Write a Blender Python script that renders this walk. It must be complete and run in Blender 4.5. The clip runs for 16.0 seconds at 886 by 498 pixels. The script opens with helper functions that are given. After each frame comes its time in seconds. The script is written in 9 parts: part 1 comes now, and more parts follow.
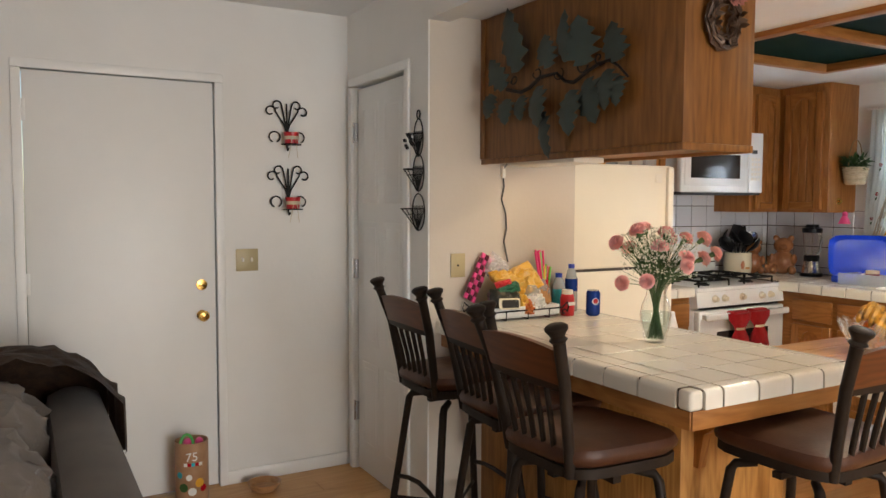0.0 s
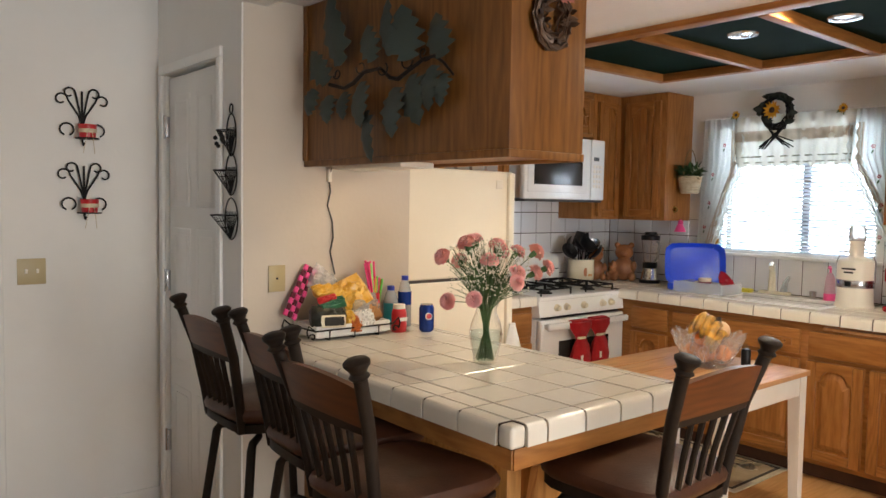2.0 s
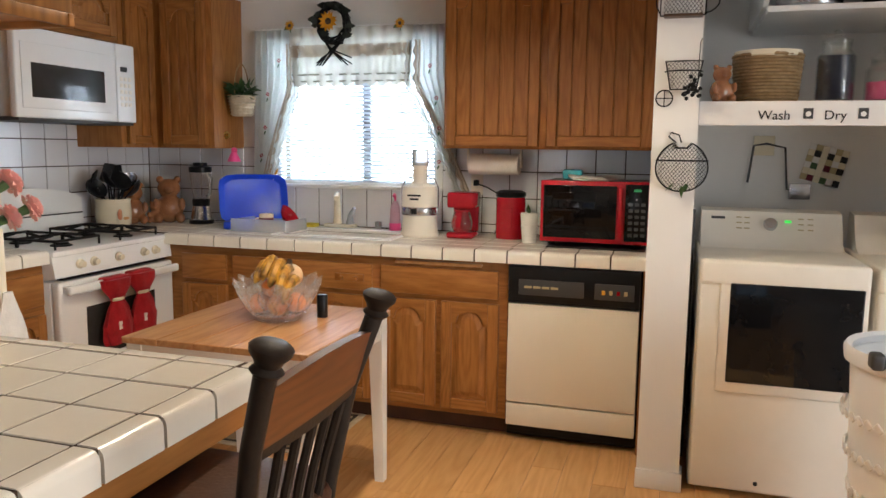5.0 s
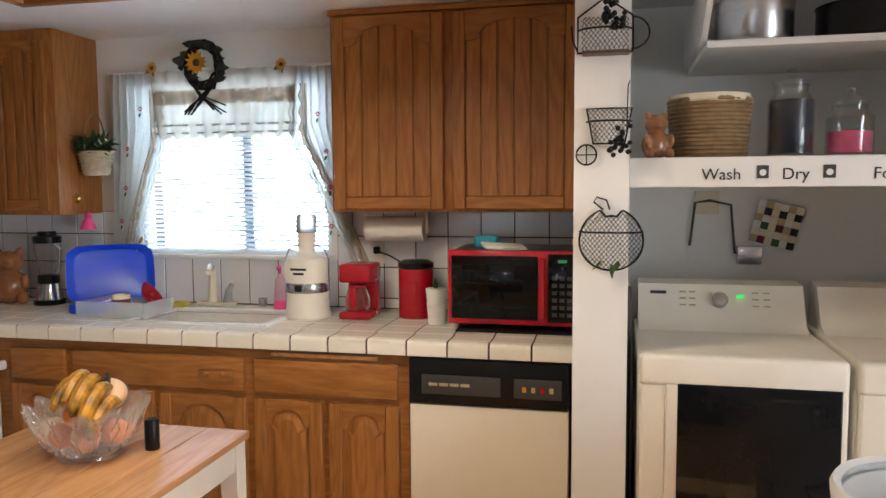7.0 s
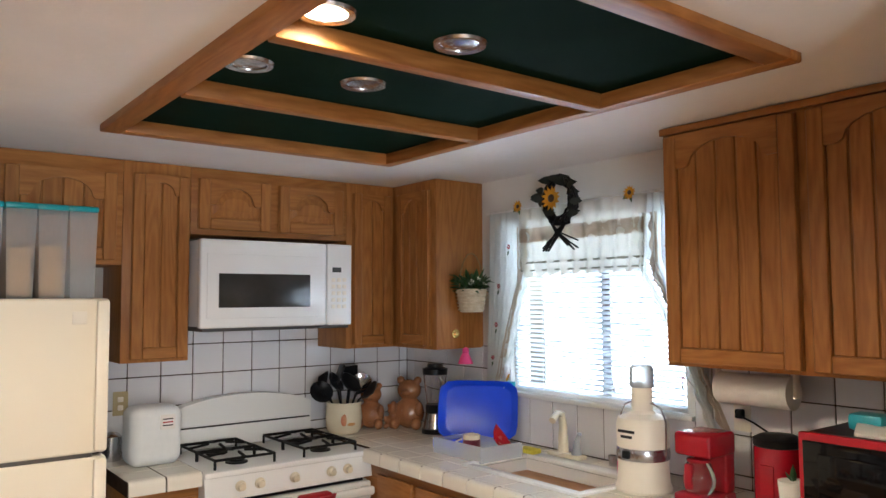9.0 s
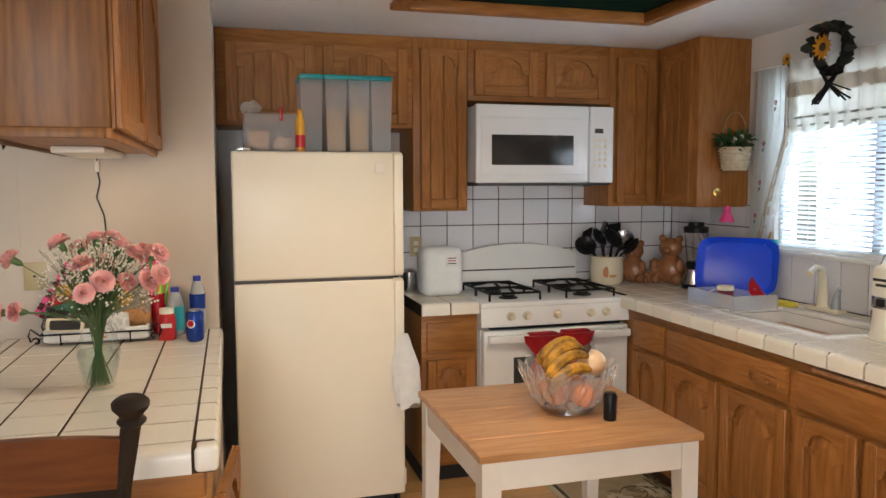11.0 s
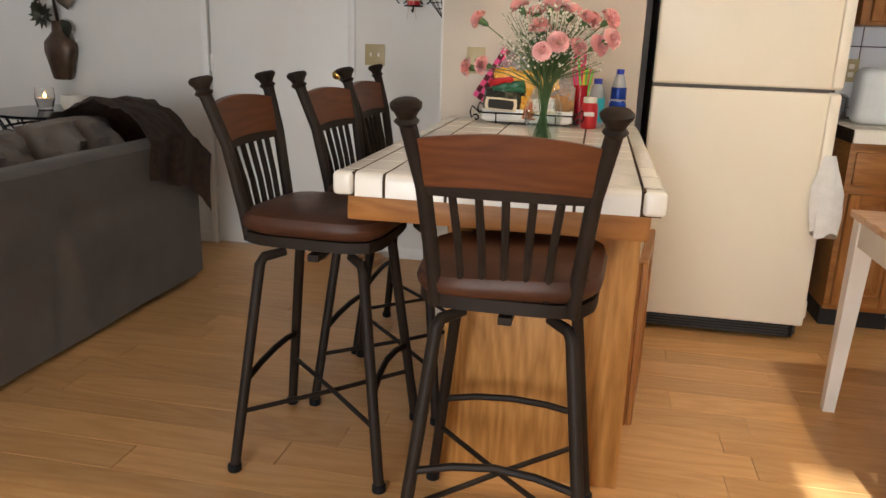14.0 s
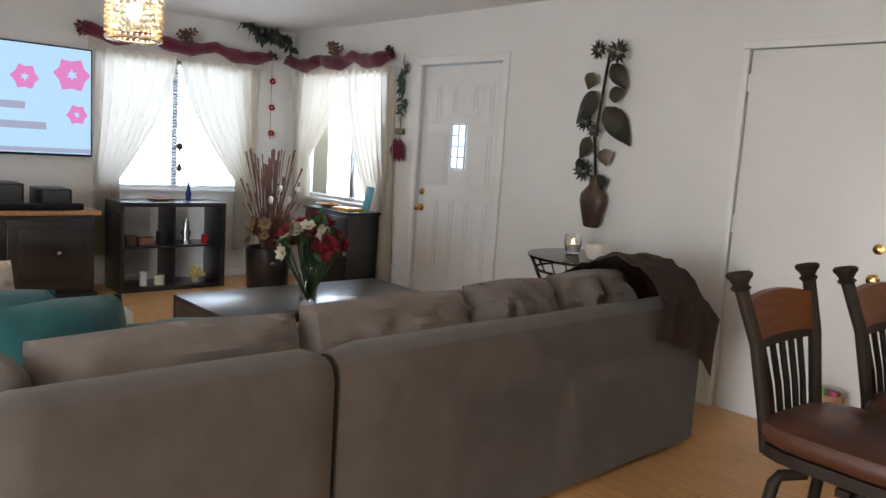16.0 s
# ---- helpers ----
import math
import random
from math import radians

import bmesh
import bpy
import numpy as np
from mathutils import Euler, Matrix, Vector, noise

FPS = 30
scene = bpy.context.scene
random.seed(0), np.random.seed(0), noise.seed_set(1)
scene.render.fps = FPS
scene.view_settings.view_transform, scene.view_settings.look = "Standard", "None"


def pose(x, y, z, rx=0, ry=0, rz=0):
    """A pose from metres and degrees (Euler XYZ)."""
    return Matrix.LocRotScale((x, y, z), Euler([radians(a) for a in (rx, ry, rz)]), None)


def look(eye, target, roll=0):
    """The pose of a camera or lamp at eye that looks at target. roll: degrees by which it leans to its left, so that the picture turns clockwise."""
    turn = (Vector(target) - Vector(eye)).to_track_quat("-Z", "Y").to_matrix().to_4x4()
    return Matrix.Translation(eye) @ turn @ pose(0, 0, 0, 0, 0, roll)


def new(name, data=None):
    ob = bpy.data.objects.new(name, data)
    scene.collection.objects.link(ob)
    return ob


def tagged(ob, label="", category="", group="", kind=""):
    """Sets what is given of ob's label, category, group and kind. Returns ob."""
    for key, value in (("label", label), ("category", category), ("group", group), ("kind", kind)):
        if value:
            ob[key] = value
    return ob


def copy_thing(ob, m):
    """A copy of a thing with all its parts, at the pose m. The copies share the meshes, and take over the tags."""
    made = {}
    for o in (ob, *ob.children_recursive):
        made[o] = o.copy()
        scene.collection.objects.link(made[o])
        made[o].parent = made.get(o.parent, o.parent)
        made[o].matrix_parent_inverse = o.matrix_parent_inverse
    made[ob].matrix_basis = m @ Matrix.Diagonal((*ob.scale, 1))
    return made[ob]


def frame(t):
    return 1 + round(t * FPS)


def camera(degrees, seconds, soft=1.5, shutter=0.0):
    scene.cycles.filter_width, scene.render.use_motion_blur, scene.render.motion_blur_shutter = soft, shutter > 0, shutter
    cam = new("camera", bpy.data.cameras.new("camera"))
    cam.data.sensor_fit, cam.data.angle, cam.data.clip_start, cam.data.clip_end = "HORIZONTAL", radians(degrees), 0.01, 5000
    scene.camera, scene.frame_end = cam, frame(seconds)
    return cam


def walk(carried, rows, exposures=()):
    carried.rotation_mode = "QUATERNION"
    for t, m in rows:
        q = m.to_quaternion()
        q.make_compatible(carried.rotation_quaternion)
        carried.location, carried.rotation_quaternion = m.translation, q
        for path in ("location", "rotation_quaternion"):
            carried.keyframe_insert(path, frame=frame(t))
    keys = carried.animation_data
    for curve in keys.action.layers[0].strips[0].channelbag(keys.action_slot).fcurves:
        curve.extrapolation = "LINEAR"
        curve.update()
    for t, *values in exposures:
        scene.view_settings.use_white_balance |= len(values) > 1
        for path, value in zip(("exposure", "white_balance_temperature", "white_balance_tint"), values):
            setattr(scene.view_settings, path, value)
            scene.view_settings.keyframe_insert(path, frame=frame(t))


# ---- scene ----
cam = camera(60.9, 16.0)
PATH = [
    (0, (1.761, 1.459, 1.489), (2.742, 3.198, 1.363), 0.2),
    (0.5, (1.915, 1.553, 1.518), (2.711, 3.386, 1.428), 1.4),
    (1, (2.014, 1.566, 1.522), (2.797, 3.404, 1.43), 1.9),
    (1.5, (2.043, 1.581, 1.514), (3.062, 3.297, 1.389), 2.1),
    (2, (2.067, 1.617, 1.521), (3.342, 3.152, 1.398), 1.0),
    (2.5, (2.201, 1.657, 1.547), (3.555, 3.127, 1.463), 0.4),
    (3, (2.391, 1.697, 1.501), (3.74, 3.169, 1.392), 1.3),
    (3.5, (2.502, 1.752, 1.479), (3.927, 3.144, 1.31), 2.0),
    (4, (2.578, 1.887, 1.471), (4.272, 2.934, 1.289), 2.1),
    (4.5, (2.604, 2.051, 1.474), (4.438, 2.817, 1.254), 0.9),
    (5, (2.76, 2.089, 1.435), (4.654, 2.673, 1.171), 0.7),
    (7.5, (3.72, 2.034, 1.557), (5.663, 2.482, 1.405), -0.6),
    (8, (3.982, 1.92, 1.555), (5.854, 2.626, 1.561), 1.4),
    (8.5, (4.18, 1.774, 1.624), (5.791, 2.953, 1.732), 0.5),
    (9, (4.29, 1.573, 1.688), (5.509, 3.153, 1.819), -0.3),
    (11.5, (4.252, 1.182, 1.474), (4.741, 3.103, 1.236), -0.4),
    (12, (4.238, 1.176, 1.411), (4.635, 3.108, 1.099), -0.6),
    (12.5, (4.205, 1.182, 1.365), (4.471, 3.128, 0.990), -0.1),
    (13, (4.163, 1.194, 1.338), (4.281, 3.141, 0.894), 1.1),
    (13.5, (4.095, 1.183, 1.301), (3.996, 3.117, 0.8), 1.9),
    (14, (4.042, 1.164, 1.279), (3.677, 3.056, 0.742), 1.9),
    (14.5, (4.008, 1.157, 1.305), (3.371, 2.985, 0.8), 2.0),
    (15, (3.995, 1.219, 1.327), (2.984, 2.886, 0.881), 2.0),
    (15.5, (3.925, 1.196, 1.368), (2.642, 2.688, 1.011), 2.6),
    (16, (3.889, 1.232, 1.416), (2.424, 2.568, 1.154), 3.8),
]
walk(cam, [(t, look(eye, target, roll)) for t, eye, target, roll in PATH], exposures=[(0, 0.12, 6350, 10), (1, 0.12, 6350, 10), (3, 0.03, 6280, 10), (7.5, 0.03, 5950, 10), (9.2, 0.03, 5980, 10), (11.5, -0.14, 6230, 10), (13, -0.14, 6280, 10), (14, 0.0, 6100, 10), (15, 0.22, 5650, 10), (16, 0.2, 6000, 10)])

# ---- light ----
world = bpy.data.worlds.new("sky")
scene.world = world
world.use_nodes = True
wn = world.node_tree.nodes
sky = wn.new("ShaderNodeTexSky")
sky.sky_type, sky.sun_disc, sky.sun_elevation, sky.sun_rotation = "NISHITA", False, radians(22), radians(184)
world.node_tree.links.new(sky.outputs[0], wn["Background"].inputs[0])
wn["Background"].inputs[1].default_value = 0.15


def lamp(name, kind, m, power, colour, **more):
    data = bpy.data.lights.new(name, kind)
    data.energy, data.color = power, colour
    for key, value in more.items():
        if key == "size":
            data.size = value
        if key == "size_y":
            data.shape, data.size_y = "RECTANGLE", value
        if key == "angle":
            data.angle = radians(value)
        if key == "radius":
            data.shadow_soft_size = value
        if key == "cone":
            data.spot_size, data.spot_blend = radians(value), 0.6
    ob = new(name, data)
    ob.matrix_world = m
    return ob


DAY = (0.86, 0.94, 1.0)
WARM = (1.0, 0.82, 0.58)
lamp("sun", "SUN", look((0, 0, 9), (-0.7, 10, 4.98)), 14.0, (1.0, 0.97, 0.92), angle=0.6)
lamp("daylight_window_east", "AREA", look((7.32, 3.97, 1.64), (0, 3.97, 1.5)), 48, (0.78, 0.90, 1.0), size=1.2, size_y=0.95)
lamp("daylight_window_west", "AREA", look((-3.5, 4.15, 1.5), (0, 4.15, 1.45)), 44, DAY, size=1.6, size_y=1.3)
lamp("daylight_window_north", "AREA", look((-2.24, 5.75, 1.5), (-2.24, 0, 1.4)), 34, DAY, size=1.5, size_y=1.3)
lamp("daylight_patio", "AREA", look((3.2, -1.60, 1.1), (3.2, 4, 1.1)), 116, (0.93, 0.97, 1.0), size=1.8, size_y=1.9)
lamp("ceiling_spot_light", "SPOT", look((5.116, 3.08, 2.334), (5.116, 3.08, 0)), 110, WARM, cone=164, radius=0.05)
lamp("under_cabinet_light", "AREA", look((3.80, 4.10, 1.645), (3.80, 4.14, 0)), 0.9, (1.0, 0.70, 0.36), size=0.16, size_y=0.46)
lamp("pendant_bulb_light", "POINT", pose(-0.1, 2.66, 2.0), 28, (1.0, 0.90, 0.74), radius=0.06)


# ---- materials ----
def ramp_mix(nt, fac, a, b):
    mix = nt.nodes.new("ShaderNodeMix")
    mix.data_type = "RGBA"
    nt.links.new(fac, mix.inputs[0])
    mix.inputs[6].default_value, mix.inputs[7].default_value = (*a, 1), (*b, 1)
    return mix.outputs[2]


def mat(name, base, rough=0.5, second=None, scale=6.0, bump=0.0, bump_scale=60.0, metal=0.0, stretch=(1, 1, 1), each=0.0, coat=0.0, vary_rough=0.08, **more):
    """A surface with large stains or grain between two colours, fine relief and uneven gloss."""
    m = bpy.data.materials.new(name)
    m.use_nodes = True
    nt = m.node_tree
    b = nt.nodes["Principled BSDF"]
    b.inputs["Roughness"].default_value, b.inputs["Metallic"].default_value = rough, metal
    second = second or tuple(c * 0.9 for c in base)
    co = nt.nodes.new("ShaderNodeTexCoord")
    mp = nt.nodes.new("ShaderNodeMapping")
    mp.inputs["Scale"].default_value = stretch
    nt.links.new(co.outputs["Object"], mp.inputs[0])
    n1 = nt.nodes.new("ShaderNodeTexNoise")
    n1.inputs["Scale"].default_value, n1.inputs["Detail"].default_value, n1.inputs["Roughness"].default_value = scale, 6, 0.6
    nt.links.new(mp.outputs[0], n1.inputs[0])
    rr = nt.nodes.new("ShaderNodeMapRange")
    rr.inputs[1].default_value, rr.inputs[2].default_value = 0.34, 0.66
    nt.links.new(n1.outputs[0], rr.inputs[0])
    colour = ramp_mix(nt, rr.outputs[0], base, second)
    if each:
        info = nt.nodes.new("ShaderNodeObjectInfo")
        hsv = nt.nodes.new("ShaderNodeHueSaturation")
        r2 = nt.nodes.new("ShaderNodeMapRange")
        r2.inputs[3].default_value, r2.inputs[4].default_value = 1 - each, 1 + each
        nt.links.new(info.outputs["Random"], r2.inputs[0])
        nt.links.new(r2.outputs[0], hsv.inputs["Value"])
        nt.links.new(colour, hsv.inputs["Color"])
        colour = hsv.outputs[0]
    nt.links.new(colour, b.inputs["Base Color"])
    if vary_rough:
        r3 = nt.nodes.new("ShaderNodeMapRange")
        r3.inputs[3].default_value, r3.inputs[4].default_value = max(0.02, rough - vary_rough), rough + vary_rough
        nt.links.new(n1.outputs[0], r3.inputs[0])
        nt.links.new(r3.outputs[0], b.inputs["Roughness"])
    if bump:
        n2 = nt.nodes.new("ShaderNodeTexNoise")
        n2.inputs["Scale"].default_value, n2.inputs["Detail"].default_value = bump_scale, 4
        nt.links.new(mp.outputs[0], n2.inputs[0])
        bp = nt.nodes.new("ShaderNodeBump")
        bp.inputs["Strength"].default_value, bp.inputs["Distance"].default_value = bump, 0.003
        nt.links.new(n2.outputs[0], bp.inputs["Height"])
        nt.links.new(bp.outputs[0], b.inputs["Normal"])
    b.inputs["Coat Weight"].default_value, b.inputs["Coat Roughness"].default_value = coat, 0.16
    for key, value in more.items():
        if key == "sheen":
            b.inputs["Sheen Weight"].default_value = value
        if key == "trans":
            b.inputs["Transmission Weight"].default_value = value
        if key == "alpha":
            b.inputs["Alpha"].default_value = value
        if key == "glow":
            b.inputs["Emission Color"].default_value, b.inputs["Emission Strength"].default_value = (*value[:3], 1), value[3]
        if key == "spec":
            b.inputs["Specular IOR Level"].default_value = value
        if key == "thin":
            b.inputs["Subsurface Weight"].default_value = value
    return m


def wood(name, dark, light, along="z", size=1.0, rough=0.46, each=0.07, coat=0.06):
    """Oak-like grain: bands bent by noise, fine pores along the grain."""
    m = bpy.data.materials.new(name)
    m.use_nodes = True
    nt = m.node_tree
    b = nt.nodes["Principled BSDF"]
    co = nt.nodes.new("ShaderNodeTexCoord")
    mp = nt.nodes.new("ShaderNodeMapping")
    k = {"x": (0.12, 1, 1), "y": (1, 0.12, 1), "z": (1, 1, 0.12)}[along]
    mp.inputs["Scale"].default_value = tuple(size * v for v in k)
    nt.links.new(co.outputs["Object"], mp.inputs[0])
    info = nt.nodes.new("ShaderNodeObjectInfo")
    shift = nt.nodes.new("ShaderNodeVectorMath")
    shift.operation = "ADD"
    many = nt.nodes.new("ShaderNodeMath")
    many.operation, many.inputs[1].default_value = "MULTIPLY", 7.0
    nt.links.new(info.outputs["Random"], many.inputs[0])
    nt.links.new(mp.outputs[0], shift.inputs[0])
    nt.links.new(many.outputs[0], shift.inputs[1])
    n0 = nt.nodes.new("ShaderNodeTexNoise")
    n0.inputs["Scale"].default_value, n0.inputs["Detail"].default_value = 4.0, 3
    nt.links.new(shift.outputs[0], n0.inputs[0])
    wv = nt.nodes.new("ShaderNodeMath")
    wv.operation, wv.inputs[1].default_value = "MULTIPLY", 40.0
    nt.links.new(n0.outputs[0], wv.inputs[0])
    fr = nt.nodes.new("ShaderNodeMath")
    fr.operation, fr.inputs[1].default_value = "PINGPONG", 1.0
    nt.links.new(wv.outputs[0], fr.inputs[0])
    n1 = nt.nodes.new("ShaderNodeTexNoise")
    n1.inputs["Scale"].default_value, n1.inputs["Detail"].default_value = 90.0, 3
    nt.links.new(shift.outputs[0], n1.inputs[0])
    add = nt.nodes.new("ShaderNodeMath")
    add.operation = "MULTIPLY_ADD"
    add.inputs[1].default_value = 0.45
    nt.links.new(fr.outputs[0], add.inputs[0])
    nt.links.new(n1.outputs[0], add.inputs[2])
    rr = nt.nodes.new("ShaderNodeMapRange")
    rr.inputs[1].default_value, rr.inputs[2].default_value = 0.35, 1.0
    nt.links.new(add.outputs[0], rr.inputs[0])
    colour = ramp_mix(nt, rr.outputs[0], dark, light)
    hsv = nt.nodes.new("ShaderNodeHueSaturation")
    r2 = nt.nodes.new("ShaderNodeMapRange")
    r2.inputs[3].default_value, r2.inputs[4].default_value = 1 - each, 1 + each
    nt.links.new(info.outputs["Random"], r2.inputs[0])
    nt.links.new(r2.outputs[0], hsv.inputs["Value"])
    nt.links.new(colour, hsv.inputs["Color"])
    nt.links.new(hsv.outputs[0], b.inputs["Base Color"])
    b.inputs["Roughness"].default_value, b.inputs["Coat Weight"].default_value, b.inputs["Coat Roughness"].default_value = rough, coat, 0.25
    bp = nt.nodes.new("ShaderNodeBump")
    b.inputs["Specular IOR Level"].default_value = 0.32
    bp.inputs["Strength"].default_value, bp.inputs["Distance"].default_value = 0.12, 0.002
    nt.links.new(n1.outputs[0], bp.inputs["Height"])
    nt.links.new(bp.outputs[0], b.inputs["Normal"])
    return m


def glass(name, colour=(1, 1, 1), rough=0.02, ior=1.45):
    m = bpy.data.materials.new(name)
    m.use_nodes = True
    b = m.node_tree.nodes["Principled BSDF"]
    b.inputs["Base Color"].default_value = (*colour, 1)
    b.inputs["Roughness"].default_value, b.inputs["IOR"].default_value, b.inputs["Transmission Weight"].default_value = rough, ior, 1.0
    return m


def thin_glass(name, colour=(0.97, 0.985, 0.98), rough=0.03, blend=0.16):
    """A thin clear wall: straight through, with a gloss that grows towards the rim."""
    m = bpy.data.materials.new(name)
    m.use_nodes = True
    nt = m.node_tree
    nt.nodes.remove(nt.nodes["Principled BSDF"])
    clear, gloss, mix, fr = nt.nodes.new("ShaderNodeBsdfTransparent"), nt.nodes.new("ShaderNodeBsdfGlossy"), nt.nodes.new("ShaderNodeMixShader"), nt.nodes.new("ShaderNodeLayerWeight")
    clear.inputs[0].default_value = (*colour, 1)
    gloss.inputs["Roughness"].default_value, fr.inputs["Blend"].default_value = rough, blend
    nt.links.new(fr.outputs["Facing"], mix.inputs[0])
    nt.links.new(clear.outputs[0], mix.inputs[1])
    nt.links.new(gloss.outputs[0], mix.inputs[2])
    nt.links.new(mix.outputs[0], nt.nodes["Material Output"].inputs[0])
    return m


def cloth_sheer(name, colour, clear, through_light=0.5):
    """Thin weave: partly see-through, lit from behind."""
    m = bpy.data.materials.new(name)
    m.use_nodes = True
    nt = m.node_tree
    nt.nodes.remove(nt.nodes["Principled BSDF"])
    out = nt.nodes["Material Output"]
    d, tr, tp = nt.nodes.new("ShaderNodeBsdfDiffuse"), nt.nodes.new("ShaderNodeBsdfTranslucent"), nt.nodes.new("ShaderNodeBsdfTransparent")
    a, b = nt.nodes.new("ShaderNodeMixShader"), nt.nodes.new("ShaderNodeMixShader")
    n = nt.nodes.new("ShaderNodeTexNoise")
    n.inputs["Scale"].default_value = 8
    c = ramp_mix(nt, n.outputs[0], colour, tuple(v * 0.9 for v in colour))
    nt.links.new(c, d.inputs[0])
    nt.links.new(c, tr.inputs[0])
    a.inputs[0].default_value, b.inputs[0].default_value = through_light, clear
    nt.links.new(d.outputs[0], a.inputs[1])
    nt.links.new(tr.outputs[0], a.inputs[2])
    nt.links.new(a.outputs[0], b.inputs[1])
    nt.links.new(tp.outputs[0], b.inputs[2])
    nt.links.new(b.outputs[0], out.inputs[0])
    return m


M_WALL = mat("wall_paint", (0.78, 0.765, 0.73), 0.6, (0.74, 0.725, 0.69), 2.0, 0.25, 45)
M_BEIGE = mat("beige_wall_paint", (0.575, 0.505, 0.42), 0.6, (0.54, 0.475, 0.395), 2.0, 0.25, 45)
M_CEIL = mat("ceiling_paint", (0.80, 0.79, 0.77), 0.8, (0.76, 0.75, 0.73), 3.0, 0.5, 30)
M_DOOR = mat("door_paint", (0.80, 0.79, 0.76), 0.4, (0.77, 0.76, 0.73), 3.0, 0.05, 80)
M_TRIM = mat("trim_paint", (0.82, 0.81, 0.78), 0.38, (0.78, 0.77, 0.74), 4.0)
M_OAK = wood("oak_cabinet", (0.255, 0.098, 0.021), (0.375, 0.158, 0.040), "z")
# Golden oak with the light on the peninsula's end put into its colour.
M_OAK_LIT = wood("golden_oak_lit", (0.290, 0.125, 0.027), (0.470, 0.232, 0.064), "z", 0.9)
M_OAKH = wood("oak_cabinet_across", (0.255, 0.098, 0.021), (0.375, 0.158, 0.040), "y")
M_OAKX = wood("oak_cabinet_long", (0.255, 0.098, 0.021), (0.375, 0.158, 0.040), "x")
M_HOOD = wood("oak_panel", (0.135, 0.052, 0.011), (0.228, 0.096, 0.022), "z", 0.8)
M_FLOOR = wood("laminate_floor", (0.56, 0.295, 0.10), (0.66, 0.375, 0.15), "x", 0.7, 0.36, 0.10, 0.06)
M_PINE = wood("table_top_pine", (0.36, 0.17, 0.065), (0.50, 0.27, 0.12), "x", 0.8, 0.28, 0.05, 0.14)
M_IRON = mat("dark_bronze_iron", (0.019, 0.013, 0.010), 0.5, (0.027, 0.019, 0.014), 14, 0.15, 120, spec=0.14)
M_BLACKIRON = mat("black_wire", (0.008, 0.008, 0.008), 0.5, (0.014, 0.013, 0.012), 20, 0, 60, spec=0.15)
M_LEATHER = mat("brown_leather", (0.082, 0.032, 0.016), 0.44, (0.050, 0.019, 0.010), 7, 0.25, 120, spec=0.3)
M_TILE = mat("glazed_white_tile", (0.80, 0.755, 0.66), 0.22, (0.76, 0.715, 0.62), 3, 0.04, 12, each=0.03, coat=0.12, vary_rough=0.08)
M_BTILE = mat("wall_tile", (0.76, 0.76, 0.78), 0.14, (0.72, 0.72, 0.75), 3, 0.03, 15, each=0.04, coat=0.3, vary_rough=0.05)
M_GROUT = mat("dark_grout", (0.045, 0.028, 0.018), 0.9, (0.07, 0.046, 0.03), 30, spec=0.1)
M_FRIDGE = mat("almond_enamel", (0.80, 0.735, 0.60), 0.34, (0.78, 0.71, 0.575), 2, 0.12, 160, vary_rough=0.04)
# Near black: shade in the gap beside the refrigerator, put into the colour.
M_DARKGAP = mat("shaded_side_and_seam", (0.05, 0.045, 0.04), 0.5, (0.07, 0.06, 0.05), 4)
M_WHITE = mat("white_enamel", (0.82, 0.82, 0.80), 0.22, (0.79, 0.79, 0.77), 3, vary_rough=0.05, coat=0.2)
M_WPLAST = mat("white_plastic", (0.80, 0.745, 0.64), 0.35, (0.76, 0.705, 0.60), 5)
M_IVORY = mat("ivory_plastic", (0.45, 0.37, 0.20), 0.4, (0.42, 0.34, 0.18), 6)
M_BLACK = mat("black_plastic", (0.008, 0.008, 0.009), 0.34, (0.012, 0.012, 0.013), 8, spec=0.18)
M_BLACKG = mat("black_glass", (0.005, 0.005, 0.006), 0.06, (0.008, 0.008, 0.009), 4, vary_rough=0.02, spec=0.25)
M_GREYG = mat("tinted_window", (0.028, 0.026, 0.024), 0.10, (0.04, 0.038, 0.036), 4, vary_rough=0.03)
M_RED = mat("red_plastic", (0.42, 0.008, 0.020), 0.25, (0.36, 0.007, 0.017), 5, coat=0.2)
M_REDCLOTH = mat("red_towel", (0.40, 0.006, 0.012), 0.95, (0.28, 0.004, 0.009), 20, 0.8, 200, sheen=0.05)
M_BLUE = mat("blue_plastic", (0.012, 0.075, 0.75), 0.3, (0.010, 0.06, 0.62), 4)
M_GREEN = mat("dark_green_paint", (0.0018, 0.014, 0.008), 0.85, (0.0014, 0.011, 0.006), 3, 0.1, 40, spec=0.05)
M_STEEL = mat("brushed_steel", (0.55, 0.55, 0.56), 0.25, (0.48, 0.48, 0.5), 30, metal=1.0, stretch=(1, 1, 8))
M_BRASS = mat("polished_brass", (0.70, 0.46, 0.14), 0.18, (0.62, 0.38, 0.10), 8, metal=1.0)
M_GLASS = glass("clear_glass")
M_THIN = thin_glass("thin_clear_glass")
M_VAL = cloth_sheer("valance_cotton", (0.68, 0.65, 0.57), 0.0, 0.42)
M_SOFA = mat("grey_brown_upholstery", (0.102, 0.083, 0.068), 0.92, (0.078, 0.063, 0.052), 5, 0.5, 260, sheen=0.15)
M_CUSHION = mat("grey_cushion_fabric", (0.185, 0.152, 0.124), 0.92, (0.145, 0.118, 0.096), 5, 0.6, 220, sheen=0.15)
M_FUR = mat("brown_throw", (0.045, 0.022, 0.012), 0.95, (0.090, 0.048, 0.026), 28, 1.0, 90, sheen=0.12)
M_TEAL = mat("teal_plush", (0.004, 0.085, 0.085), 0.9, (0.003, 0.055, 0.058), 8, 0.6, 150, sheen=0.4)
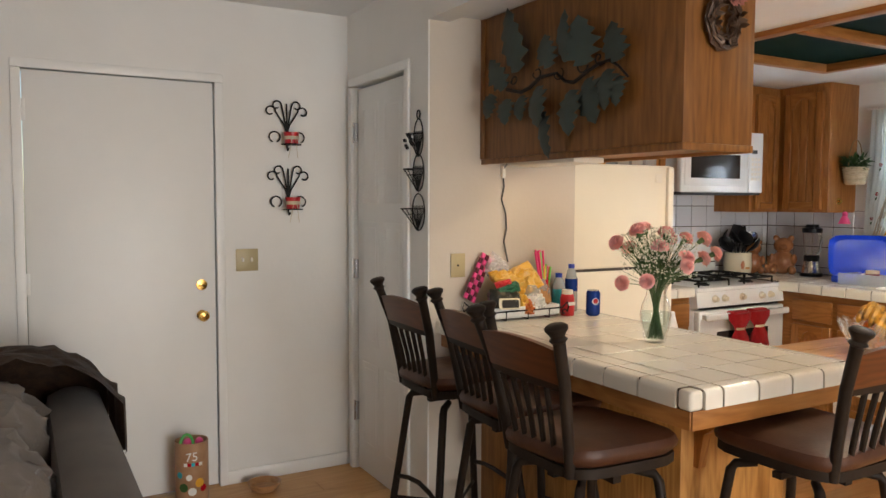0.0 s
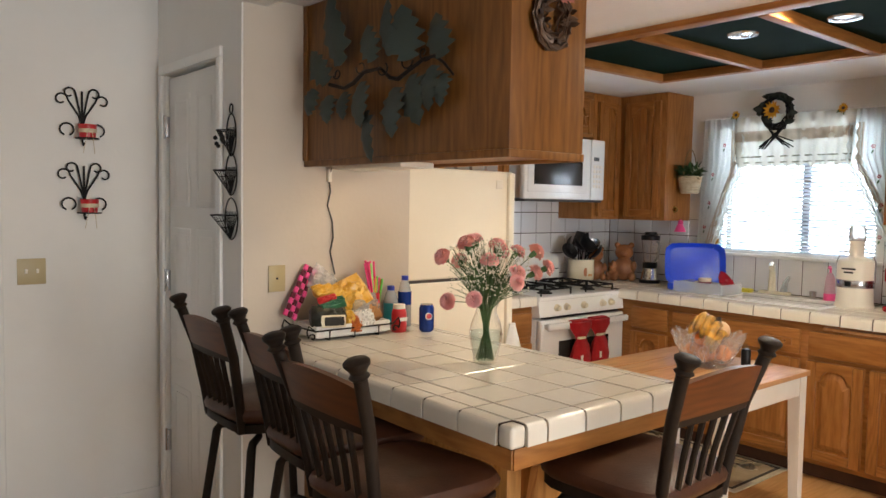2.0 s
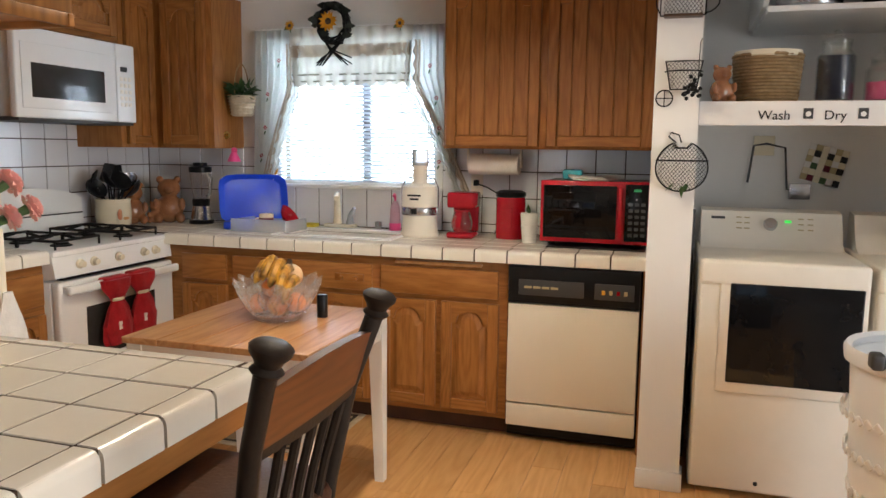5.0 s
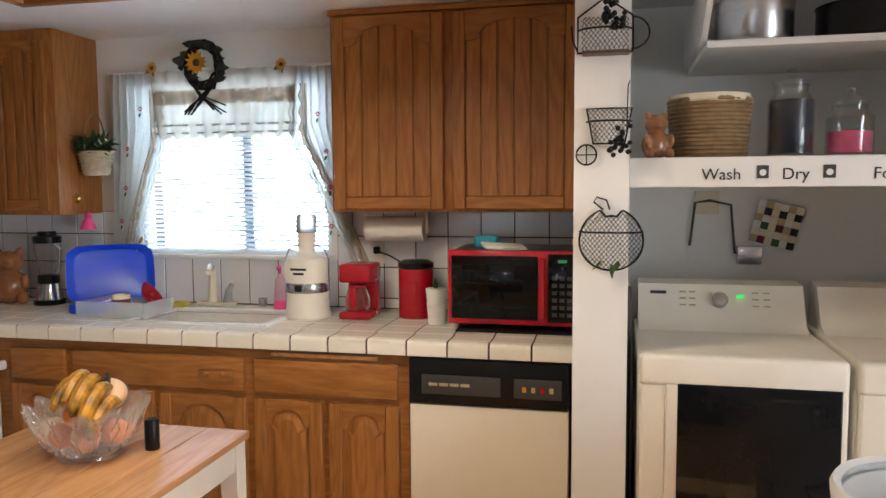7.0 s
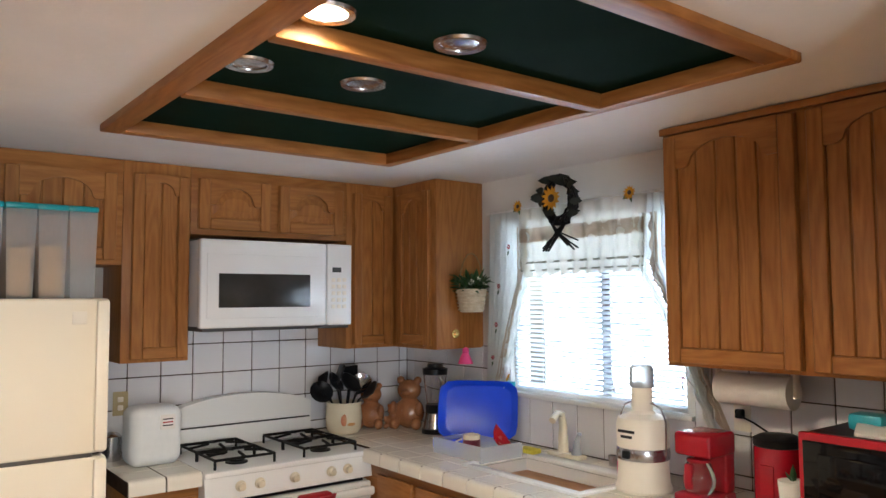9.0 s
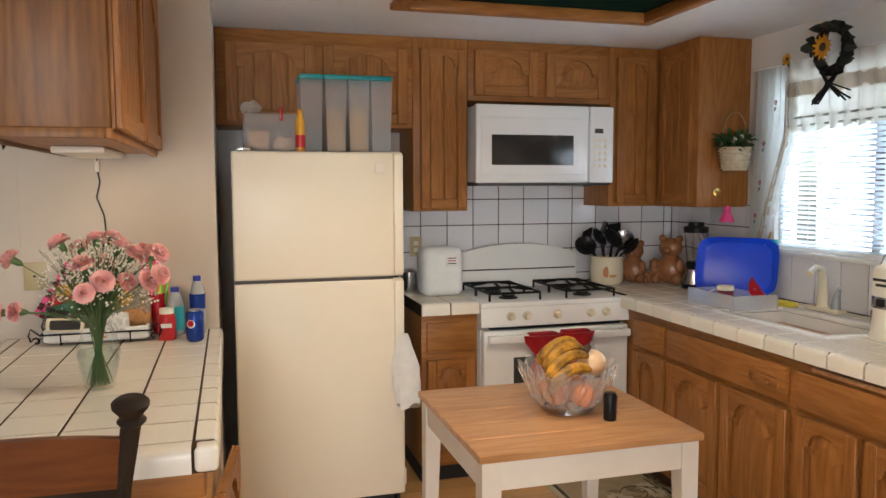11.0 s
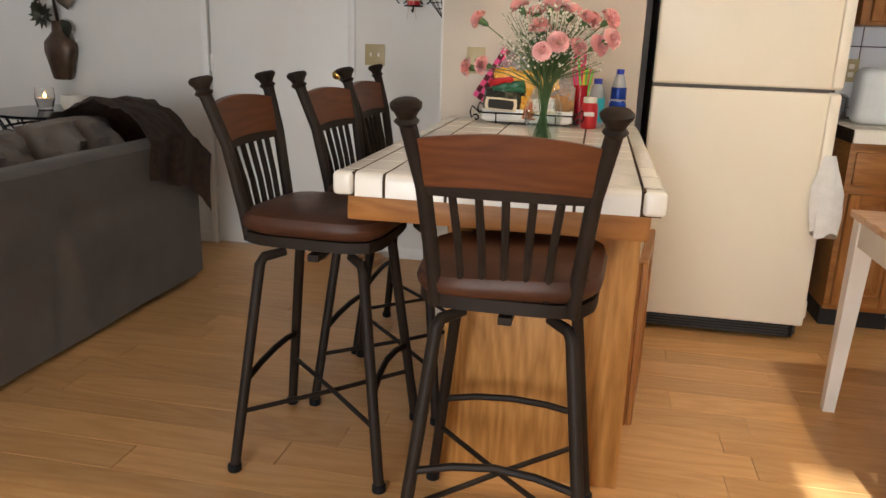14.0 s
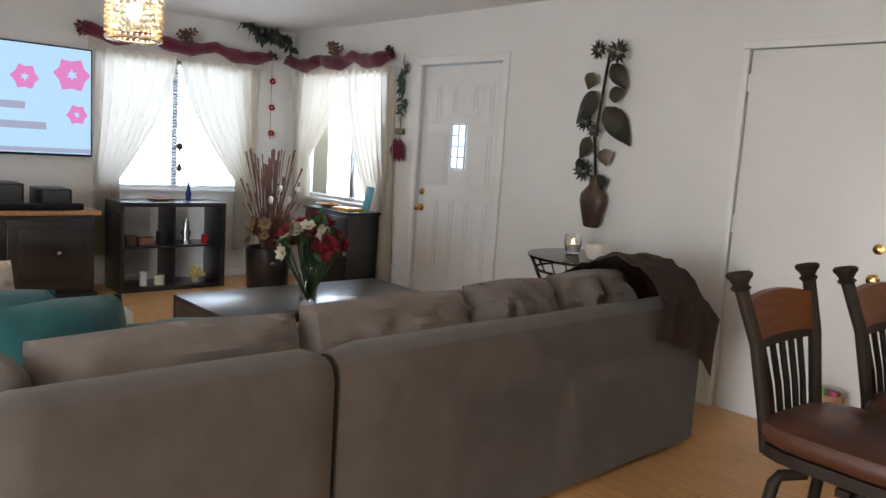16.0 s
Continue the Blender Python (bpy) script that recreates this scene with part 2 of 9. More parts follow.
M_BLACKWOOD = mat("black_brown_veneer", (0.012, 0.010, 0.011), 0.30, (0.018, 0.015, 0.015), 10, 0.05, 80, stretch=(1, 0.1, 1), coat=0.45)
M_SHEER = cloth_sheer("sheer_curtain", (0.70, 0.64, 0.55), 0.05, 0.5)
M_LACE = cloth_sheer("lace_curtain", (0.72, 0.73, 0.70), 0.03, 0.58)
M_BLIND = cloth_sheer("blind_slat", (0.66, 0.71, 0.76), 0.0, 0.34)
M_TUB = cloth_sheer("clear_tub_plastic", (0.90, 0.94, 0.97), 0.72, 0.3)
M_JUG = cloth_sheer("milky_jug_plastic", (0.93, 0.95, 0.95), 0.14, 0.2)
M_CUT = cloth_sheer("cut_crystal", (0.92, 0.96, 0.97), 0.82, 0.6)
M_MAROON = mat("maroon_velvet", (0.13, 0.006, 0.022), 0.85, (0.085, 0.004, 0.014), 14, 0.5, 150, sheen=0.3)
M_LEAF = mat("green_leaf", (0.030, 0.085, 0.022), 0.5, (0.05, 0.11, 0.03), 9, each=0.15)
M_DULLLEAF = mat("painted_metal_leaf", (0.040, 0.062, 0.056), 0.6, (0.050, 0.060, 0.046), 12, 0.3, 60, 0.2, each=0.2)
M_BRONZELEAF = mat("bronze_metal_leaf", (0.070, 0.045, 0.030), 0.42, (0.045, 0.055, 0.035), 9, 0.3, 60, 0.6, each=0.3)
M_PINK = mat("pink_petal", (0.96, 0.45, 0.42), 0.7, (0.94, 0.55, 0.51), 30, thin=0.1)
M_STEM = mat("flower_stem", (0.06, 0.12, 0.035), 0.55, (0.09, 0.15, 0.05), 12)
M_BABY = mat("white_tiny_flower", (0.72, 0.70, 0.58), 0.8, (0.62, 0.60, 0.46), 20)
M_CERAM = mat("cream_ceramic", (0.74, 0.68, 0.52), 0.2, (0.70, 0.62, 0.45), 6, coat=0.3)
M_BEAR = mat("brown_glazed_ceramic", (0.34, 0.145, 0.06), 0.25, (0.24, 0.09, 0.035), 12, coat=0.3)
M_WICKER = mat("wicker", (0.28, 0.185, 0.085), 0.7, (0.20, 0.125, 0.055), 30, 0.8, 90)
M_WICKERW = mat("pale_basket", (0.62, 0.53, 0.38), 0.7, (0.5, 0.41, 0.28), 40, 0.8, 90)
M_BANANA = mat("ripe_banana_skin", (0.55, 0.27, 0.02), 0.5, (0.06, 0.03, 0.012), 20, 0.2, 60, stretch=(1, 1, 1))
M_ORANGE = mat("orange_peel", (0.72, 0.20, 0.02), 0.4, (0.66, 0.16, 0.015), 20, 0.4, 120)
M_PAPER = mat("white_paper", (0.78, 0.76, 0.72), 0.9, (0.74, 0.72, 0.68), 20, 0.3, 90)
M_CLOTHW = mat("white_cotton", (0.76, 0.75, 0.72), 0.95, (0.68, 0.67, 0.64), 18, 0.6, 150)
M_TABLEW = mat("white_table_paint", (0.76, 0.72, 0.64), 0.45, (0.70, 0.65, 0.56), 5, 0.08, 60)
M_BASKW = mat("white_basket_plastic", (0.80, 0.80, 0.79), 0.35, (0.77, 0.77, 0.76), 4)
M_CLEARP = mat("clear_plastic", (0.76, 0.80, 0.82), 0.22, (0.72, 0.76, 0.79), 4, trans=0.62)
M_TEALLID = mat("teal_lid", (0.01, 0.30, 0.33), 0.35, (0.01, 0.26, 0.29), 5)
M_CEREAL = mat("cereal_fill", (0.55, 0.36, 0.17), 0.9, (0.36, 0.20, 0.08), 90, 0.8, 90)
M_PINKP = mat("pink_plastic", (0.85, 0.09, 0.30), 0.4, (0.78, 0.07, 0.26), 6)
M_YELLOW = mat("yellow_wrapper", (0.72, 0.38, 0.03), 0.35, (0.62, 0.28, 0.02), 9, coat=0.3)
M_BREAD = mat("bread_crust", (0.46, 0.24, 0.085), 0.6, (0.34, 0.16, 0.05), 18, 0.3, 50)
M_RUG = mat("beige_rug_pile", (0.42, 0.33, 0.20), 0.95, (0.36, 0.28, 0.165), 14, 0.9, 200)
M_RUGDARK = mat("dark_rug_pile", (0.050, 0.040, 0.030), 0.95, (0.08, 0.065, 0.045), 20, 0.9, 200)
M_RUGLEAF = mat("olive_rug_pile", (0.16, 0.15, 0.085), 0.95, (0.26, 0.20, 0.11), 20, 0.9, 200)
M_RUGCREAM = mat("cream_rug_pile", (0.62, 0.54, 0.38), 0.95, (0.52, 0.44, 0.30), 20, 0.9, 200)
M_LIT = mat("lit_bulb", (1, 0.9, 0.7), 0.5, glow=(1.0, 0.86, 0.62, 14.0), vary_rough=0)
M_BLUECAN = mat("blue_can_print", (0.012, 0.05, 0.30), 0.22, (0.010, 0.04, 0.25), 6, metal=0.4)
M_REDLAB = mat("red_bottle_label", (0.52, 0.015, 0.02), 0.3, (0.46, 0.012, 0.016), 6)
M_AQUA = mat("aqua_label", (0.03, 0.36, 0.44), 0.3, (0.03, 0.30, 0.38), 6)
M_DEEPBLUE = mat("blue_cap", (0.015, 0.035, 0.34), 0.35)
M_INK = mat("dark_ink", (0.018, 0.016, 0.014), 0.7)
M_RUBBER = mat("grey_dark_plastic", (0.045, 0.045, 0.046), 0.5)
M_TERRA = mat("brown_pottery", (0.060, 0.036, 0.024), 0.4, (0.11, 0.065, 0.04), 10, 0.3, 60, 0.4)
M_DRY = mat("dried_flower", (0.16, 0.075, 0.050), 0.9, (0.24, 0.12, 0.08), 30, each=0.2)
M_REDROSE = mat("dark_red_petal", (0.25, 0.008, 0.020), 0.8, (0.16, 0.005, 0.012), 20)


# ---- mesh helpers ----
def box(bm, x0, x1, y0, y1, z0, z1, bevel=0.0, seg=2):
    m = Matrix.LocRotScale(((x0 + x1) / 2, (y0 + y1) / 2, (z0 + z1) / 2), None, (abs(x1 - x0), abs(y1 - y0), abs(z1 - z0)))
    made = bmesh.ops.create_cube(bm, size=1.0, matrix=m)
    if bevel:
        edges = list({e for v in made["verts"] for e in v.link_edges})
        bmesh.ops.bevel(bm, geom=edges, offset=bevel, segments=seg, profile=0.5, affect="EDGES")
    return bm


def turned(bm, m):
    bmesh.ops.transform(bm, matrix=m, verts=bm.verts)
    return bm


def mold(*makers):
    bm = bmesh.new()
    for f in makers:
        f(bm)
    return bm


def boxm(*a, **k):
    return box(bmesh.new(), *a, **k)


def lathe(bm, profile, at=(0, 0, 0), seg=24, close=True):
    """A turned body: (radius, height) pairs from the bottom to the top."""
    rings = []
    for r, z in profile:
        rings.append([bm.verts.new((at[0] + r * math.cos(a * math.tau / seg), at[1] + r * math.sin(a * math.tau / seg), at[2] + z)) for a in range(seg)])
    for lo, hi in zip(rings, rings[1:]):
        for a in range(seg):
            bm.faces.new((lo[a], lo[(a + 1) % seg], hi[(a + 1) % seg], hi[a]))
    if close:
        bm.faces.new(rings[0][::-1])
        bm.faces.new(rings[-1])
    return bm


def tube(bm, points, r, seg=6, ends=None):
    """A round bar along a line of points; r may be one radius or one a point."""
    pts = [Vector(p) for p in points]
    rings, side = [], None
    for n, p in enumerate(pts):
        d = (pts[min(n + 1, len(pts) - 1)] - pts[max(n - 1, 0)]).normalized()
        side = d.orthogonal().normalized() if side is None else (side - d * side.dot(d)).normalized()
        up = d.cross(side)
        rad = r[n] if isinstance(r, (list, tuple)) else r
        rings.append([bm.verts.new(p + rad * (side * math.cos(a * math.tau / seg) + up * math.sin(a * math.tau / seg))) for a in range(seg)])
    for lo, hi in zip(rings, rings[1:]):
        for a in range(seg):
            bm.faces.new((lo[a], lo[(a + 1) % seg], hi[(a + 1) % seg], hi[a]))
    bm.faces.new(rings[0][::-1])
    bm.faces.new(rings[-1])
    return bm


def arc(cx, cy, r, a0, a1, n, f):
    return [f(cx + r * math.cos(radians(a0 + (a1 - a0) * i / n)), cy + r * math.sin(radians(a0 + (a1 - a0) * i / n))) for i in range(n + 1)]


def slab(bm, outline, depth, f):
    """A flat outline (u, v) given depth; f maps u, v, w to a place."""
    lo = [bm.verts.new(f(u, v, 0)) for u, v in outline]
    hi = [bm.verts.new(f(u, v, depth)) for u, v in outline]
    n = len(outline)
    bm.faces.new(lo[::-1])
    bm.faces.new(hi)
    for a in range(n):
        bm.faces.new((lo[a], lo[(a + 1) % n], hi[(a + 1) % n], hi[a]))
    return bm


def ball(bm, at, r, stretch=(1, 1, 1), sub=2):
    m = Matrix.LocRotScale(at, None, tuple(r * s for s in stretch))
    bmesh.ops.create_icosphere(bm, subdivisions=sub, radius=1.0, matrix=m)
    return bm


def pillow(bm, sx, sy, sz, m=Matrix(), power=0.45, lumps=0.012, cuts=10, seed=0, creases=0.0):
    """A soft stuffed cushion with rounded, creased faces."""
    made = bmesh.ops.create_grid(bm, x_segments=cuts, y_segments=cuts, size=0.5)["verts"]
    top = list(made)
    under = bmesh.ops.create_grid(bm, x_segments=cuts, y_segments=cuts, size=0.5)["verts"]
    for sign, verts in ((1, top), (-1, under)):
        for v in verts:
            u, w = v.co.x * 2, v.co.y * 2
            h = max(0.0, (1 - abs(u) ** 3) * (1 - abs(w) ** 3)) ** power
            pinch = 1 - 0.05 * (1 - abs(abs(u) - abs(w)))
            n = noise.noise(Vector((u * 2.2 + seed, w * 2.2, sign * 3.0 + seed)))
            v.co = Vector((u * sx / 2 * pinch, w * sy / 2 * pinch, sign * h * sz / 2 + lumps * n * h + creases * noise.noise(Vector((u * 7 + seed, w * 5 + seed, sign * 2.0))) * (0.3 + h)))
    bmesh.ops.remove_doubles(bm, verts=top + under, dist=0.0005)
    live = [v for v in top + under if v.is_valid]
    bmesh.ops.transform(bm, matrix=m, verts=live)
    for f in bm.faces:
        f.smooth = True
    return bm


def link(name, bm, material, smooth=None):
    bmesh.ops.recalc_face_normals(bm, faces=bm.faces)
    me = bpy.data.meshes.new(name)
    bm.to_mesh(me)
    bm.free()
    me.materials.append(material)
    if smooth is not False:
        me.shade_smooth()
        me.set_sharp_from_angle(angle=radians(smooth or 38))
    return new(name, me)


def part(name, bm, material, parent, label="", local=False, smooth=None):
    """One mesh under a thing or a part. Meshes are drawn in world metres unless local."""
    if not local:
        root = parent.parent or parent
        shift = root.location + (parent.location if parent.parent else Vector())
        bmesh.ops.translate(bm, vec=-shift, verts=bm.verts)
    ob = link(name, bm, material, smooth)
    ob.parent = parent
    return tagged(ob, label)


def thing(name, at, label, category, group="", kind=""):
    ob = new(name)
    ob.location, ob.empty_display_size = at, 0.1
    return tagged(ob, label, category, group, kind)


def single(name, bm, material, label, category, group="", kind="", smooth=None):
    return tagged(link(name, bm, material, smooth), label, category, group, kind)


def wall(name, bm, label="plain off-white painted wall"):
    return single(name, bm, M_WALL, label, "wall", kind="structure", smooth=False)


def wall_holes(axis, at, thick, a0, a1, z0, z1, holes):
    """A wall along one axis, with openings (a0, a1, z0, z1) that go through it."""
    bm = bmesh.new()

    def piece(p0, p1, q0, q1):
        if p1 - p0 > 1e-4 and q1 - q0 > 1e-4:
            if axis == "x":
                box(bm, p0, p1, at, at + thick, q0, q1)
            else:
                box(bm, at, at + thick, p0, p1, q0, q1)

    edge = a0
    for h0, h1, hz0, hz1 in sorted(holes):
        piece(edge, h0, z0, z1)
        piece(h0, h1, z0, hz0)
        piece(h0, h1, hz1, z1)
        edge = h1
    piece(edge, a1, z0, z1)
    return bm


# ---- structure ----
N, W, E, S = 5.39, -3.15, 7.0, -1.5
LIV, KIT = 2.50, 2.325
wall("wall_north", wall_holes("x", N, 0.14, W - 0.14, 3.37, 0, LIV, [(1.783, 2.647, 0, 2.09), (-1.07, -0.12, 0, 2.11), (-2.92, -1.56, 0.86, 2.08)]))
wall("wall_west", wall_holes("y", W - 0.14, 0.14, S, N, 0, LIV, [(3.45, 4.88, 0.88, 2.07)]))
wall("wall_south", wall_holes("x", S - 0.14, 0.14, W - 0.14, E + 0.14, 0, LIV, [(2.28, 4.12, 0.02, 2.1), (5.10, 5.36, 0.02, 2.05)]))
# Unseen slab, added to stop direct sun entering the wide south opening.
wall("wall_patio_cover", boxm(0.6, 5.03, S - 6.2, S - 0.14, 2.3, 2.4), "unseen flat slab added to block the sun")
wall("wall_east", wall_holes("y", E, 0.14, S, 5.46, 0, LIV, [(3.44, 4.51, 1.205, 2.08)]))
wall("wall_kitchen_north", boxm(4.21, E, 5.455, 5.595, 0, LIV))
wall("wall_closet", wall_holes("y", 3.37, 0.11, 4.45, N + 0.14, 0, LIV, [(4.665, 5.30, 0, 2.105)]))
single("wall_partition", boxm(3.48, 4.21, 4.45, 4.56, 0, KIT + 0.1), M_BEIGE, "plain beige painted wall", "wall", kind="structure", smooth=False)
single("wall_partition_end", boxm(3.378, 3.48, 4.4475, 4.4495, 0, KIT - 0.031), M_BEIGE, "beige painted wall end", "wall", kind="structure", smooth=False)
wall("wall_fridge_side", boxm(4.10, 4.21, 4.56, 5.455, 0, KIT + 0.1))
wall("wall_header", boxm(3.37, 3.48, S, 4.45, KIT - 0.03, LIV), "white painted header between living room and kitchen")
wall("wall_wing", boxm(5.965, E, 2.02, 2.195, 0, KIT + 0.1), "white painted end of a wing wall")
# Out-of-view wall piece added to keep south light off the laundry alcove.
wall("wall_nib", boxm(5.42, 5.99, 0.30, 0.42, 0, KIT + 0.1))
wall("wall_laundry_south", boxm(5.99, E, 0.30, 0.42, 0, KIT + 0.1))
single("ceiling_living", boxm(W - 0.14, 3.43, S - 0.14, N + 0.14, LIV, LIV + 0.1), M_CEIL, "white textured living room ceiling", "ceiling", kind="structure")
T0, T1, U0, U1 = 4.955, 6.22, 2.53, 4.475
bm = bmesh.new()
for q in ((3.48, T0 + 0.02, S - 0.1, N + 0.2), (T1 - 0.02, E + 0.1, S - 0.1, N + 0.2), (T0 + 0.02, T1 - 0.02, S - 0.1, U0 + 0.02), (T0 + 0.02, T1 - 0.02, U1 - 0.02, N + 0.2)):
    box(bm, *q, KIT, KIT + 0.02)
single("ceiling_kitchen", bm, M_CEIL, "white textured kitchen ceiling round a recess", "ceiling", kind="structure")
tray = thing("ceiling_light_tray", (5.6, 3.48, KIT), "dark green recessed ceiling panel in an oak frame", "ceiling tray", kind="structure")
part("green_panel", boxm(T0 - 0.03, T1 + 0.03, U0 - 0.03, U1 + 0.03, KIT + 0.024, KIT + 0.036), M_GREEN, tray, "dark green painted panel")
for q in ((T0, T0 + 0.075, U0, U1), (T1 - 0.055, T1, U0, U1)):
    part("frame_board", boxm(*q, KIT - 0.026, KIT + 0.0235, 0.005), M_OAKH, tray, "oak frame board")
for q in ((U0, U0 + 0.075), (U1 - 0.055, U1)):
    part("frame_board", boxm(T0 + 0.075, T1 - 0.055, *q, KIT - 0.026, KIT + 0.0235, 0.005), M_OAKX, tray, "oak frame board")
for y in (3.185, 3.80):
    part("cross_bar", boxm(T0 + 0.075, T1 - 0.055, y - 0.024, y + 0.024, KIT - 0.030, KIT + 0.024, 0.004), M_OAKX, tray, "oak cross bar")
for n, (x, y) in enumerate(((5.116, 3.08), (5.498, 3.062), (5.125, 3.542), (5.489, 3.524))):
    spot = thing("recessed_downlight", (x, y, KIT + 0.024), "round recessed downlight, switched on" if not n else "round recessed downlight with a metal ring, off", "downlight", "ceiling downlights")
    ring = lathe(bmesh.new(), [(0.050, 0.001), (0.052, -0.006), (0.068, -0.009), (0.072, -0.001)], (x, y, KIT + 0.024), 28, False)
    part("ring", ring, M_STEEL, spot)
    part("bulb", lathe(bmesh.new(), [(0.051, -0.002), (0.038, -0.005), (0.0, -0.007)], (x, y, KIT + 0.024), 24, False), M_LIT if not n else M_STEEL, spot, "glowing frosted bulb" if not n else "unlit reflector bulb")


def casing(name, bm_list, label):
    for q in bm_list:
        single(name, boxm(*q, 0.006), M_TRIM, label, "trim", kind="structure")


def panel_door(name, x0, x1, y, z1, label, panels, group=""):
    d = thing(name, ((x0 + x1) / 2, y, 0), label, "door", kind="structure")
    bm = boxm(x0, x1, y, y + 0.04, 0.008, z1, 0.003)
    part("door_leaf", bm, M_DOOR, d)
    for a0, a1, c0, c1 in panels:
        part("panel", mold(lambda b: box(b, a0, a1, y - 0.006, y + 0.002, c0, c1, 0.005), lambda b: box(b, a0 + 0.03, a1 - 0.03, y - 0.011, y - 0.004, c0 + 0.03, c1 - 0.03, 0.005)), M_DOOR, d)
    return d


def knob_on(d, x, y, z, sign=-1):
    k = lathe(bmesh.new(), [(0.031, 0), (0.031, 0.006), (0.013, 0.012), (0.012, 0.035), (0.024, 0.045), (0.028, 0.058), (0.022, 0.068), (0.0, 0.072)], (0, 0, 0), 20)
    turned(k, pose(x, y, z, 90 if sign < 0 else -90))
    part("door_knob", k, M_BRASS, d, "polished brass knob")


# door to the garage
d1 = panel_door("door_1", 1.79, 2.64, N + 0.012, 2.082, "plain flush white door with brass knob and deadbolt, closed", [])
knob_on(d1, 2.57, N + 0.02, 0.905)
part("deadbolt", turned(lathe(bmesh.new(), [(0.029, 0), (0.027, 0.014), (0.012, 0.016), (0.012, 0.024), (0, 0.026)], (0, 0, 0), 18), pose(2.57, N + 0.02, 1.06, 90)), M_BRASS, d1, "brass deadbolt")
for z in (1.9, 1.1, 0.3):
    part("hinge", boxm(1.783, 1.803, N + 0.004, N + 0.024, z - 0.05, z + 0.05, 0.003), M_TRIM, d1, "white painted hinge")
casing("door_1_trim", [(1.745, 1.787, N - 0.018, N, 0, 2.085), (2.643, 2.685, N - 0.018, N, 0, 2.085), (1.745, 2.685, N - 0.018, N, 2.085, 2.128)], "white painted door casing")
# front door
d2 = panel_door("door_2", -1.05, -0.14, N + 0.02, 2.09, "white panelled front door with a small leaded window, closed", [(-0.97, -0.83, 1.62, 1.93), (-0.36, -0.22, 1.62, 1.93), (-0.97, -0.70, 1.12, 1.56), (-0.46, -0.22, 1.12, 1.56), (-0.79, -0.64, 1.70, 1.93), (-0.55, -0.40, 1.70, 1.93), (-0.97, -0.79, 0.2, 1.02), (-0.75, -0.61, 0.2, 1.02), (-0.57, -0.43, 0.2, 1.02), (-0.39, -0.22, 0.2, 1.02)])
knob_on(d2, -1.0, N + 0.02, 0.915)
part("deadbolt", turned(lathe(bmesh.new(), [(0.029, 0), (0.027, 0.014), (0.012, 0.016), (0, 0.026)], (0, 0, 0), 18), pose(-1.0, N + 0.02, 1.05, 90)), M_BRASS, d2, "brass deadbolt")
# The pane sits on a solid leaf; its glow imitates daylight from outside.
part("door_window", boxm(-0.655, -0.50, N + 0.008, N + 0.022, 1.27, 1.62, 0.003), mat("leaded_glass_daylight_glow", (0.75, 0.8, 0.85), 0.2, (0.55, 0.6, 0.65), 30, 0.6, 40, glow=(0.85, 0.93, 1.0, 0.9)), d2, "leaded glass pane with daylight put in as a glow")
for x in (-0.655, -0.578, -0.50):
    part("lead_bar", boxm(x - 0.004, x + 0.004, N + 0.002, N + 0.012, 1.27, 1.62), M_STEEL, d2)
for z in (1.27, 1.36, 1.445, 1.53, 1.62):
    part("lead_bar", boxm(-0.655, -0.50, N + 0.003, N + 0.011, z - 0.003, z + 0.003), M_STEEL, d2)
for z in (1.85, 1.05, 0.3):
    part("hinge", boxm(-0.15, -0.128, N + 0.002, N + 0.022, z - 0.05, z + 0.05, 0.003), M_TRIM, d2)
casing("door_2_trim", [(-1.125, -1.06, N - 0.018, N, 0, 2.10), (-0.13, -0.065, N - 0.018, N, 0, 2.10), (-1.125, -0.065, N - 0.018, N, 2.10, 2.165)], "white painted door casing")
# pantry door, in the wall that faces the living room
d3 = thing("door_3", (3.39, 4.98, 0), "white panelled pantry door with dark hinges, closed", "door", kind="structure")
part("door_leaf", boxm(3.385, 3.42, 4.68, 5.285, 0.01, 2.09, 0.003), M_DOOR, d3)
for a0, a1 in ((4.74, 4.95), (5.02, 5.23)):
    for c0, c1 in ((0.15, 0.62), (0.72, 1.38), (1.48, 2.0)):
        part("panel", mold(lambda b: box(b, 3.3825, 3.387, a0, a1, c0, c1, 0.002), lambda b: box(b, 3.3805, 3.386, a0 + 0.03, a1 - 0.03, c0 + 0.03, c1 - 0.03, 0.005)), M_DOOR, d3)
for z in (1.86, 1.12, 0.33):
    part("hinge", mold(lambda b: box(b, 3.366, 3.384, 5.272, 5.294, z - 0.05, z + 0.05, 0.002), lambda b: tube(b, [(3.366, 5.295, z - 0.055), (3.366, 5.295, z + 0.055)], 0.006, 8)), M_STEEL, d3, "steel hinge")
casing("door_3_trim", [(3.352, 3.37, 5.30, 5.345, 0, 2.105), (3.352, 3.37, 4.62, 4.665, 0, 2.105), (3.352, 3.37, 4.62, 5.345, 2.105, 2.15)], "white painted door casing")
for q in ((2.685, 3.37, N - 0.012, N, 0, 0.07), (-0.065, 1.745, N - 0.012, N, 0, 0.07), (W, -1.125, N - 0.012, N, 0, 0.07), (W, W + 0.012, S, N - 0.012, 0, 0.07), (5.953, 5.965, 2.008, 2.2, 0, 0.085), (5.965, 6.05, 2.008, 2.02, 0, 0.085)):
    single("baseboard", boxm(*q, 0.003), M_TRIM, "white painted baseboard", "baseboard", kind="structure")


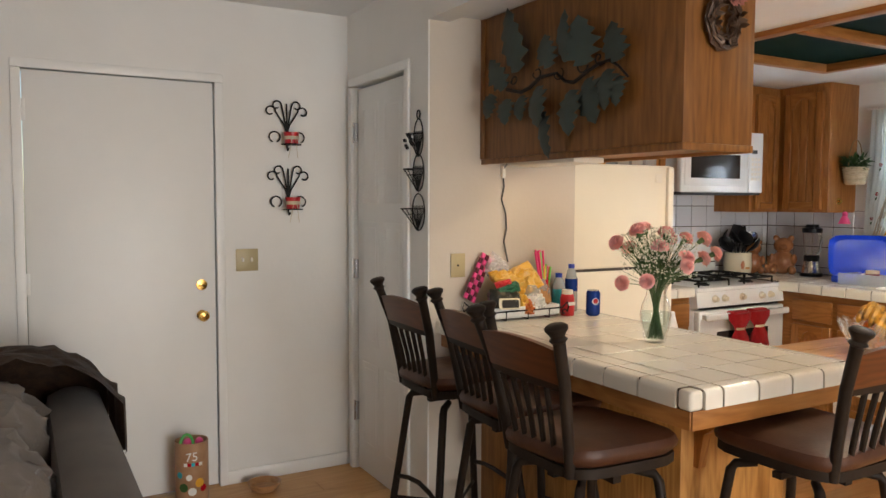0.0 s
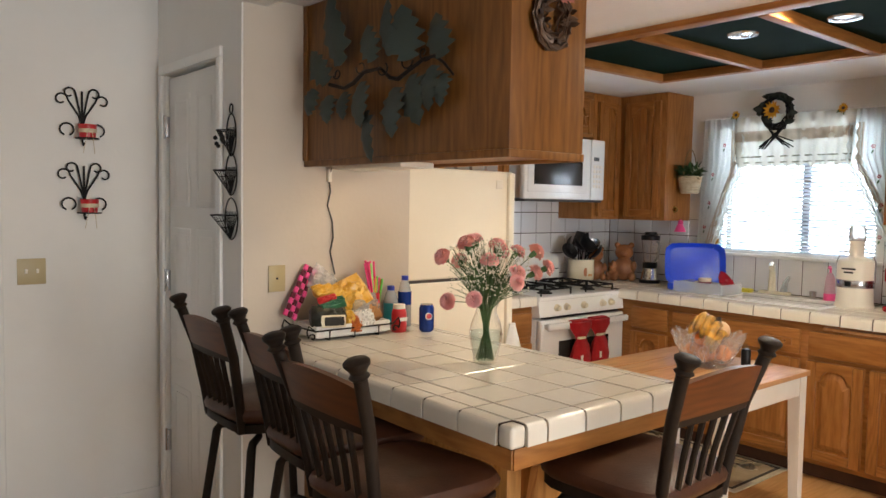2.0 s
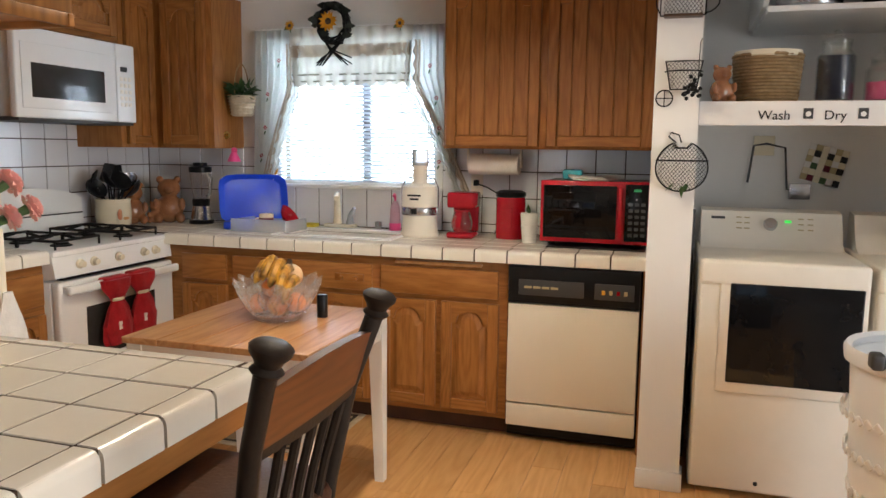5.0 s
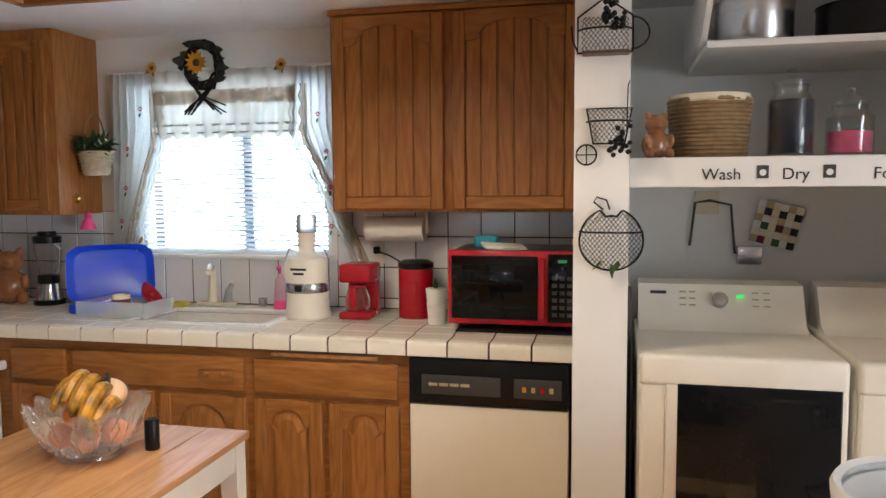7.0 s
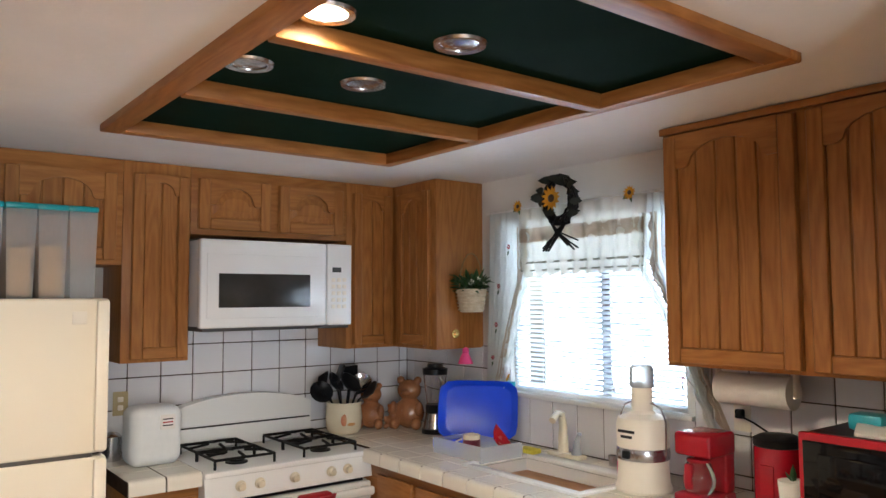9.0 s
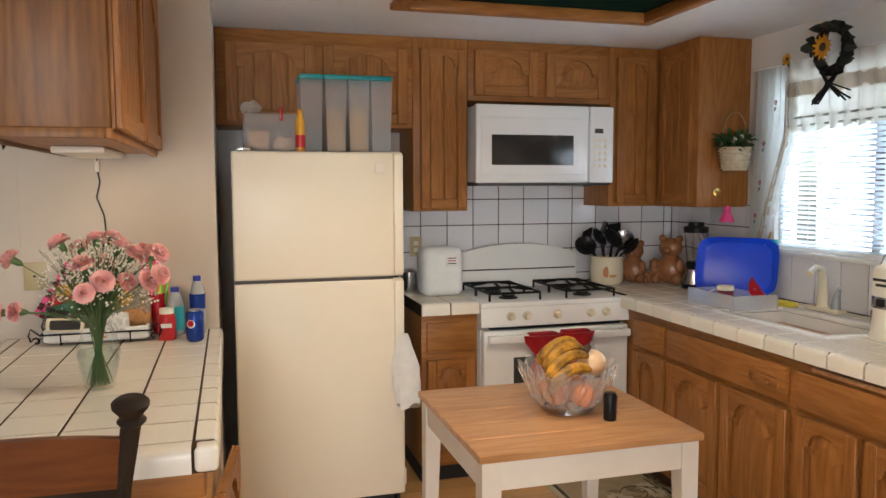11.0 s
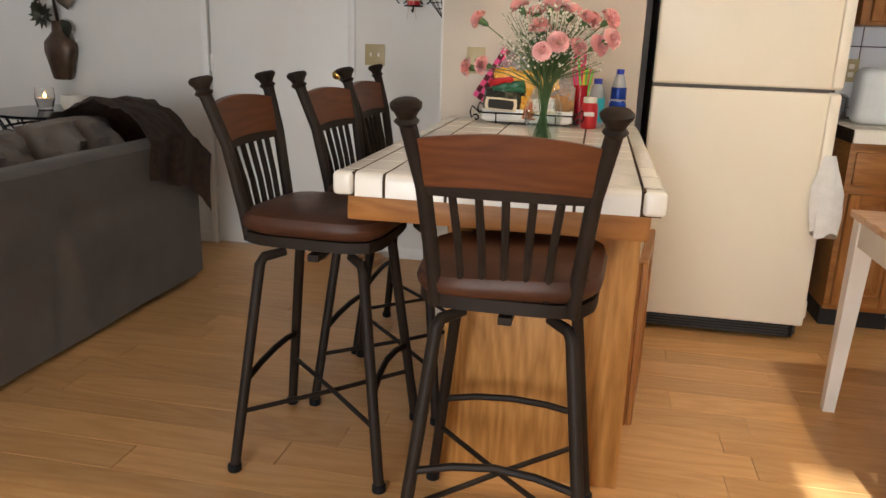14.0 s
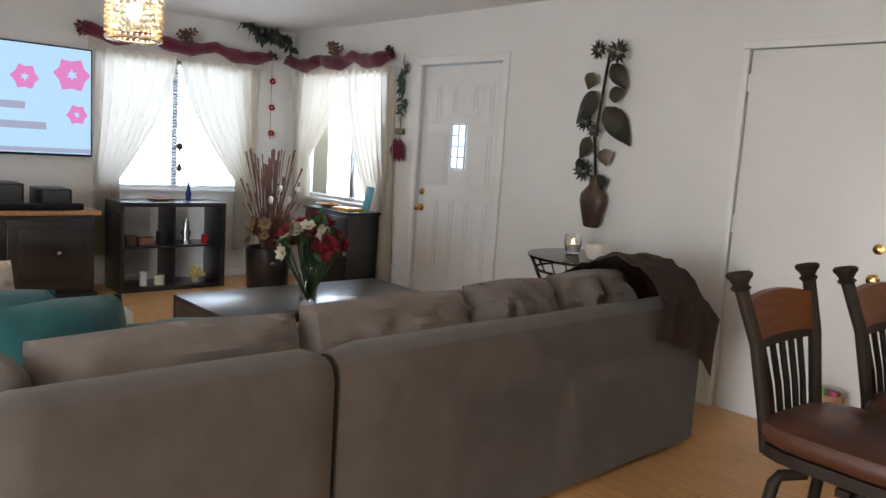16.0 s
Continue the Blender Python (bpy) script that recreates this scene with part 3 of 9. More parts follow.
# ---- kitchen cabinets ----
def arch_door(parent, plane, a0, a1, z0, z1, facing, arched=True, handle=False, name="door", boards=True):
    """A raised oak door: frame with an arched head, sunk field with bead-board grooves. facing: -x or -y; plane: its back."""
    t = 0.026

    def put(u, v, w):
        return (plane - w, u, v) if facing == "x" else (u, plane - w, v)

    def bx(bm, u0, u1, v0, v1, w0, w1, bev=0.0):
        p, q = put(u0, v0, w0), put(u1, v1, w1)
        return box(bm, min(p[0], q[0]), max(p[0], q[0]), min(p[1], q[1]), max(p[1], q[1]), min(p[2], q[2]), max(p[2], q[2]), bev, 1)

    st = min(0.055, (a1 - a0) * 0.2)
    d = part(name, bx(bmesh.new(), a0, a1, z0, z1, 0, 0.008), M_OAK, parent)
    for u0, u1 in ((a0, a0 + st), (a1 - st, a1)):
        part("stile", bx(bmesh.new(), u0, u1, z0, z1, 0.008, t, 0.004), M_OAK, d)
    rail = M_OAKH if facing == "x" else M_OAKX
    part("rail", bx(bmesh.new(), a0 + st, a1 - st, z0, z0 + st, 0.008, t - 0.001, 0.004), rail, d)
    c, half = (a0 + a1) / 2, (a1 - a0) / 2 - st
    head = []
    if arched:
        low = st + min(0.07, half * 0.55)
        sh = half * 0.28
        head = [(a0 + st, z1), (a0 + st, z1 - low), (a0 + st + sh * 0.7, z1 - low), (a0 + st + sh, z1 - low + 0.012)]
        r = half - sh
        head += [(c - r * math.cos(i * math.pi / 10), z1 - low + 0.012 + (low - st * 0.7 - 0.012) * math.sin(i * math.pi / 10)) for i in range(1, 10)]
        head += [(a1 - st - sh, z1 - low + 0.012), (a1 - st - sh * 0.7, z1 - low), (a1 - st, z1 - low), (a1 - st, z1)]
    else:
        head = [(a0 + st, z1), (a0 + st, z1 - st), (a1 - st, z1 - st), (a1 - st, z1)]
    part("head_rail", slab(bmesh.new(), head, t - 0.0095, lambda u, v, w: put(u, v, w + 0.008)), rail, d)
    if not boards:
        opening = [(u, v) for u, v in head[1:-1]] + [(a1 - st, z0 + st), (a0 + st, z0 + st)]
        cz = (z0 + z1) / 2
        bm = bmesh.new()
        rings = []
        for inset, w in ((0.0, 0.009), (0.010, 0.007), (0.040, 0.0205), (0.044, 0.0205)):
            ku, kv = 1 - inset / half, 1 - inset / ((z1 - z0) / 2 - st)
            rings.append([bm.verts.new(put(c + (u - c) * ku, cz + (v - cz) * kv, w)) for u, v in opening])
        n = len(opening)
        for lo, hi in zip(rings, rings[1:]):
            for k in range(n):
                bm.faces.new((lo[k], lo[(k + 1) % n], hi[(k + 1) % n], hi[k]))
        bm.faces.new(rings[-1])
        part("raised_field", bm, M_OAK, d, smooth=20)
    if boards:
        n = max(2, round((2 * half) / 0.075))
        for i in range(n):
            u0 = a0 + st + 2 * half * i / n
            part("board", bx(bmesh.new(), u0 + 0.0032, u0 + 2 * half / n - 0.0032, z0 + st, z1 - st * 0.6, 0.005, 0.0150, 0.003), M_OAK, d)
    return d


def drawer_front(parent, plane, a0, a1, z0, z1, facing):
    mm = M_OAKH if facing == "x" else M_OAKX
    if facing == "x":
        return part("drawer", boxm(plane - 0.022, plane, a0, a1, z0, z1, 0.007), mm, parent)
    return part("drawer", boxm(a0, a1, plane - 0.02, plane, z0, z1, 0.007), mm, parent)


UF, CT = 5.125, 0.952
over = thing("wall_cabinet", (4.7, UF, 1.86), "oak wall cabinet with two arched doors above the refrigerator", "wall cabinet", "kitchen wall cabinets")
part("body", boxm(4.212, 5.21, UF, 5.453, 1.845, KIT - 0.003, 0.002), M_OAKX, over)
for a0, a1 in ((4.26, 4.70), (4.74, 5.18)):
    arch_door(over, UF - 0.001, a0, a1, 1.865, 2.255, "y")
tall = thing("wall_cabinet", (5.37, UF, 1.415), "tall narrow oak wall cabinet with an arched door", "wall cabinet", "kitchen wall cabinets")
part("body", boxm(5.212, 5.515, UF, 5.453, 1.405, KIT - 0.003, 0.002), M_OAK, tall)
arch_door(tall, UF - 0.001, 5.25, 5.505, 1.42, 2.265, "y")
mid = thing("wall_cabinet", (5.95, UF, 2.02), "low oak wall cabinet with two arched doors above the microwave", "wall cabinet", "kitchen wall cabinets")
part("body", boxm(5.517, 6.365, UF, 5.453, 2.0, KIT - 0.003, 0.002), M_OAKX, mid)
for a0, a1 in ((5.55, 5.915), (5.965, 6.335)):
    arch_door(mid, UF - 0.001, a0, a1, 2.025, 2.27, "y", boards=False)
right = thing("wall_cabinet", (6.55, UF, 1.43), "oak corner wall cabinet with an arched door", "wall cabinet", "kitchen wall cabinets")
part("body", boxm(6.367, 6.675, UF, 5.453, 1.42, KIT - 0.003, 0.002), M_OAK, right)
arch_door(right, UF - 0.001, 6.405, 6.645, 1.44, 2.265, "y")
corner = thing("wall_cabinet", (6.86, 4.9, 1.43), "oak wall cabinet beside the window with a plain end panel", "wall cabinet", "kitchen wall cabinets")
part("body", boxm(6.677, E - 0.002, 4.725, 5.45, 1.42, KIT - 0.003, 0.002), M_OAK, corner)
arch_door(corner, 6.676, 4.765, 5.065, 1.44, 2.265, "x")
eastup = thing("wall_cabinet", (6.85, 2.73, 1.45), "oak wall cabinet with two tall bead-board doors", "wall cabinet", "kitchen wall cabinets")
part("body", boxm(6.68, E - 0.002, 2.198, 3.30, 1.437, KIT - 0.003, 0.002), M_OAK, eastup)
part("cornice", boxm(6.662, 6.68, 2.198, 3.306, 2.295, KIT - 0.004, 0.003), M_OAKH, eastup)
for a0, a1 in ((2.215, 2.745), (2.785, 3.285)):
    arch_door(eastup, 6.679, a0, a1, 1.45, 2.285, "x")

base = thing("base_cabinet", (6.6, 3.8, 0), "oak base cabinets with drawers and arched doors under a tiled counter", "base cabinet")
part("carcass", boxm(6.315, E - 0.003, 2.85, 5.45, 0.10, 0.888, 0.002), M_OAKH, base)
part("toe_kick", boxm(6.40, E - 0.01, 2.85, 5.4, 0.0, 0.10), mat("dark_stained_oak", (0.06, 0.024, 0.010), 0.6, (0.09, 0.035, 0.015), 9), base, "dark stained toe kick")
for a0, a1 in ((4.42, 4.70), (3.56, 4.38), (2.895, 3.51)):
    drawer_front(base, 6.314, a0, a1, 0.705, 0.845, "x")
part("cutting_board", boxm(6.288, 6.314, 2.98, 3.43, 0.860, 0.877, 0.003), M_PINE, base, "pull-out cutting board")
lock = part("drawer_latch", boxm(6.278, 6.294, 3.60, 3.76, 0.75, 0.79, 0.004), M_OAKH, base, "small wooden latch")
for y in (3.64, 3.72):
    part("peg", turned(lathe(bmesh.new(), [(0.012, 0), (0.01, 0.02), (0, 0.022)], (0, 0, 0), 10), pose(6.278, y, 0.77, 0, -90)), M_OAKH, lock)
for a0, a1 in ((4.42, 4.70), (3.985, 4.37), (3.555, 3.955), (3.215, 3.515), (2.89, 3.185)):
    arch_door(base, 6.314, a0, a1, 0.13, 0.68, "x", boards=False)
lbase = thing("base_cabinet", (5.34, 5.1, 0), "narrow oak base cabinet with a drawer between refrigerator and range", "base cabinet")
part("carcass", boxm(5.18, 5.475, 4.845, 5.45, 0.10, 0.888, 0.002), M_OAKX, lbase)
part("toe_kick", boxm(5.19, 5.495, 4.91, 5.4, 0, 0.10), M_INK, lbase)
drawer_front(lbase, 4.844, 5.205, 5.46, 0.70, 0.85, "y")
arch_door(lbase, 4.844, 5.205, 5.46, 0.13, 0.66, "y", boards=False)


# ---- tiled counters ----
TS = 0.158


def tile_mesh(sx, sy, sz, bev, name="tile"):
    bm = boxm(-sx / 2, sx / 2, -sy / 2, sy / 2, -sz, 0, bev, 1)
    me = bpy.data.meshes.new(name)
    bm.to_mesh(me)
    bm.free()
    me.materials.append(M_TILE)
    return me


def bull_mesh(length, name="edge_tile", deep=0.030):
    """A rounded counter edge tile, its front face towards -y."""
    prof = [(deep, 0.0), (0.012, 0.0), (0.004, -0.003), (-0.002, -0.010), (-0.004, -0.020), (-0.004, -0.060), (0.006, -0.060), (0.006, -0.012), (deep, -0.009)]
    bm = slab(bmesh.new(), prof, length - 0.008, lambda u, v, w: (w - (length - 0.008) / 2, u, v))
    bmesh.ops.recalc_face_normals(bm, faces=bm.faces)
    me = bpy.data.meshes.new(name)
    bm.to_mesh(me)
    bm.free()
    me.materials.append(M_TILE)
    me.shade_smooth()
    me.set_sharp_from_angle(angle=radians(40))
    return me


def lay(name, me, parent, m):
    ob = new(name, me)
    ob.parent = parent
    ob.matrix_basis = Matrix.Translation(-parent.location) @ m
    return ob


def cuts(a0, a1, size, whole_from):
    """Joint lines between two ends: even tiles, or whole tiles laid from the low or the high end with a cut one at the other."""
    if not whole_from:
        n = max(1, round((a1 - a0) / size))
        return [a0 + (a1 - a0) * i / n for i in range(n + 1)]
    run = [size * i for i in range(int((a1 - a0) / size + 0.2) + 1)]
    run = [r for r in run if a1 - a0 - r > 0.02] + [a1 - a0]
    return [a0 + r for r in run] if whole_from == "low" else [a1 - r for r in reversed(run)]


def tiled_top(parent, x0, x1, y0, y1, edges, z=CT, size=TS, edge=0.036, whole_x="", whole_y=""):
    """Square tiles over a rectangle, with rounded edge tiles along the sides named in edges."""
    bx0, bx1 = x0 + (edge if "w" in edges else 0), x1 - (edge if "e" in edges else 0)
    by0, by1 = y0 + (edge if "s" in edges else 0), y1 - (edge if "n" in edges else 0)
    over_ = edge - 0.010
    part("mortar_bed", boxm(bx0 - over_ if "w" in edges else bx0, bx1 + over_ if "e" in edges else bx1, by0 - over_ if "s" in edges else by0, by1 + over_ if "n" in edges else by1, z - 0.062, z - 0.0022), M_GROUT, parent, "dark grout bed")
    xs, ys = cuts(bx0, bx1, size, whole_x), cuts(by0, by1, size, whole_y)
    made = {}
    for xa, xb in zip(xs, xs[1:]):
        for ya, yb in zip(ys, ys[1:]):
            key = (round(xb - xa, 4), round(yb - ya, 4))
            if key not in made:
                made[key] = tile_mesh(key[0] - 0.0065, key[1] - 0.0065, 0.008, 0.0016)
            lay("tile", made[key], parent, pose((xa + xb) / 2, (ya + yb) / 2, z + random.uniform(-0.0006, 0.0006), random.uniform(-0.12, 0.12), random.uniform(-0.12, 0.12)))
    for side in edges:
        rims = {}
        run = xs if side in "sn" else ys
        for a, b in zip(run, run[1:]):
            key = round(b - a, 4)
            if key not in rims:
                rims[key] = bull_mesh(key, deep=edge - 0.0078)
            if side in "sn":
                lay("edge_tile", rims[key], parent, pose((a + b) / 2, y0 + 0.004 if side == "s" else y1 - 0.004, z, 0, 0, 0 if side == "s" else 180))
            else:
                lay("edge_tile", rims[key], parent, pose(x0 + 0.004 if side == "w" else x1 - 0.004, (a + b) / 2, z, 0, 0, -90 if side == "w" else 90))
    for a, b in (("w", "s"), ("e", "s")):
        if a in edges and b in edges:
            cx = x0 if a == "w" else x1
            sgn = 1 if a == "w" else -1
            part("corner_tile", boxm(min(cx, cx + sgn * (edge - 0.002)), max(cx, cx + sgn * (edge - 0.002)), y0, y0 + edge - 0.002, z - 0.060, z, 0.012, 4), M_TILE, parent)


ctop = thing("counter_top", (6.65, 3.8, CT), "white tiled counter top with dark grout under the window", "counter top")
SX0, SX1, SY0, SY1 = 6.43, 6.84, 3.52, 4.2
tiled_top(ctop, 6.268, 6.42, 2.2, 4.80, "w")
tiled_top(ctop, 6.42, E - 0.012, 2.2, SY0, "")
tiled_top(ctop, 6.42, E - 0.012, SY1, 5.44, "")
tiled_top(ctop, SX1, E - 0.012, SY0, SY1, "")
tiled_top(ctop, 6.325, 6.42, 4.80, 5.44, "")
ltop = thing("counter_top", (5.34, 5.1, CT), "small white tiled counter top beside the range", "counter top")
tiled_top(ltop, 5.17, 5.478, 4.80, 5.44, "s")
sink = thing("sink", (6.65, 3.82, CT), "white enamel kitchen sink set in the counter", "sink")
part("rim", mold(*[lambda b, q=q: box(b, *q, CT - 0.01, CT + 0.010, 0.004) for q in ((SX0 - 0.01, SX1 + 0.01, SY0 - 0.01, SY0 + 0.03), (SX0 - 0.01, SX1 + 0.01, SY1 - 0.03, SY1 + 0.01), (SX0 - 0.01, SX0 + 0.03, SY0 + 0.03, SY1 - 0.03), (SX1 - 0.06, SX1 + 0.01, SY0 + 0.03, SY1 - 0.03))]), M_WHITE, sink)
part("basin", mold(lambda b: box(b, SX0 + 0.02, SX1 - 0.05, SY0 + 0.02, SY1 - 0.02, CT - 0.17, CT - 0.165), *[lambda b, q=q: box(b, *q, CT - 0.165, CT - 0.012) for q in ((SX0 + 0.02, SX0 + 0.028, SY0 + 0.02, SY1 - 0.02), (SX1 - 0.058, SX1 - 0.05, SY0 + 0.02, SY1 - 0.02), (SX0 + 0.02, SX1 - 0.05, SY0 + 0.02, SY0 + 0.028), (SX0 + 0.02, SX1 - 0.05, SY1 - 0.028, SY1 - 0.02))]), M_WHITE, sink)
fau = thing("faucet", (6.87, 4.0, CT), "pale plastic kitchen faucet with a spray head", "faucet")
part("base", boxm(6.84, 6.90, 3.90, 4.10, CT + 0.01, CT + 0.03, 0.008), M_CERAM, fau)
part("spout", tube(bmesh.new(), [(6.87, 4.02, CT + 0.03), (6.87, 4.02, CT + 0.15), (6.85, 4.01, CT + 0.205), (6.80, 3.99, CT + 0.215), (6.75, 3.97, CT + 0.19)], [0.026, 0.019, 0.016, 0.014, 0.016], 12), M_CERAM, fau)
part("lever", tube(bmesh.new(), [(6.87, 3.94, CT + 0.03), (6.865, 3.93, CT + 0.09), (6.85, 3.90, CT + 0.13)], [0.024, 0.016, 0.010], 10), M_CLEARP, fau)
cup = single("tumbler", lathe(bmesh.new(), [(0.018, 0), (0.022, 0.045), (0.020, 0.045), (0.016, 0.004)], (6.93, 3.78, CT), 16, False), M_STEEL, "small metal cup beside the faucet", "cup")

# backsplash tiles: the nearest pieces each an object
splash = thing("backsplash", (6.2, 5.45, CT), "white wall tiles with dark grout behind range and counter", "backsplash", kind="structure")
part("grout_bed", boxm(5.17, E - 0.005, 5.444, 5.4545, CT - 0.06, 1.60), M_GROUT, splash)
part("grout_bed", boxm(E - 0.0095, E - 0.0005, 2.2, 5.45, CT, 1.19), M_GROUT, splash)
part("grout_bed", boxm(E - 0.0095, E - 0.0005, 2.2, 3.40, 1.19, 1.45), M_GROUT, splash)
part("grout_bed", boxm(E - 0.0095, E - 0.0005, 4.56, 5.45, 1.19, 1.43), M_GROUT, splash)
wall_tiles = {}


def wall_tile(w, h):
    key = (round(w, 3), round(h, 3))
    if key not in wall_tiles:
        bt = boxm(-key[0] / 2, key[0] / 2, -0.004, 0.004, -key[1] / 2, key[1] / 2, 0.002, 1)
        wall_tiles[key] = bpy.data.meshes.new("wall_tile")
        bt.to_mesh(wall_tiles[key])
        bt.free()
        wall_tiles[key].materials.append(M_BTILE)
    return wall_tiles[key]


def tile_run(a0, a1, z0, z1, put, lines, step=0.16):
    """Square wall tiles between two places along a wall, cut at the ends and the top."""
    a = a0
    while a < a1 - 0.01:
        b = min(a + step, a1)
        for lo, hi in zip(lines, lines[1:]):
            p, q = max(lo, z0), min(hi, z1)
            if q - p > 0.012:
                lay("wall_tile", wall_tile(b - a - 0.005, q - p - 0.005), splash, put((a + b) / 2, (p + q) / 2))
        a = b


ROWS_Z = [0.88, 1.005, 1.157, 1.309, 1.461, 1.613]
tile_run(5.17, E - 0.012, 0.955, 1.56, lambda a, z: pose(a, 5.4435, z), ROWS_Z)
east = lambda a, z: pose(E - 0.0105, a, z, 0, 0, 90)
tile_run(2.2, 3.40, 0.955, 1.44, east, ROWS_Z)
tile_run(3.40, 4.56, 0.955, 1.19, east, [0.955, 1.19])
tile_run(4.56, 5.438, 0.955, 1.43, east, ROWS_Z)

# ---- peninsula ----
pen = thing("peninsula", (3.85, 3.7, 0), "kitchen peninsula with white tiled top on an oak base", "peninsula")
PX0, PX1, PY0, PY1 = 3.408, 4.225, 2.945, 4.448
tiled_top(pen, PX0, PX1, PY0, PY1, "wse", size=0.1565, edge=0.056, whole_x="high", whole_y="low")
part("apron", boxm(PX0 + 0.03, PX1 - 0.03, PY0 + 0.03, PY1, 0.825, 0.889, 0.004), M_OAKH, pen, "oak apron board")
part("apron", boxm(PX0 + 0.035, PX1 - 0.035, PY0 + 0.024, PY0 + 0.03, 0.826, 0.888, 0.002), M_OAKX, pen, "oak apron board")
part("cabinet_body", boxm(3.66, 4.195, 3.21, PY1, 0.0, 0.825, 0.003), M_OAK_LIT, pen, "oak end panel and sides")
part("corbel", slab(bmesh.new(), [(3.0, 0.825), (3.21, 0.825), (3.21, 0.60), (3.19, 0.60), (3.17, 0.72), (3.09, 0.78)], 0.035, lambda u, v, w: (3.72 + w, u, v)), M_OAK, pen, "curved oak bracket")
popen = arch_door(pen, 0.0, 0.0, 0.45, 0.165, 0.68, "x", name="open_door", boards=False)
popen.matrix_basis = Matrix.Translation(-pen.location) @ pose(4.252, 3.75, 0, 0, 0, 173.5) @ Matrix.Translation(pen.location)
tagged(popen, "oak cupboard door standing ajar")
hood = thing("hanging_cabinet", (3.82, 3.85, 1.66), "oak cabinet hung from the ceiling over the peninsula", "hanging cabinet")
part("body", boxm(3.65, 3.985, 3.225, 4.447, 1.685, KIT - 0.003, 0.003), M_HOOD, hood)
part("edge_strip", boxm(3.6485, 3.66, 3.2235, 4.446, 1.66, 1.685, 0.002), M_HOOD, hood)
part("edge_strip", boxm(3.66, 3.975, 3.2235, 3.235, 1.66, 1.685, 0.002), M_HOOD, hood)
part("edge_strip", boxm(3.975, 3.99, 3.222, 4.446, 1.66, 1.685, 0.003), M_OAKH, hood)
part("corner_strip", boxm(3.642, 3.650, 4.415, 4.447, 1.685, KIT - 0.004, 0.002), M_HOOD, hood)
part("underside", boxm(3.66, 3.975, 3.235, 4.44, 1.673, 1.685), M_OAKH, hood, "oak underside")
for a0, a1 in ((3.25, 3.82), (3.86, 4.43)):
    dd = arch_door(hood, 0.0, 0.0, a1 - a0, 1.685, 2.28, "x")
    dd.matrix_basis = Matrix.Translation(-hood.location) @ pose(3.9865, a1, 0, 0, 0, 180) @ Matrix.Translation(hood.location)
fix = thing("under_cabinet_lamp", (3.80, 4.10, 1.673), "slim white under-cabinet lamp with its cord, switched on", "lamp")
part("housing", boxm(3.72, 3.88, 3.86, 4.34, 1.649, 1.672, 0.006), M_WPLAST, fix)
part("cord", tube(bmesh.new(), [(3.77, 4.36, 1.672), (3.77, 4.425, 1.66), (3.765, 4.438, 1.62), (3.775, 4.44, 1.56), (3.76, 4.44, 1.50), (3.785, 4.44, 1.43), (3.79, 4.44, 1.36), (3.775, 4.44, 1.30), (3.80, 4.44, 1.20)], 0.0035, 6), M_RUBBER, fix, "dark lamp cord")
part("plug", boxm(3.758, 3.776, 4.428, 4.448, 1.60, 1.66, 0.004), M_WPLAST, fix)


# ---- appliances ----
fr = thing("refrigerator", (4.67, 4.95, 0), "almond two-door top-freezer refrigerator", "refrigerator")
FX0, FX1, FY = 4.275, 5.035, 4.592
part("cabinet", boxm(FX0 + 0.01, FX1 - 0.01, FY + 0.065, 5.33, 0.02, 1.685, 0.008), M_DARKGAP, fr, "side panels coloured dark for the shaded gap")
part("freezer_door", boxm(FX0, FX1, FY, FY + 0.062, 1.126, 1.695, 0.012, 3), M_FRIDGE, fr)
part("fridge_door", boxm(FX0, FX1, FY, FY + 0.062, 0.085, 1.114, 0.012, 3), M_FRIDGE, fr)
for z0, z1 in ((1.135, 1.688), (0.62, 1.108)):
    h = part("handle", boxm(FX1 - 0.048, FX1 - 0.004, FY - 0.022, FY + 0.004, z0, z1, 0.008, 2), M_FRIDGE, fr)
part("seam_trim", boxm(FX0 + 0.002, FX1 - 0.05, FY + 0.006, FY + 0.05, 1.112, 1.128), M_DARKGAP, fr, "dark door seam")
part("badge", boxm(4.905, 4.955, FY - 0.004, FY + 0.002, 1.60, 1.647, 0.003), M_WPLAST, fr)
part("hinge", boxm(4.30, 4.36, FY + 0.005, FY + 0.06, 1.696, 1.711, 0.004), M_STEEL, fr)
gr = part("grille", boxm(FX0 + 0.04, FX1 - 0.03, FY + 0.035, FY + 0.06, 0.018, 0.08, 0.004), M_BLACK, fr, "dark toe grille")
for i in range(4):
    part("slat", boxm(FX0 + 0.06, FX1 - 0.05, FY + 0.028, FY + 0.037, 0.025 + i * 0.013, 0.031 + i * 0.013), M_RUBBER, gr)
part("plug_block", boxm(FX1 - 0.006, FX1 + 0.010, FY + 0.02, FY + 0.06, 0.12, 0.20, 0.004), M_WPLAST, fr)

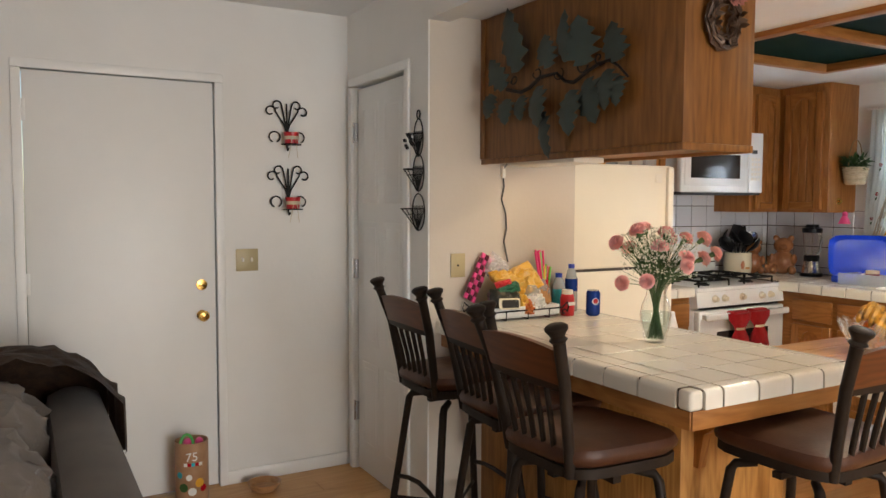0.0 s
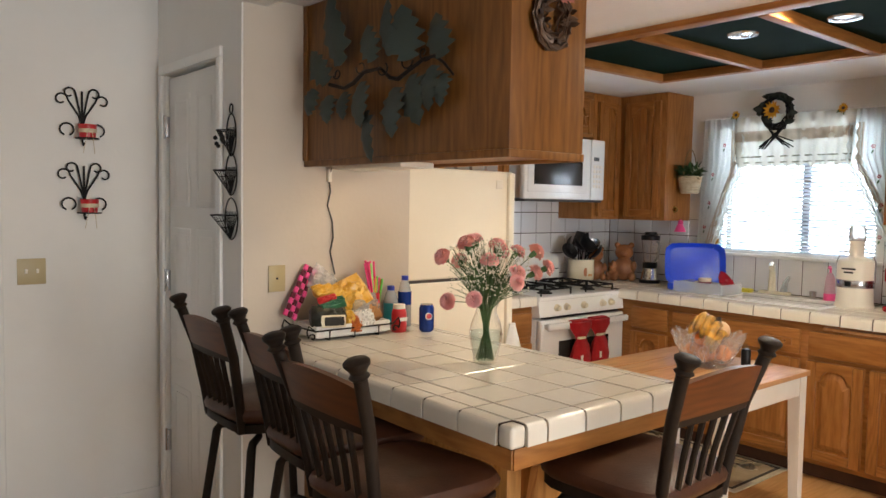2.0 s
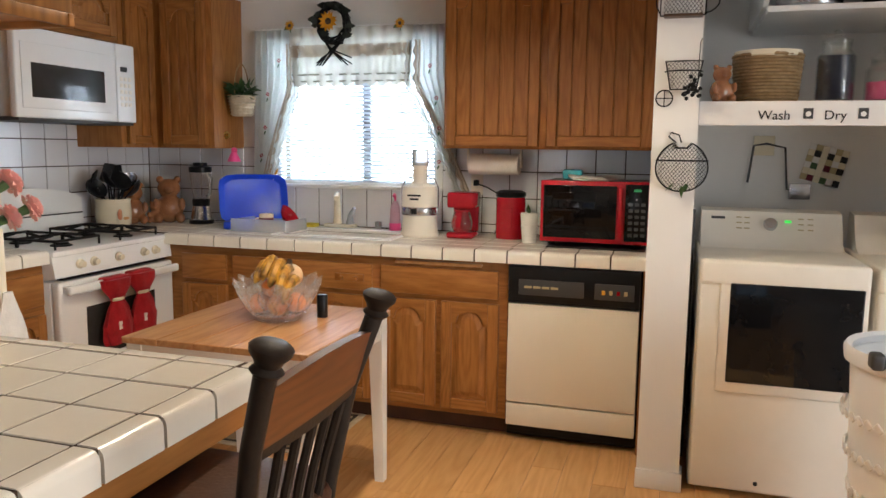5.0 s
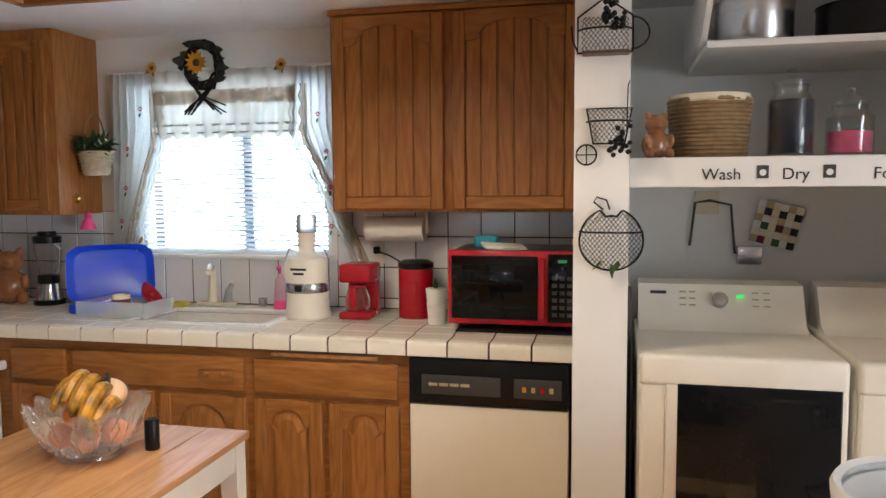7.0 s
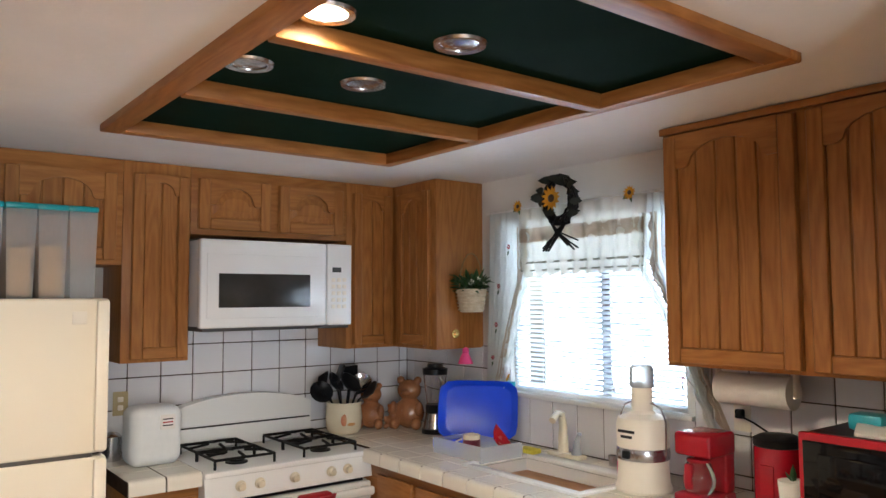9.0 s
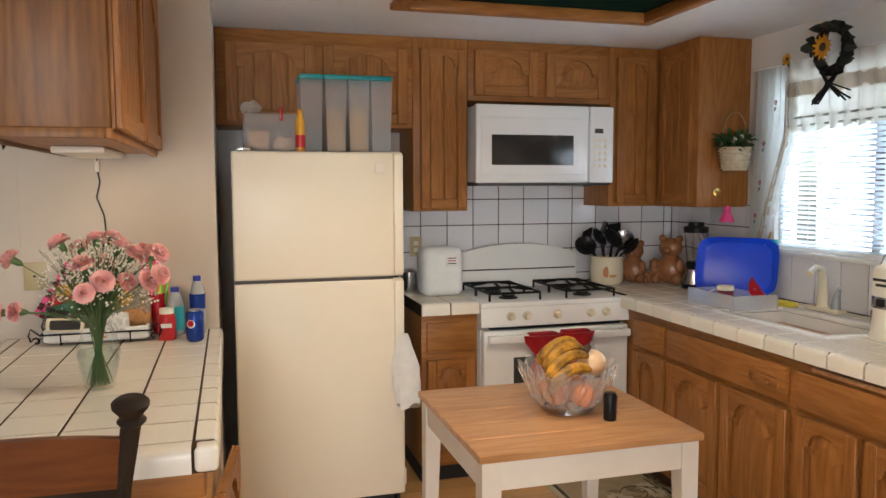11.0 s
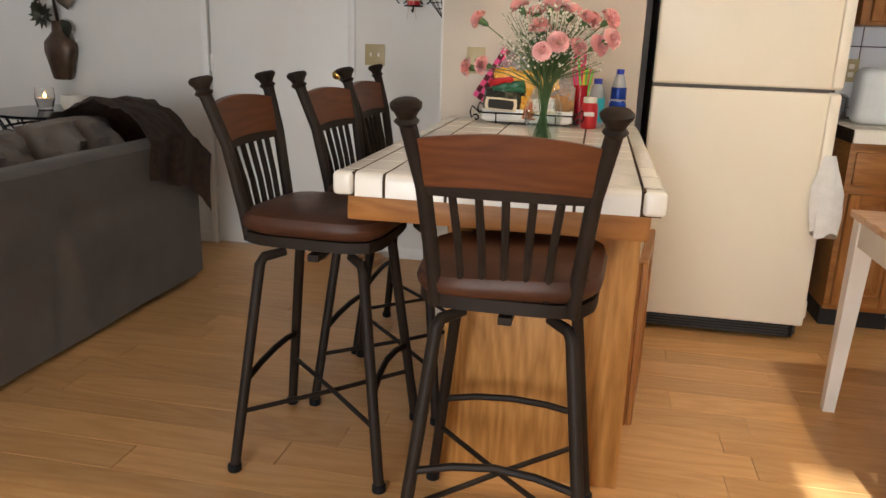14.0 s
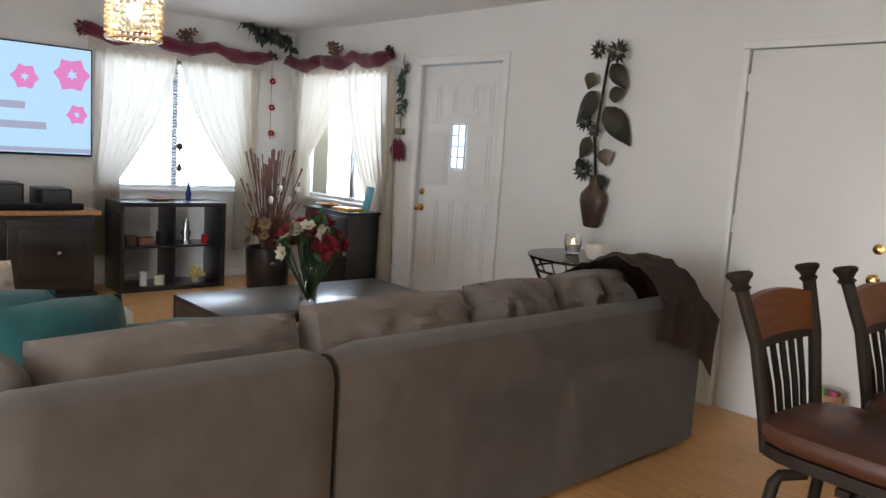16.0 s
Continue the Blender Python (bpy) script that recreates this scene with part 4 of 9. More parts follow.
stove = thing("gas_range", (5.92, 5.1, 0), "white gas range with black grates and a curved backguard", "range")
GX0, GX1, GY = 5.48, 6.315, 4.80
part("body", boxm(GX0 + 0.005, GX1 - 0.005, GY + 0.02, 5.42, 0.06, 0.80, 0.004), M_WHITE, stove)
part("cooktop", boxm(GX0, GX1, GY - 0.015, 5.34, 0.918, 0.945, 0.008), M_WHITE, stove)
part("control_panel", slab(bmesh.new(), [(GY - 0.02, 0.82), (GY + 0.10, 0.80), (GY + 0.10, 0.925), (GY - 0.005, 0.925)], GX1 - GX0, lambda u, v, w: (GX0 + w, u, v)), M_WHITE, stove)
for x in (5.64, 5.73, 5.90, 6.09, 6.18):
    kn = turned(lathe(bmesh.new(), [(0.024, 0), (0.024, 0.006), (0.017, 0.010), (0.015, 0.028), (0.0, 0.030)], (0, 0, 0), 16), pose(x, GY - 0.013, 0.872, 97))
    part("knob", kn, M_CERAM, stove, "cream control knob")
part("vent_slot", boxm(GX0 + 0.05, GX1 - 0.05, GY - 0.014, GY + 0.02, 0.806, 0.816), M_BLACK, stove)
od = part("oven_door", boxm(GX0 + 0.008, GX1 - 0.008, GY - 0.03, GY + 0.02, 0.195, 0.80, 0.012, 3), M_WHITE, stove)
part("oven_handle", mold(lambda b: box(b, GX0 + 0.02, GX1 - 0.02, GY - 0.085, GY - 0.055, 0.742, 0.785, 0.012, 3), lambda b: box(b, GX0 + 0.03, GX0 + 0.07, GY - 0.06, GY - 0.028, 0.75, 0.78), lambda b: box(b, GX1 - 0.07, GX1 - 0.03, GY - 0.06, GY - 0.028, 0.75, 0.78)), M_WHITE, stove)
part("oven_window", boxm(GX0 + 0.17, GX1 - 0.17, GY - 0.033, GY - 0.028, 0.40, 0.66, 0.002), M_GREYG, stove, "tinted oven window")
part("warming_drawer", boxm(GX0 + 0.008, GX1 - 0.008, GY - 0.025, GY + 0.02, 0.035, 0.185, 0.010, 3), M_WHITE, stove)
part("drawer_pull", boxm(5.80, 6.04, GY - 0.032, GY - 0.024, 0.135, 0.155, 0.003), M_CERAM, stove)
bg = [(GX0 + 0.04, 0.945), (GX0 + 0.04, 1.115)] + [(GX0 + 0.04 + (GX1 - GX0 - 0.08) * i / 12, 1.135 + 0.065 * math.sin(math.pi * i / 12) ** 0.7) for i in range(13)] + [(GX1 - 0.04, 1.115), (GX1 - 0.04, 0.945)]
part("backguard", slab(bmesh.new(), bg, 0.075, lambda u, v, w: (u, 5.345 + w, v)), M_WHITE, stove)
part("backguard_step", boxm(GX0 + 0.05, GX1 - 0.05, 5.325, 5.345, 0.945, 1.05, 0.006), M_WHITE, stove)
part("backguard_line", boxm(GX0 + 0.06, GX1 - 0.06, 5.322, 5.33, 1.05, 1.056), M_INK, stove)
for cx in (5.68, 6.11):
    for cy in (4.93, 5.18):
        part("burner", lathe(bmesh.new(), [(0.05, 0), (0.05, 0.006), (0.035, 0.010), (0.035, 0.018), (0, 0.019)], (cx, cy, 0.945), 20), M_BLACKIRON, stove, "black burner cap")
    bm = bmesh.new()
    gz = 0.985
    for cy0, cy1 in ((4.83, 5.05), (5.06, 5.28)):
        tube(bm, [(cx - 0.14, cy0, gz), (cx + 0.14, cy0, gz), (cx + 0.14, cy1, gz), (cx - 0.14, cy1, gz), (cx - 0.14, cy0, gz)], 0.007, 6)
        cm = (cy0 + cy1) / 2
        for dx, dy in ((0.14, 0), (-0.14, 0), (0, 0.11), (0, -0.11)):
            tube(bm, [(cx + dx, cm + dy, gz), (cx + dx * 0.3, cm + dy * 0.3, gz + 0.012)], 0.007, 6)
        for dx in (-0.14, 0.14):
            for yy in (cy0, cy1):
                tube(bm, [(cx + dx, yy, gz), (cx + dx, yy, 0.945)], 0.006, 6)
    part("grate", bm, M_BLACKIRON, stove, "black iron grate")
def hanging_towel(name, x, at):
    tw = thing(name, (x, GY - 0.09, at), "red kitchen towel tied with string over the oven handle", "towel", "red towels")
    bm = bmesh.new()
    prof = [(0.096, 0.0), (0.088, -0.04), (0.050, -0.09), (0.042, -0.11), (0.068, -0.15), (0.098, -0.23), (0.094, -0.30), (0.078, -0.325)]
    rings = []
    for r, z in prof:
        ring = []
        for a in range(28):
            th = a * math.tau / 28
            rr = r * (1 + 0.10 * math.sin(5 * th + z * 20) + 0.05 * math.sin(9 * th))
            ring.append(bm.verts.new((x + rr * math.cos(th), GY - 0.092 + 0.34 * rr * math.sin(th), at + z)))
        rings.append(ring)
    for lo, hi in zip(rings, rings[1:]):
        for a in range(28):
            bm.faces.new((lo[a], lo[(a + 1) % 28], hi[(a + 1) % 28], hi[a]))
    bm.faces.new(rings[0]), bm.faces.new(rings[-1])
    part("cloth", bm, M_REDCLOTH, tw)
    part("fold_over_bar", boxm(x - 0.078, x + 0.078, GY - 0.098, GY - 0.045, at - 0.02, at + 0.012, 0.01, 3), M_REDCLOTH, tw)
    part("string", turned(lathe(bmesh.new(), [(0.043, -0.108), (0.047, -0.100), (0.043, -0.092)], (0, 0, 0), 16, False), Matrix.Translation((x, GY - 0.092, at)) @ Matrix.Diagonal((1, 0.5, 1, 1))), M_CERAM, tw, "pale string")
    part("tag", boxm(x - 0.03, x - 0.008, GY - 0.123, GY - 0.119, at - 0.25, at - 0.21), M_PAPER, tw, "small white tag")
hanging_towel("towel", 5.79, 0.78)
hanging_towel("towel", 5.975, 0.785)

mwo = thing("microwave", (5.9, 5.2, 1.565), "white over-the-range microwave with a dark window", "microwave")
part("body", boxm(5.54, 6.30, 5.02, 5.45, 1.56, 1.97, 0.004), M_WHITE, mwo)
part("door", boxm(5.515, 6.165, 4.975, 5.02, 1.555, 1.97, 0.010, 3), M_WHITE, mwo)
part("window_bezel", boxm(5.545, 6.12, 4.970, 4.976, 1.60, 1.90, 0.003), M_WHITE, mwo)
part("window", boxm(5.60, 6.07, 4.967, 4.972, 1.65, 1.81, 0.002), M_GREYG, mwo, "dark tinted window")
part("control_strip", boxm(6.172, 6.315, 4.977, 5.02, 1.555, 1.97, 0.008, 3), M_WHITE, mwo)
part("display", boxm(6.20, 6.25, 4.974, 4.978, 1.825, 1.85), M_RUBBER, mwo)
for i in range(5):
    for j in range(3):
        part("button", boxm(6.195 + j * 0.032, 6.217 + j * 0.032, 4.975, 4.978, 1.64 + i * 0.034, 1.66 + i * 0.034, 0.001), M_WPLAST, mwo)
part("vent", boxm(5.53, 6.30, 4.985, 5.30, 1.54, 1.559, 0.003), M_RUBBER, mwo, "grey underside vent")

dw = thing("dishwasher", (6.6, 2.52, 0), "cream dishwasher with a black control panel", "dishwasher")
part("door", boxm(6.285, 6.34, 2.225, 2.842, 0.205, 0.70, 0.006), M_FRIDGE, dw)
part("kick_panel", boxm(6.288, 6.34, 2.225, 2.842, 0.085, 0.198, 0.004), M_FRIDGE, dw)
part("tub", boxm(6.34, 6.95, 2.215, 2.845, 0.02, 0.885), M_BLACK, dw)
cp = part("control_panel", boxm(6.276, 6.34, 2.225, 2.842, 0.705, 0.882, 0.006), M_BLACK, dw, "black control panel")
part("button_strip", boxm(6.271, 6.278, 2.48, 2.79, 0.745, 0.82, 0.002), M_RUBBER, cp)
part("dial_plate", boxm(6.271, 6.278, 2.25, 2.43, 0.745, 0.82, 0.002), M_RUBBER, cp)
for i in range(4):
    part("label_bar", boxm(6.268, 6.272, 2.60 + i * 0.042, 2.635 + i * 0.042, 0.779, 0.790), M_IVORY, cp)
for i, mm in enumerate((M_IVORY, M_RED, M_IVORY, M_YELLOW)):
    part("label_mark", boxm(6.268, 6.272, 2.28 + i * 0.034, 2.295 + i * 0.034, 0.77, 0.79), mm, cp)
part("filler_strip", boxm(6.31, 6.34, 2.198, 2.215, 0.0, 0.90), M_OAK, dw)

# ---- small white table ----
tb = thing("side_table", (5.345, 3.59, 0), "small square table with a pine top and white legs", "table")
TX0, TX1, TY0, TY1 = 4.945, 5.70, 3.225, 3.97
for i in range(5):
    w = (TY1 - TY0) / 5
    part("top_board", boxm(TX0, TX1, TY0 + i * w + 0.0005, TY0 + (i + 1) * w - 0.0005, 0.728, 0.752, 0.0025, 1), M_PINE, tb)
for q in ((TX0 + 0.06, TX1 - 0.06, TY0 + 0.018, TY0 + 0.036), (TX0 + 0.06, TX1 - 0.06, TY1 - 0.036, TY1 - 0.018), (TX0 + 0.018, TX0 + 0.036, TY0 + 0.06, TY1 - 0.06), (TX1 - 0.036, TX1 - 0.018, TY0 + 0.06, TY1 - 0.06)):
    part("apron", boxm(*q, 0.635, 0.727, 0.002), M_TABLEW, tb, "white painted apron")
for sx in (0, 1):
    for sy in (0, 1):
        cx, cy = (TX0 + 0.042, TX1 - 0.042)[sx], (TY0 + 0.042, TY1 - 0.042)[sy]
        bm = bmesh.new()
        rings = []
        for z, h in ((0.0, 0.020), (0.62, 0.030), (0.727, 0.030)):
            dx, dy = (0.03 - h) * (-1 if not sx else 1), (0.03 - h) * (-1 if not sy else 1)
            rings.append([bm.verts.new((cx + dx + a * h, cy + dy + b * h, z)) for a, b in ((-1, -1), (1, -1), (1, 1), (-1, 1))])
        for lo, hi in zip(rings, rings[1:]):
            for a in range(4):
                bm.faces.new((lo[a], lo[(a + 1) % 4], hi[(a + 1) % 4], hi[a]))
        bm.faces.new(rings[0][::-1]), bm.faces.new(rings[-1])
        part("leg", bm, M_TABLEW, tb, "white painted tapered leg")


# ---- bar stools: seat faces +y, back at -y ----
def bar_stool():
    st = thing("bar_stool", (0, 0, 0), "bar stool with bronze metal frame, wood rail, brown leather seat", "bar stool", "stools at the peninsula")
    seat = bmesh.new()
    out = []
    for i in range(32):
        a = i * math.tau / 32
        c, s = math.cos(a), math.sin(a)
        k = 1 / (abs(c) ** 5 + abs(s) ** 5) ** 0.2
        wide = 0.215 + 0.012 * s
        out.append((c * k * wide, s * k * 0.215))
    rings = []
    for f, z in ((0.93, 0.735), (1.0, 0.750), (1.015, 0.768), (0.98, 0.786), (0.85, 0.798), (0.5, 0.804), (0.0, 0.803)):
        rings.append([seat.verts.new((u * f, v * f, z + 0.006 * math.sin(u * 9) * f)) for u, v in out])
    for lo, hi in zip(rings, rings[1:]):
        for a in range(32):
            seat.faces.new((lo[a], lo[(a + 1) % 32], hi[(a + 1) % 32], hi[a]))
    seat.faces.new(rings[0][::-1])
    bmesh.ops.remove_doubles(seat, verts=seat.verts, dist=0.0001)
    part("seat", seat, M_LEATHER, st, "brown leather seat", True)
    fr_ = bmesh.new()
    lo = [(u * 0.97, v * 0.97) for u, v in out]
    slab(fr_, lo, 0.03, lambda u, v, w: (u, v, 0.708 + w))
    part("seat_frame", fr_, M_IRON, st, "", True)
    part("swivel", mold(lambda b: lathe(b, [(0.09, 0.670), (0.10, 0.690), (0.10, 0.708)], (0, 0, 0), 20), lambda b: box(b, -0.14, 0.14, -0.016, 0.016, 0.655, 0.675), lambda b: box(b, -0.016, 0.016, -0.14, 0.14, 0.656, 0.674)), M_IRON, st, "", True)
    for sx in (-1, 1):
        for sy in (-1, 1):
            leg = tube(bmesh.new(), [(sx * 0.10, sy * 0.10, 0.668), (sx * 0.145, sy * 0.145, 0.66), (sx * 0.155, sy * 0.155, 0.64), (sx * 0.225, sy * 0.225, 0.02)], [0.013, 0.015, 0.016, 0.016], 10)
            lg = part("leg", leg, M_IRON, st, "", True)
            part("foot_cap", lathe(bmesh.new(), [(0.017, 0), (0.021, 0.004), (0.021, 0.022), (0.016, 0.026)], (sx * 0.226, sy * 0.226, 0), 12), M_BLACK, lg, "", True)
    for sy in (-1, 1):
        h = 0.285
        k = 0.155 + (0.64 - h) / 0.62 * 0.07
        part("foot_bar", tube(bmesh.new(), [(-k, sy * k, h), (-k * 0.5, sy * k * 0.96, h + 0.022), (0, sy * k * 0.94, h + 0.030), (k * 0.5, sy * k * 0.96, h + 0.022), (k, sy * k, h)], 0.010, 8), M_IRON, st, "", True)
    h = 0.19
    k = 0.155 + (0.64 - h) / 0.62 * 0.07
    for sx in (-1, 1):
        part("cross_brace", tube(bmesh.new(), [(-k, -sx * k, h), (0, 0, h + 0.004 * sx), (k, sx * k, h)], 0.0075, 8), M_IRON, st, "", True)
    for sx in (-1, 1):
        post = tube(bmesh.new(), [(sx * 0.150, -0.185, 0.71), (sx * 0.157, -0.198, 0.80), (sx * 0.176, -0.230, 0.98), (sx * 0.203, -0.275, 1.120)], [0.017, 0.017, 0.0175, 0.018], 12)
        po = part("back_post", post, M_IRON, st, "", True)
        cap = turned(lathe(bmesh.new(), [(0.018, -0.005), (0.026, 0.004), (0.019, 0.012), (0.024, 0.022), (0.032, 0.032), (0.033, 0.040), (0.026, 0.046), (0.0, 0.048)], (0, 0, 0), 16), pose(sx * 0.203, -0.275, 1.116, 14))
        part("finial", cap, M_IRON, po, "turned metal cap", True)

    def back(z):
        return -0.198 - (z - 0.80) * 0.215 - max(0, z - 0.98) * 0.04

    def rail_bm(z0f, z1f, thick, bow):
        bm = bmesh.new()
        n = 14
        cols = []
        for i in range(n + 1):
            s = -1 + 2 * i / n
            e = 1 - s * s
            z0, z1 = z0f(e), z1f(e)
            y0, y1 = back(z0) - bow * e, back(z1) - bow * e
            u0, u1 = s * (0.163 + (z0 - 0.95) * 0.19), s * (0.163 + (z1 - 0.95) * 0.19)
            cols.append([bm.verts.new((u0, y0 - thick / 2, z0)), bm.verts.new((u0, y0 + thick / 2, z0)), bm.verts.new((u1, y1 + thick / 2, z1)), bm.verts.new((u1, y1 - thick / 2, z1))])
        for p, q in zip(cols, cols[1:]):
            for a in range(4):
                bm.faces.new((p[a], p[(a + 1) % 4], q[(a + 1) % 4], q[a]))
        bm.faces.new(cols[0][::-1]), bm.faces.new(cols[-1])
        return bm
    part("back_rail", rail_bm(lambda e: 0.985 + 0.006 * e, lambda e: 1.085 + 0.018 * e, 0.020, 0.012), M_STOOLW, st, "curved reddish wood back rail", True)
    part("lower_rail", rail_bm(lambda e: 0.966, lambda e: 0.984 + 0.006 * e, 0.016, 0.012), M_IRON, st, "", True)
    for i in range(5):
        u = -0.10 + 0.05 * i
        part("spindle", tube(bmesh.new(), [(u * 0.9, -0.190, 0.715), (u, back(0.86) - 0.006, 0.86), (u * 1.12, back(0.97) - 0.010, 0.97)], [0.009, 0.009, 0.009], 8), M_IRON, st, "", True)
    return st


M_STOOLW = wood("stool_rail_wood", (0.082, 0.023, 0.006), (0.128, 0.038, 0.009), "x", 0.9, 0.42, 0.08, 0.08)
stool = bar_stool()
stool.matrix_basis = pose(3.88, 2.907, 0, 0, 0, 0)
for x, y, a in ((3.29, 3.252, -90), (3.385, 3.70, -94), (3.375, 4.187, -91)):
    copy_thing(stool, pose(x, y, 0, 0, 0, a))


# ---- windows, blinds and curtains ----
def window_frame(name, axis, at, a0, a1, z0, z1, mull, label):
    """A sliding window in its opening: frame, mullion, two panes. axis: the wall's run; at: the frame's middle plane."""
    w = thing(name, (at, (a0 + a1) / 2, z0) if axis == "y" else ((a0 + a1) / 2, at, z0), label, "window", kind="structure")

    def bx(u0, u1, v0, v1, d=0.03, bev=0.004):
        return boxm(at - d, at + d, u0, u1, v0, v1, bev) if axis == "y" else boxm(u0, u1, at - d, at + d, v0, v1, bev)
    for u0, u1, v0, v1 in ((a0, a1, z0, z0 + 0.03), (a0, a1, z1 - 0.03, z1), (a0, a0 + 0.03, z0 + 0.03, z1 - 0.03), (a1 - 0.03, a1, z0 + 0.03, z1 - 0.03)):
        part("window_frame", bx(u0, u1, v0, v1), M_TRIM, w)
    part("mullion", bx(mull - 0.028, mull + 0.028, z0 + 0.03, z1 - 0.03, 0.02), M_STEEL, w, "aluminium mullion")
    for u0, u1 in ((a0 + 0.03, mull - 0.028), (mull + 0.028, a1 - 0.03)):
        pane = part("pane", bx(u0, u1, z0 + 0.03, z1 - 0.03, 0.002, 0), M_GLASS, w)
        pane.visible_shadow = False
    return w


def blind(axis, at, a0, a1, z0, z1, tilt, label, step=0.024):
    b = thing("window_blind", (at, (a0 + a1) / 2, z1) if axis == "y" else ((a0 + a1) / 2, at, z1), label, "blind")
    head = boxm(at - 0.02, at + 0.02, a0, a1, z1 - 0.03, z1, 0.003) if axis == "y" else boxm(a0, a1, at - 0.02, at + 0.02, z1 - 0.03, z1, 0.003)
    part("head_rail", head, M_TRIM, b)
    bm = bmesh.new()
    length = a1 - a0
    n = 4
    rows = []
    for i in range(n + 1):
        u = -0.0125 + 0.025 * i / n
        z = 0.002 * (1 - (2 * i / n - 1) ** 2)
        rows.append([bm.verts.new((u, -length / 2, z)), bm.verts.new((u, length / 2, z))])
    for p, q in zip(rows, rows[1:]):
        bm.faces.new((p[0], p[1], q[1], q[0]))
    me = bpy.data.meshes.new("slat")
    bm.to_mesh(me)
    bm.free()
    me.materials.append(M_BLIND)
    me.shade_smooth()
    z = z1 - 0.045
    while z > z0 + 0.01:
        ob = new("slat", me)
        ob.parent = b
        here = (at, (a0 + a1) / 2, z) if axis == "y" else ((a0 + a1) / 2, at, z)
        ob.matrix_basis = Matrix.Translation(-b.location) @ pose(*here, 0, 0, 0 if axis == "y" else 90) @ pose(0, 0, 0, 0, tilt, 0)
        z -= step
    for f in (0.2, 0.8):
        a = a0 + f * length
        p = (at, a) if axis == "y" else (a, at)
        part("cord", tube(bmesh.new(), [(*p, z0 + 0.01), (*p, z1 - 0.03)], 0.0015, 4), M_TRIM, b)
    return b


def curtain(name, put, left, right, top, bottom, folds, depth, material, label, rows=24, cols=60, seed=0.0):
    """Pleated cloth; left and right give the edges as functions of the height 0 (top) to 1; put maps along, out, up."""
    bm = bmesh.new()
    grid = []
    for j in range(rows + 1):
        v = j / rows
        row = []
        for i in range(cols + 1):
            u = i / cols
            a = left(v) + (right(v) - left(v)) * u
            t, b = top(u), bottom(u)
            out = depth * (0.6 + 0.4 * v) * math.sin(u * folds * math.tau + seed + 0.5 * math.sin(v * 3 + u * 5)) + 0.3 * depth * noise.noise(Vector((u * 9, v * 4, seed)))
            row.append(bm.verts.new(put(a, out, t + (b - t) * v)))
        grid.append(row)
    for p, q in zip(grid, grid[1:]):
        for i in range(cols):
            bm.faces.new((p[i], p[i + 1], q[i + 1], q[i]))
    for f in bm.faces:
        f.smooth = True
    return single(name, bm, material, label, "curtain")


def petals(bm, at, out, r, n, tilt=0.25, wide=0.35):
    """A ring of thin pointed petals round a centre; out: the way the flower faces."""
    q = Vector(out).to_track_quat("Z", "Y").to_matrix().to_4x4()
    m0 = Matrix.Translation(at) @ q
    for i in range(n):
        m = m0 @ pose(0, 0, 0, 0, 0, 360 * i / n + random.uniform(-6, 6))
        pts = [(0.15, 0, 0), (0.55, wide, tilt * 0.4), (1.0, 0, tilt), (0.55, -wide, tilt * 0.4)]
        vs = [bm.verts.new(m @ Vector((x * r, y * r * 0.55, z * r))) for x, y, z in pts]
        bm.faces.new(vs)
    return bm


def leaf(bm, m, length, width, lobes=0):
    """A leaf with a midrib fold and, if wished, a toothed edge."""
    n = 8
    mid = [bm.verts.new(m @ Vector((length * i / n, 0, 0.06 * length * math.sin(math.pi * i / n)))) for i in range(n + 1)]
    for sgn in (1, -1):
        edge = []
        for i in range(n + 1):
            w = width / 2 * math.sin(math.pi * min(1, (i / n) ** 0.7)) * (1 + (0.22 * (-1) ** i if lobes else 0))
            edge.append(bm.verts.new(m @ Vector((length * i / n, sgn * w, -0.05 * length * (w / width)))))
        for i in range(n):
            f = (mid[i], mid[i + 1], edge[i + 1], edge[i])
            try:
                bm.faces.new(f if sgn < 0 else f[::-1])
            except ValueError:
                pass
    return bm


window_frame("window_1", "y", E + 0.06, 3.44, 4.51, 1.205, 2.08, 3.90, "white kitchen window with aluminium mullion")
single("window_sill", boxm(E - 0.035, E + 0.02, 3.40, 4.55, 1.185, 1.207, 0.006), M_TRIM, "white window sill", "sill", kind="structure")
blind("y", E + 0.012, 3.46, 4.49, 1.215, 2.07, 38, "white horizontal window blind, half open")
on_e = lambda a, o, z: (E - 0.055 + o, a, z)
def swept(v, near, far):
    """The inner edge of a short side curtain: straight to a third of its height, then swept outwards."""
    return near + (far - near) * max(0.0, (v - 0.30) / 0.70) ** 0.9


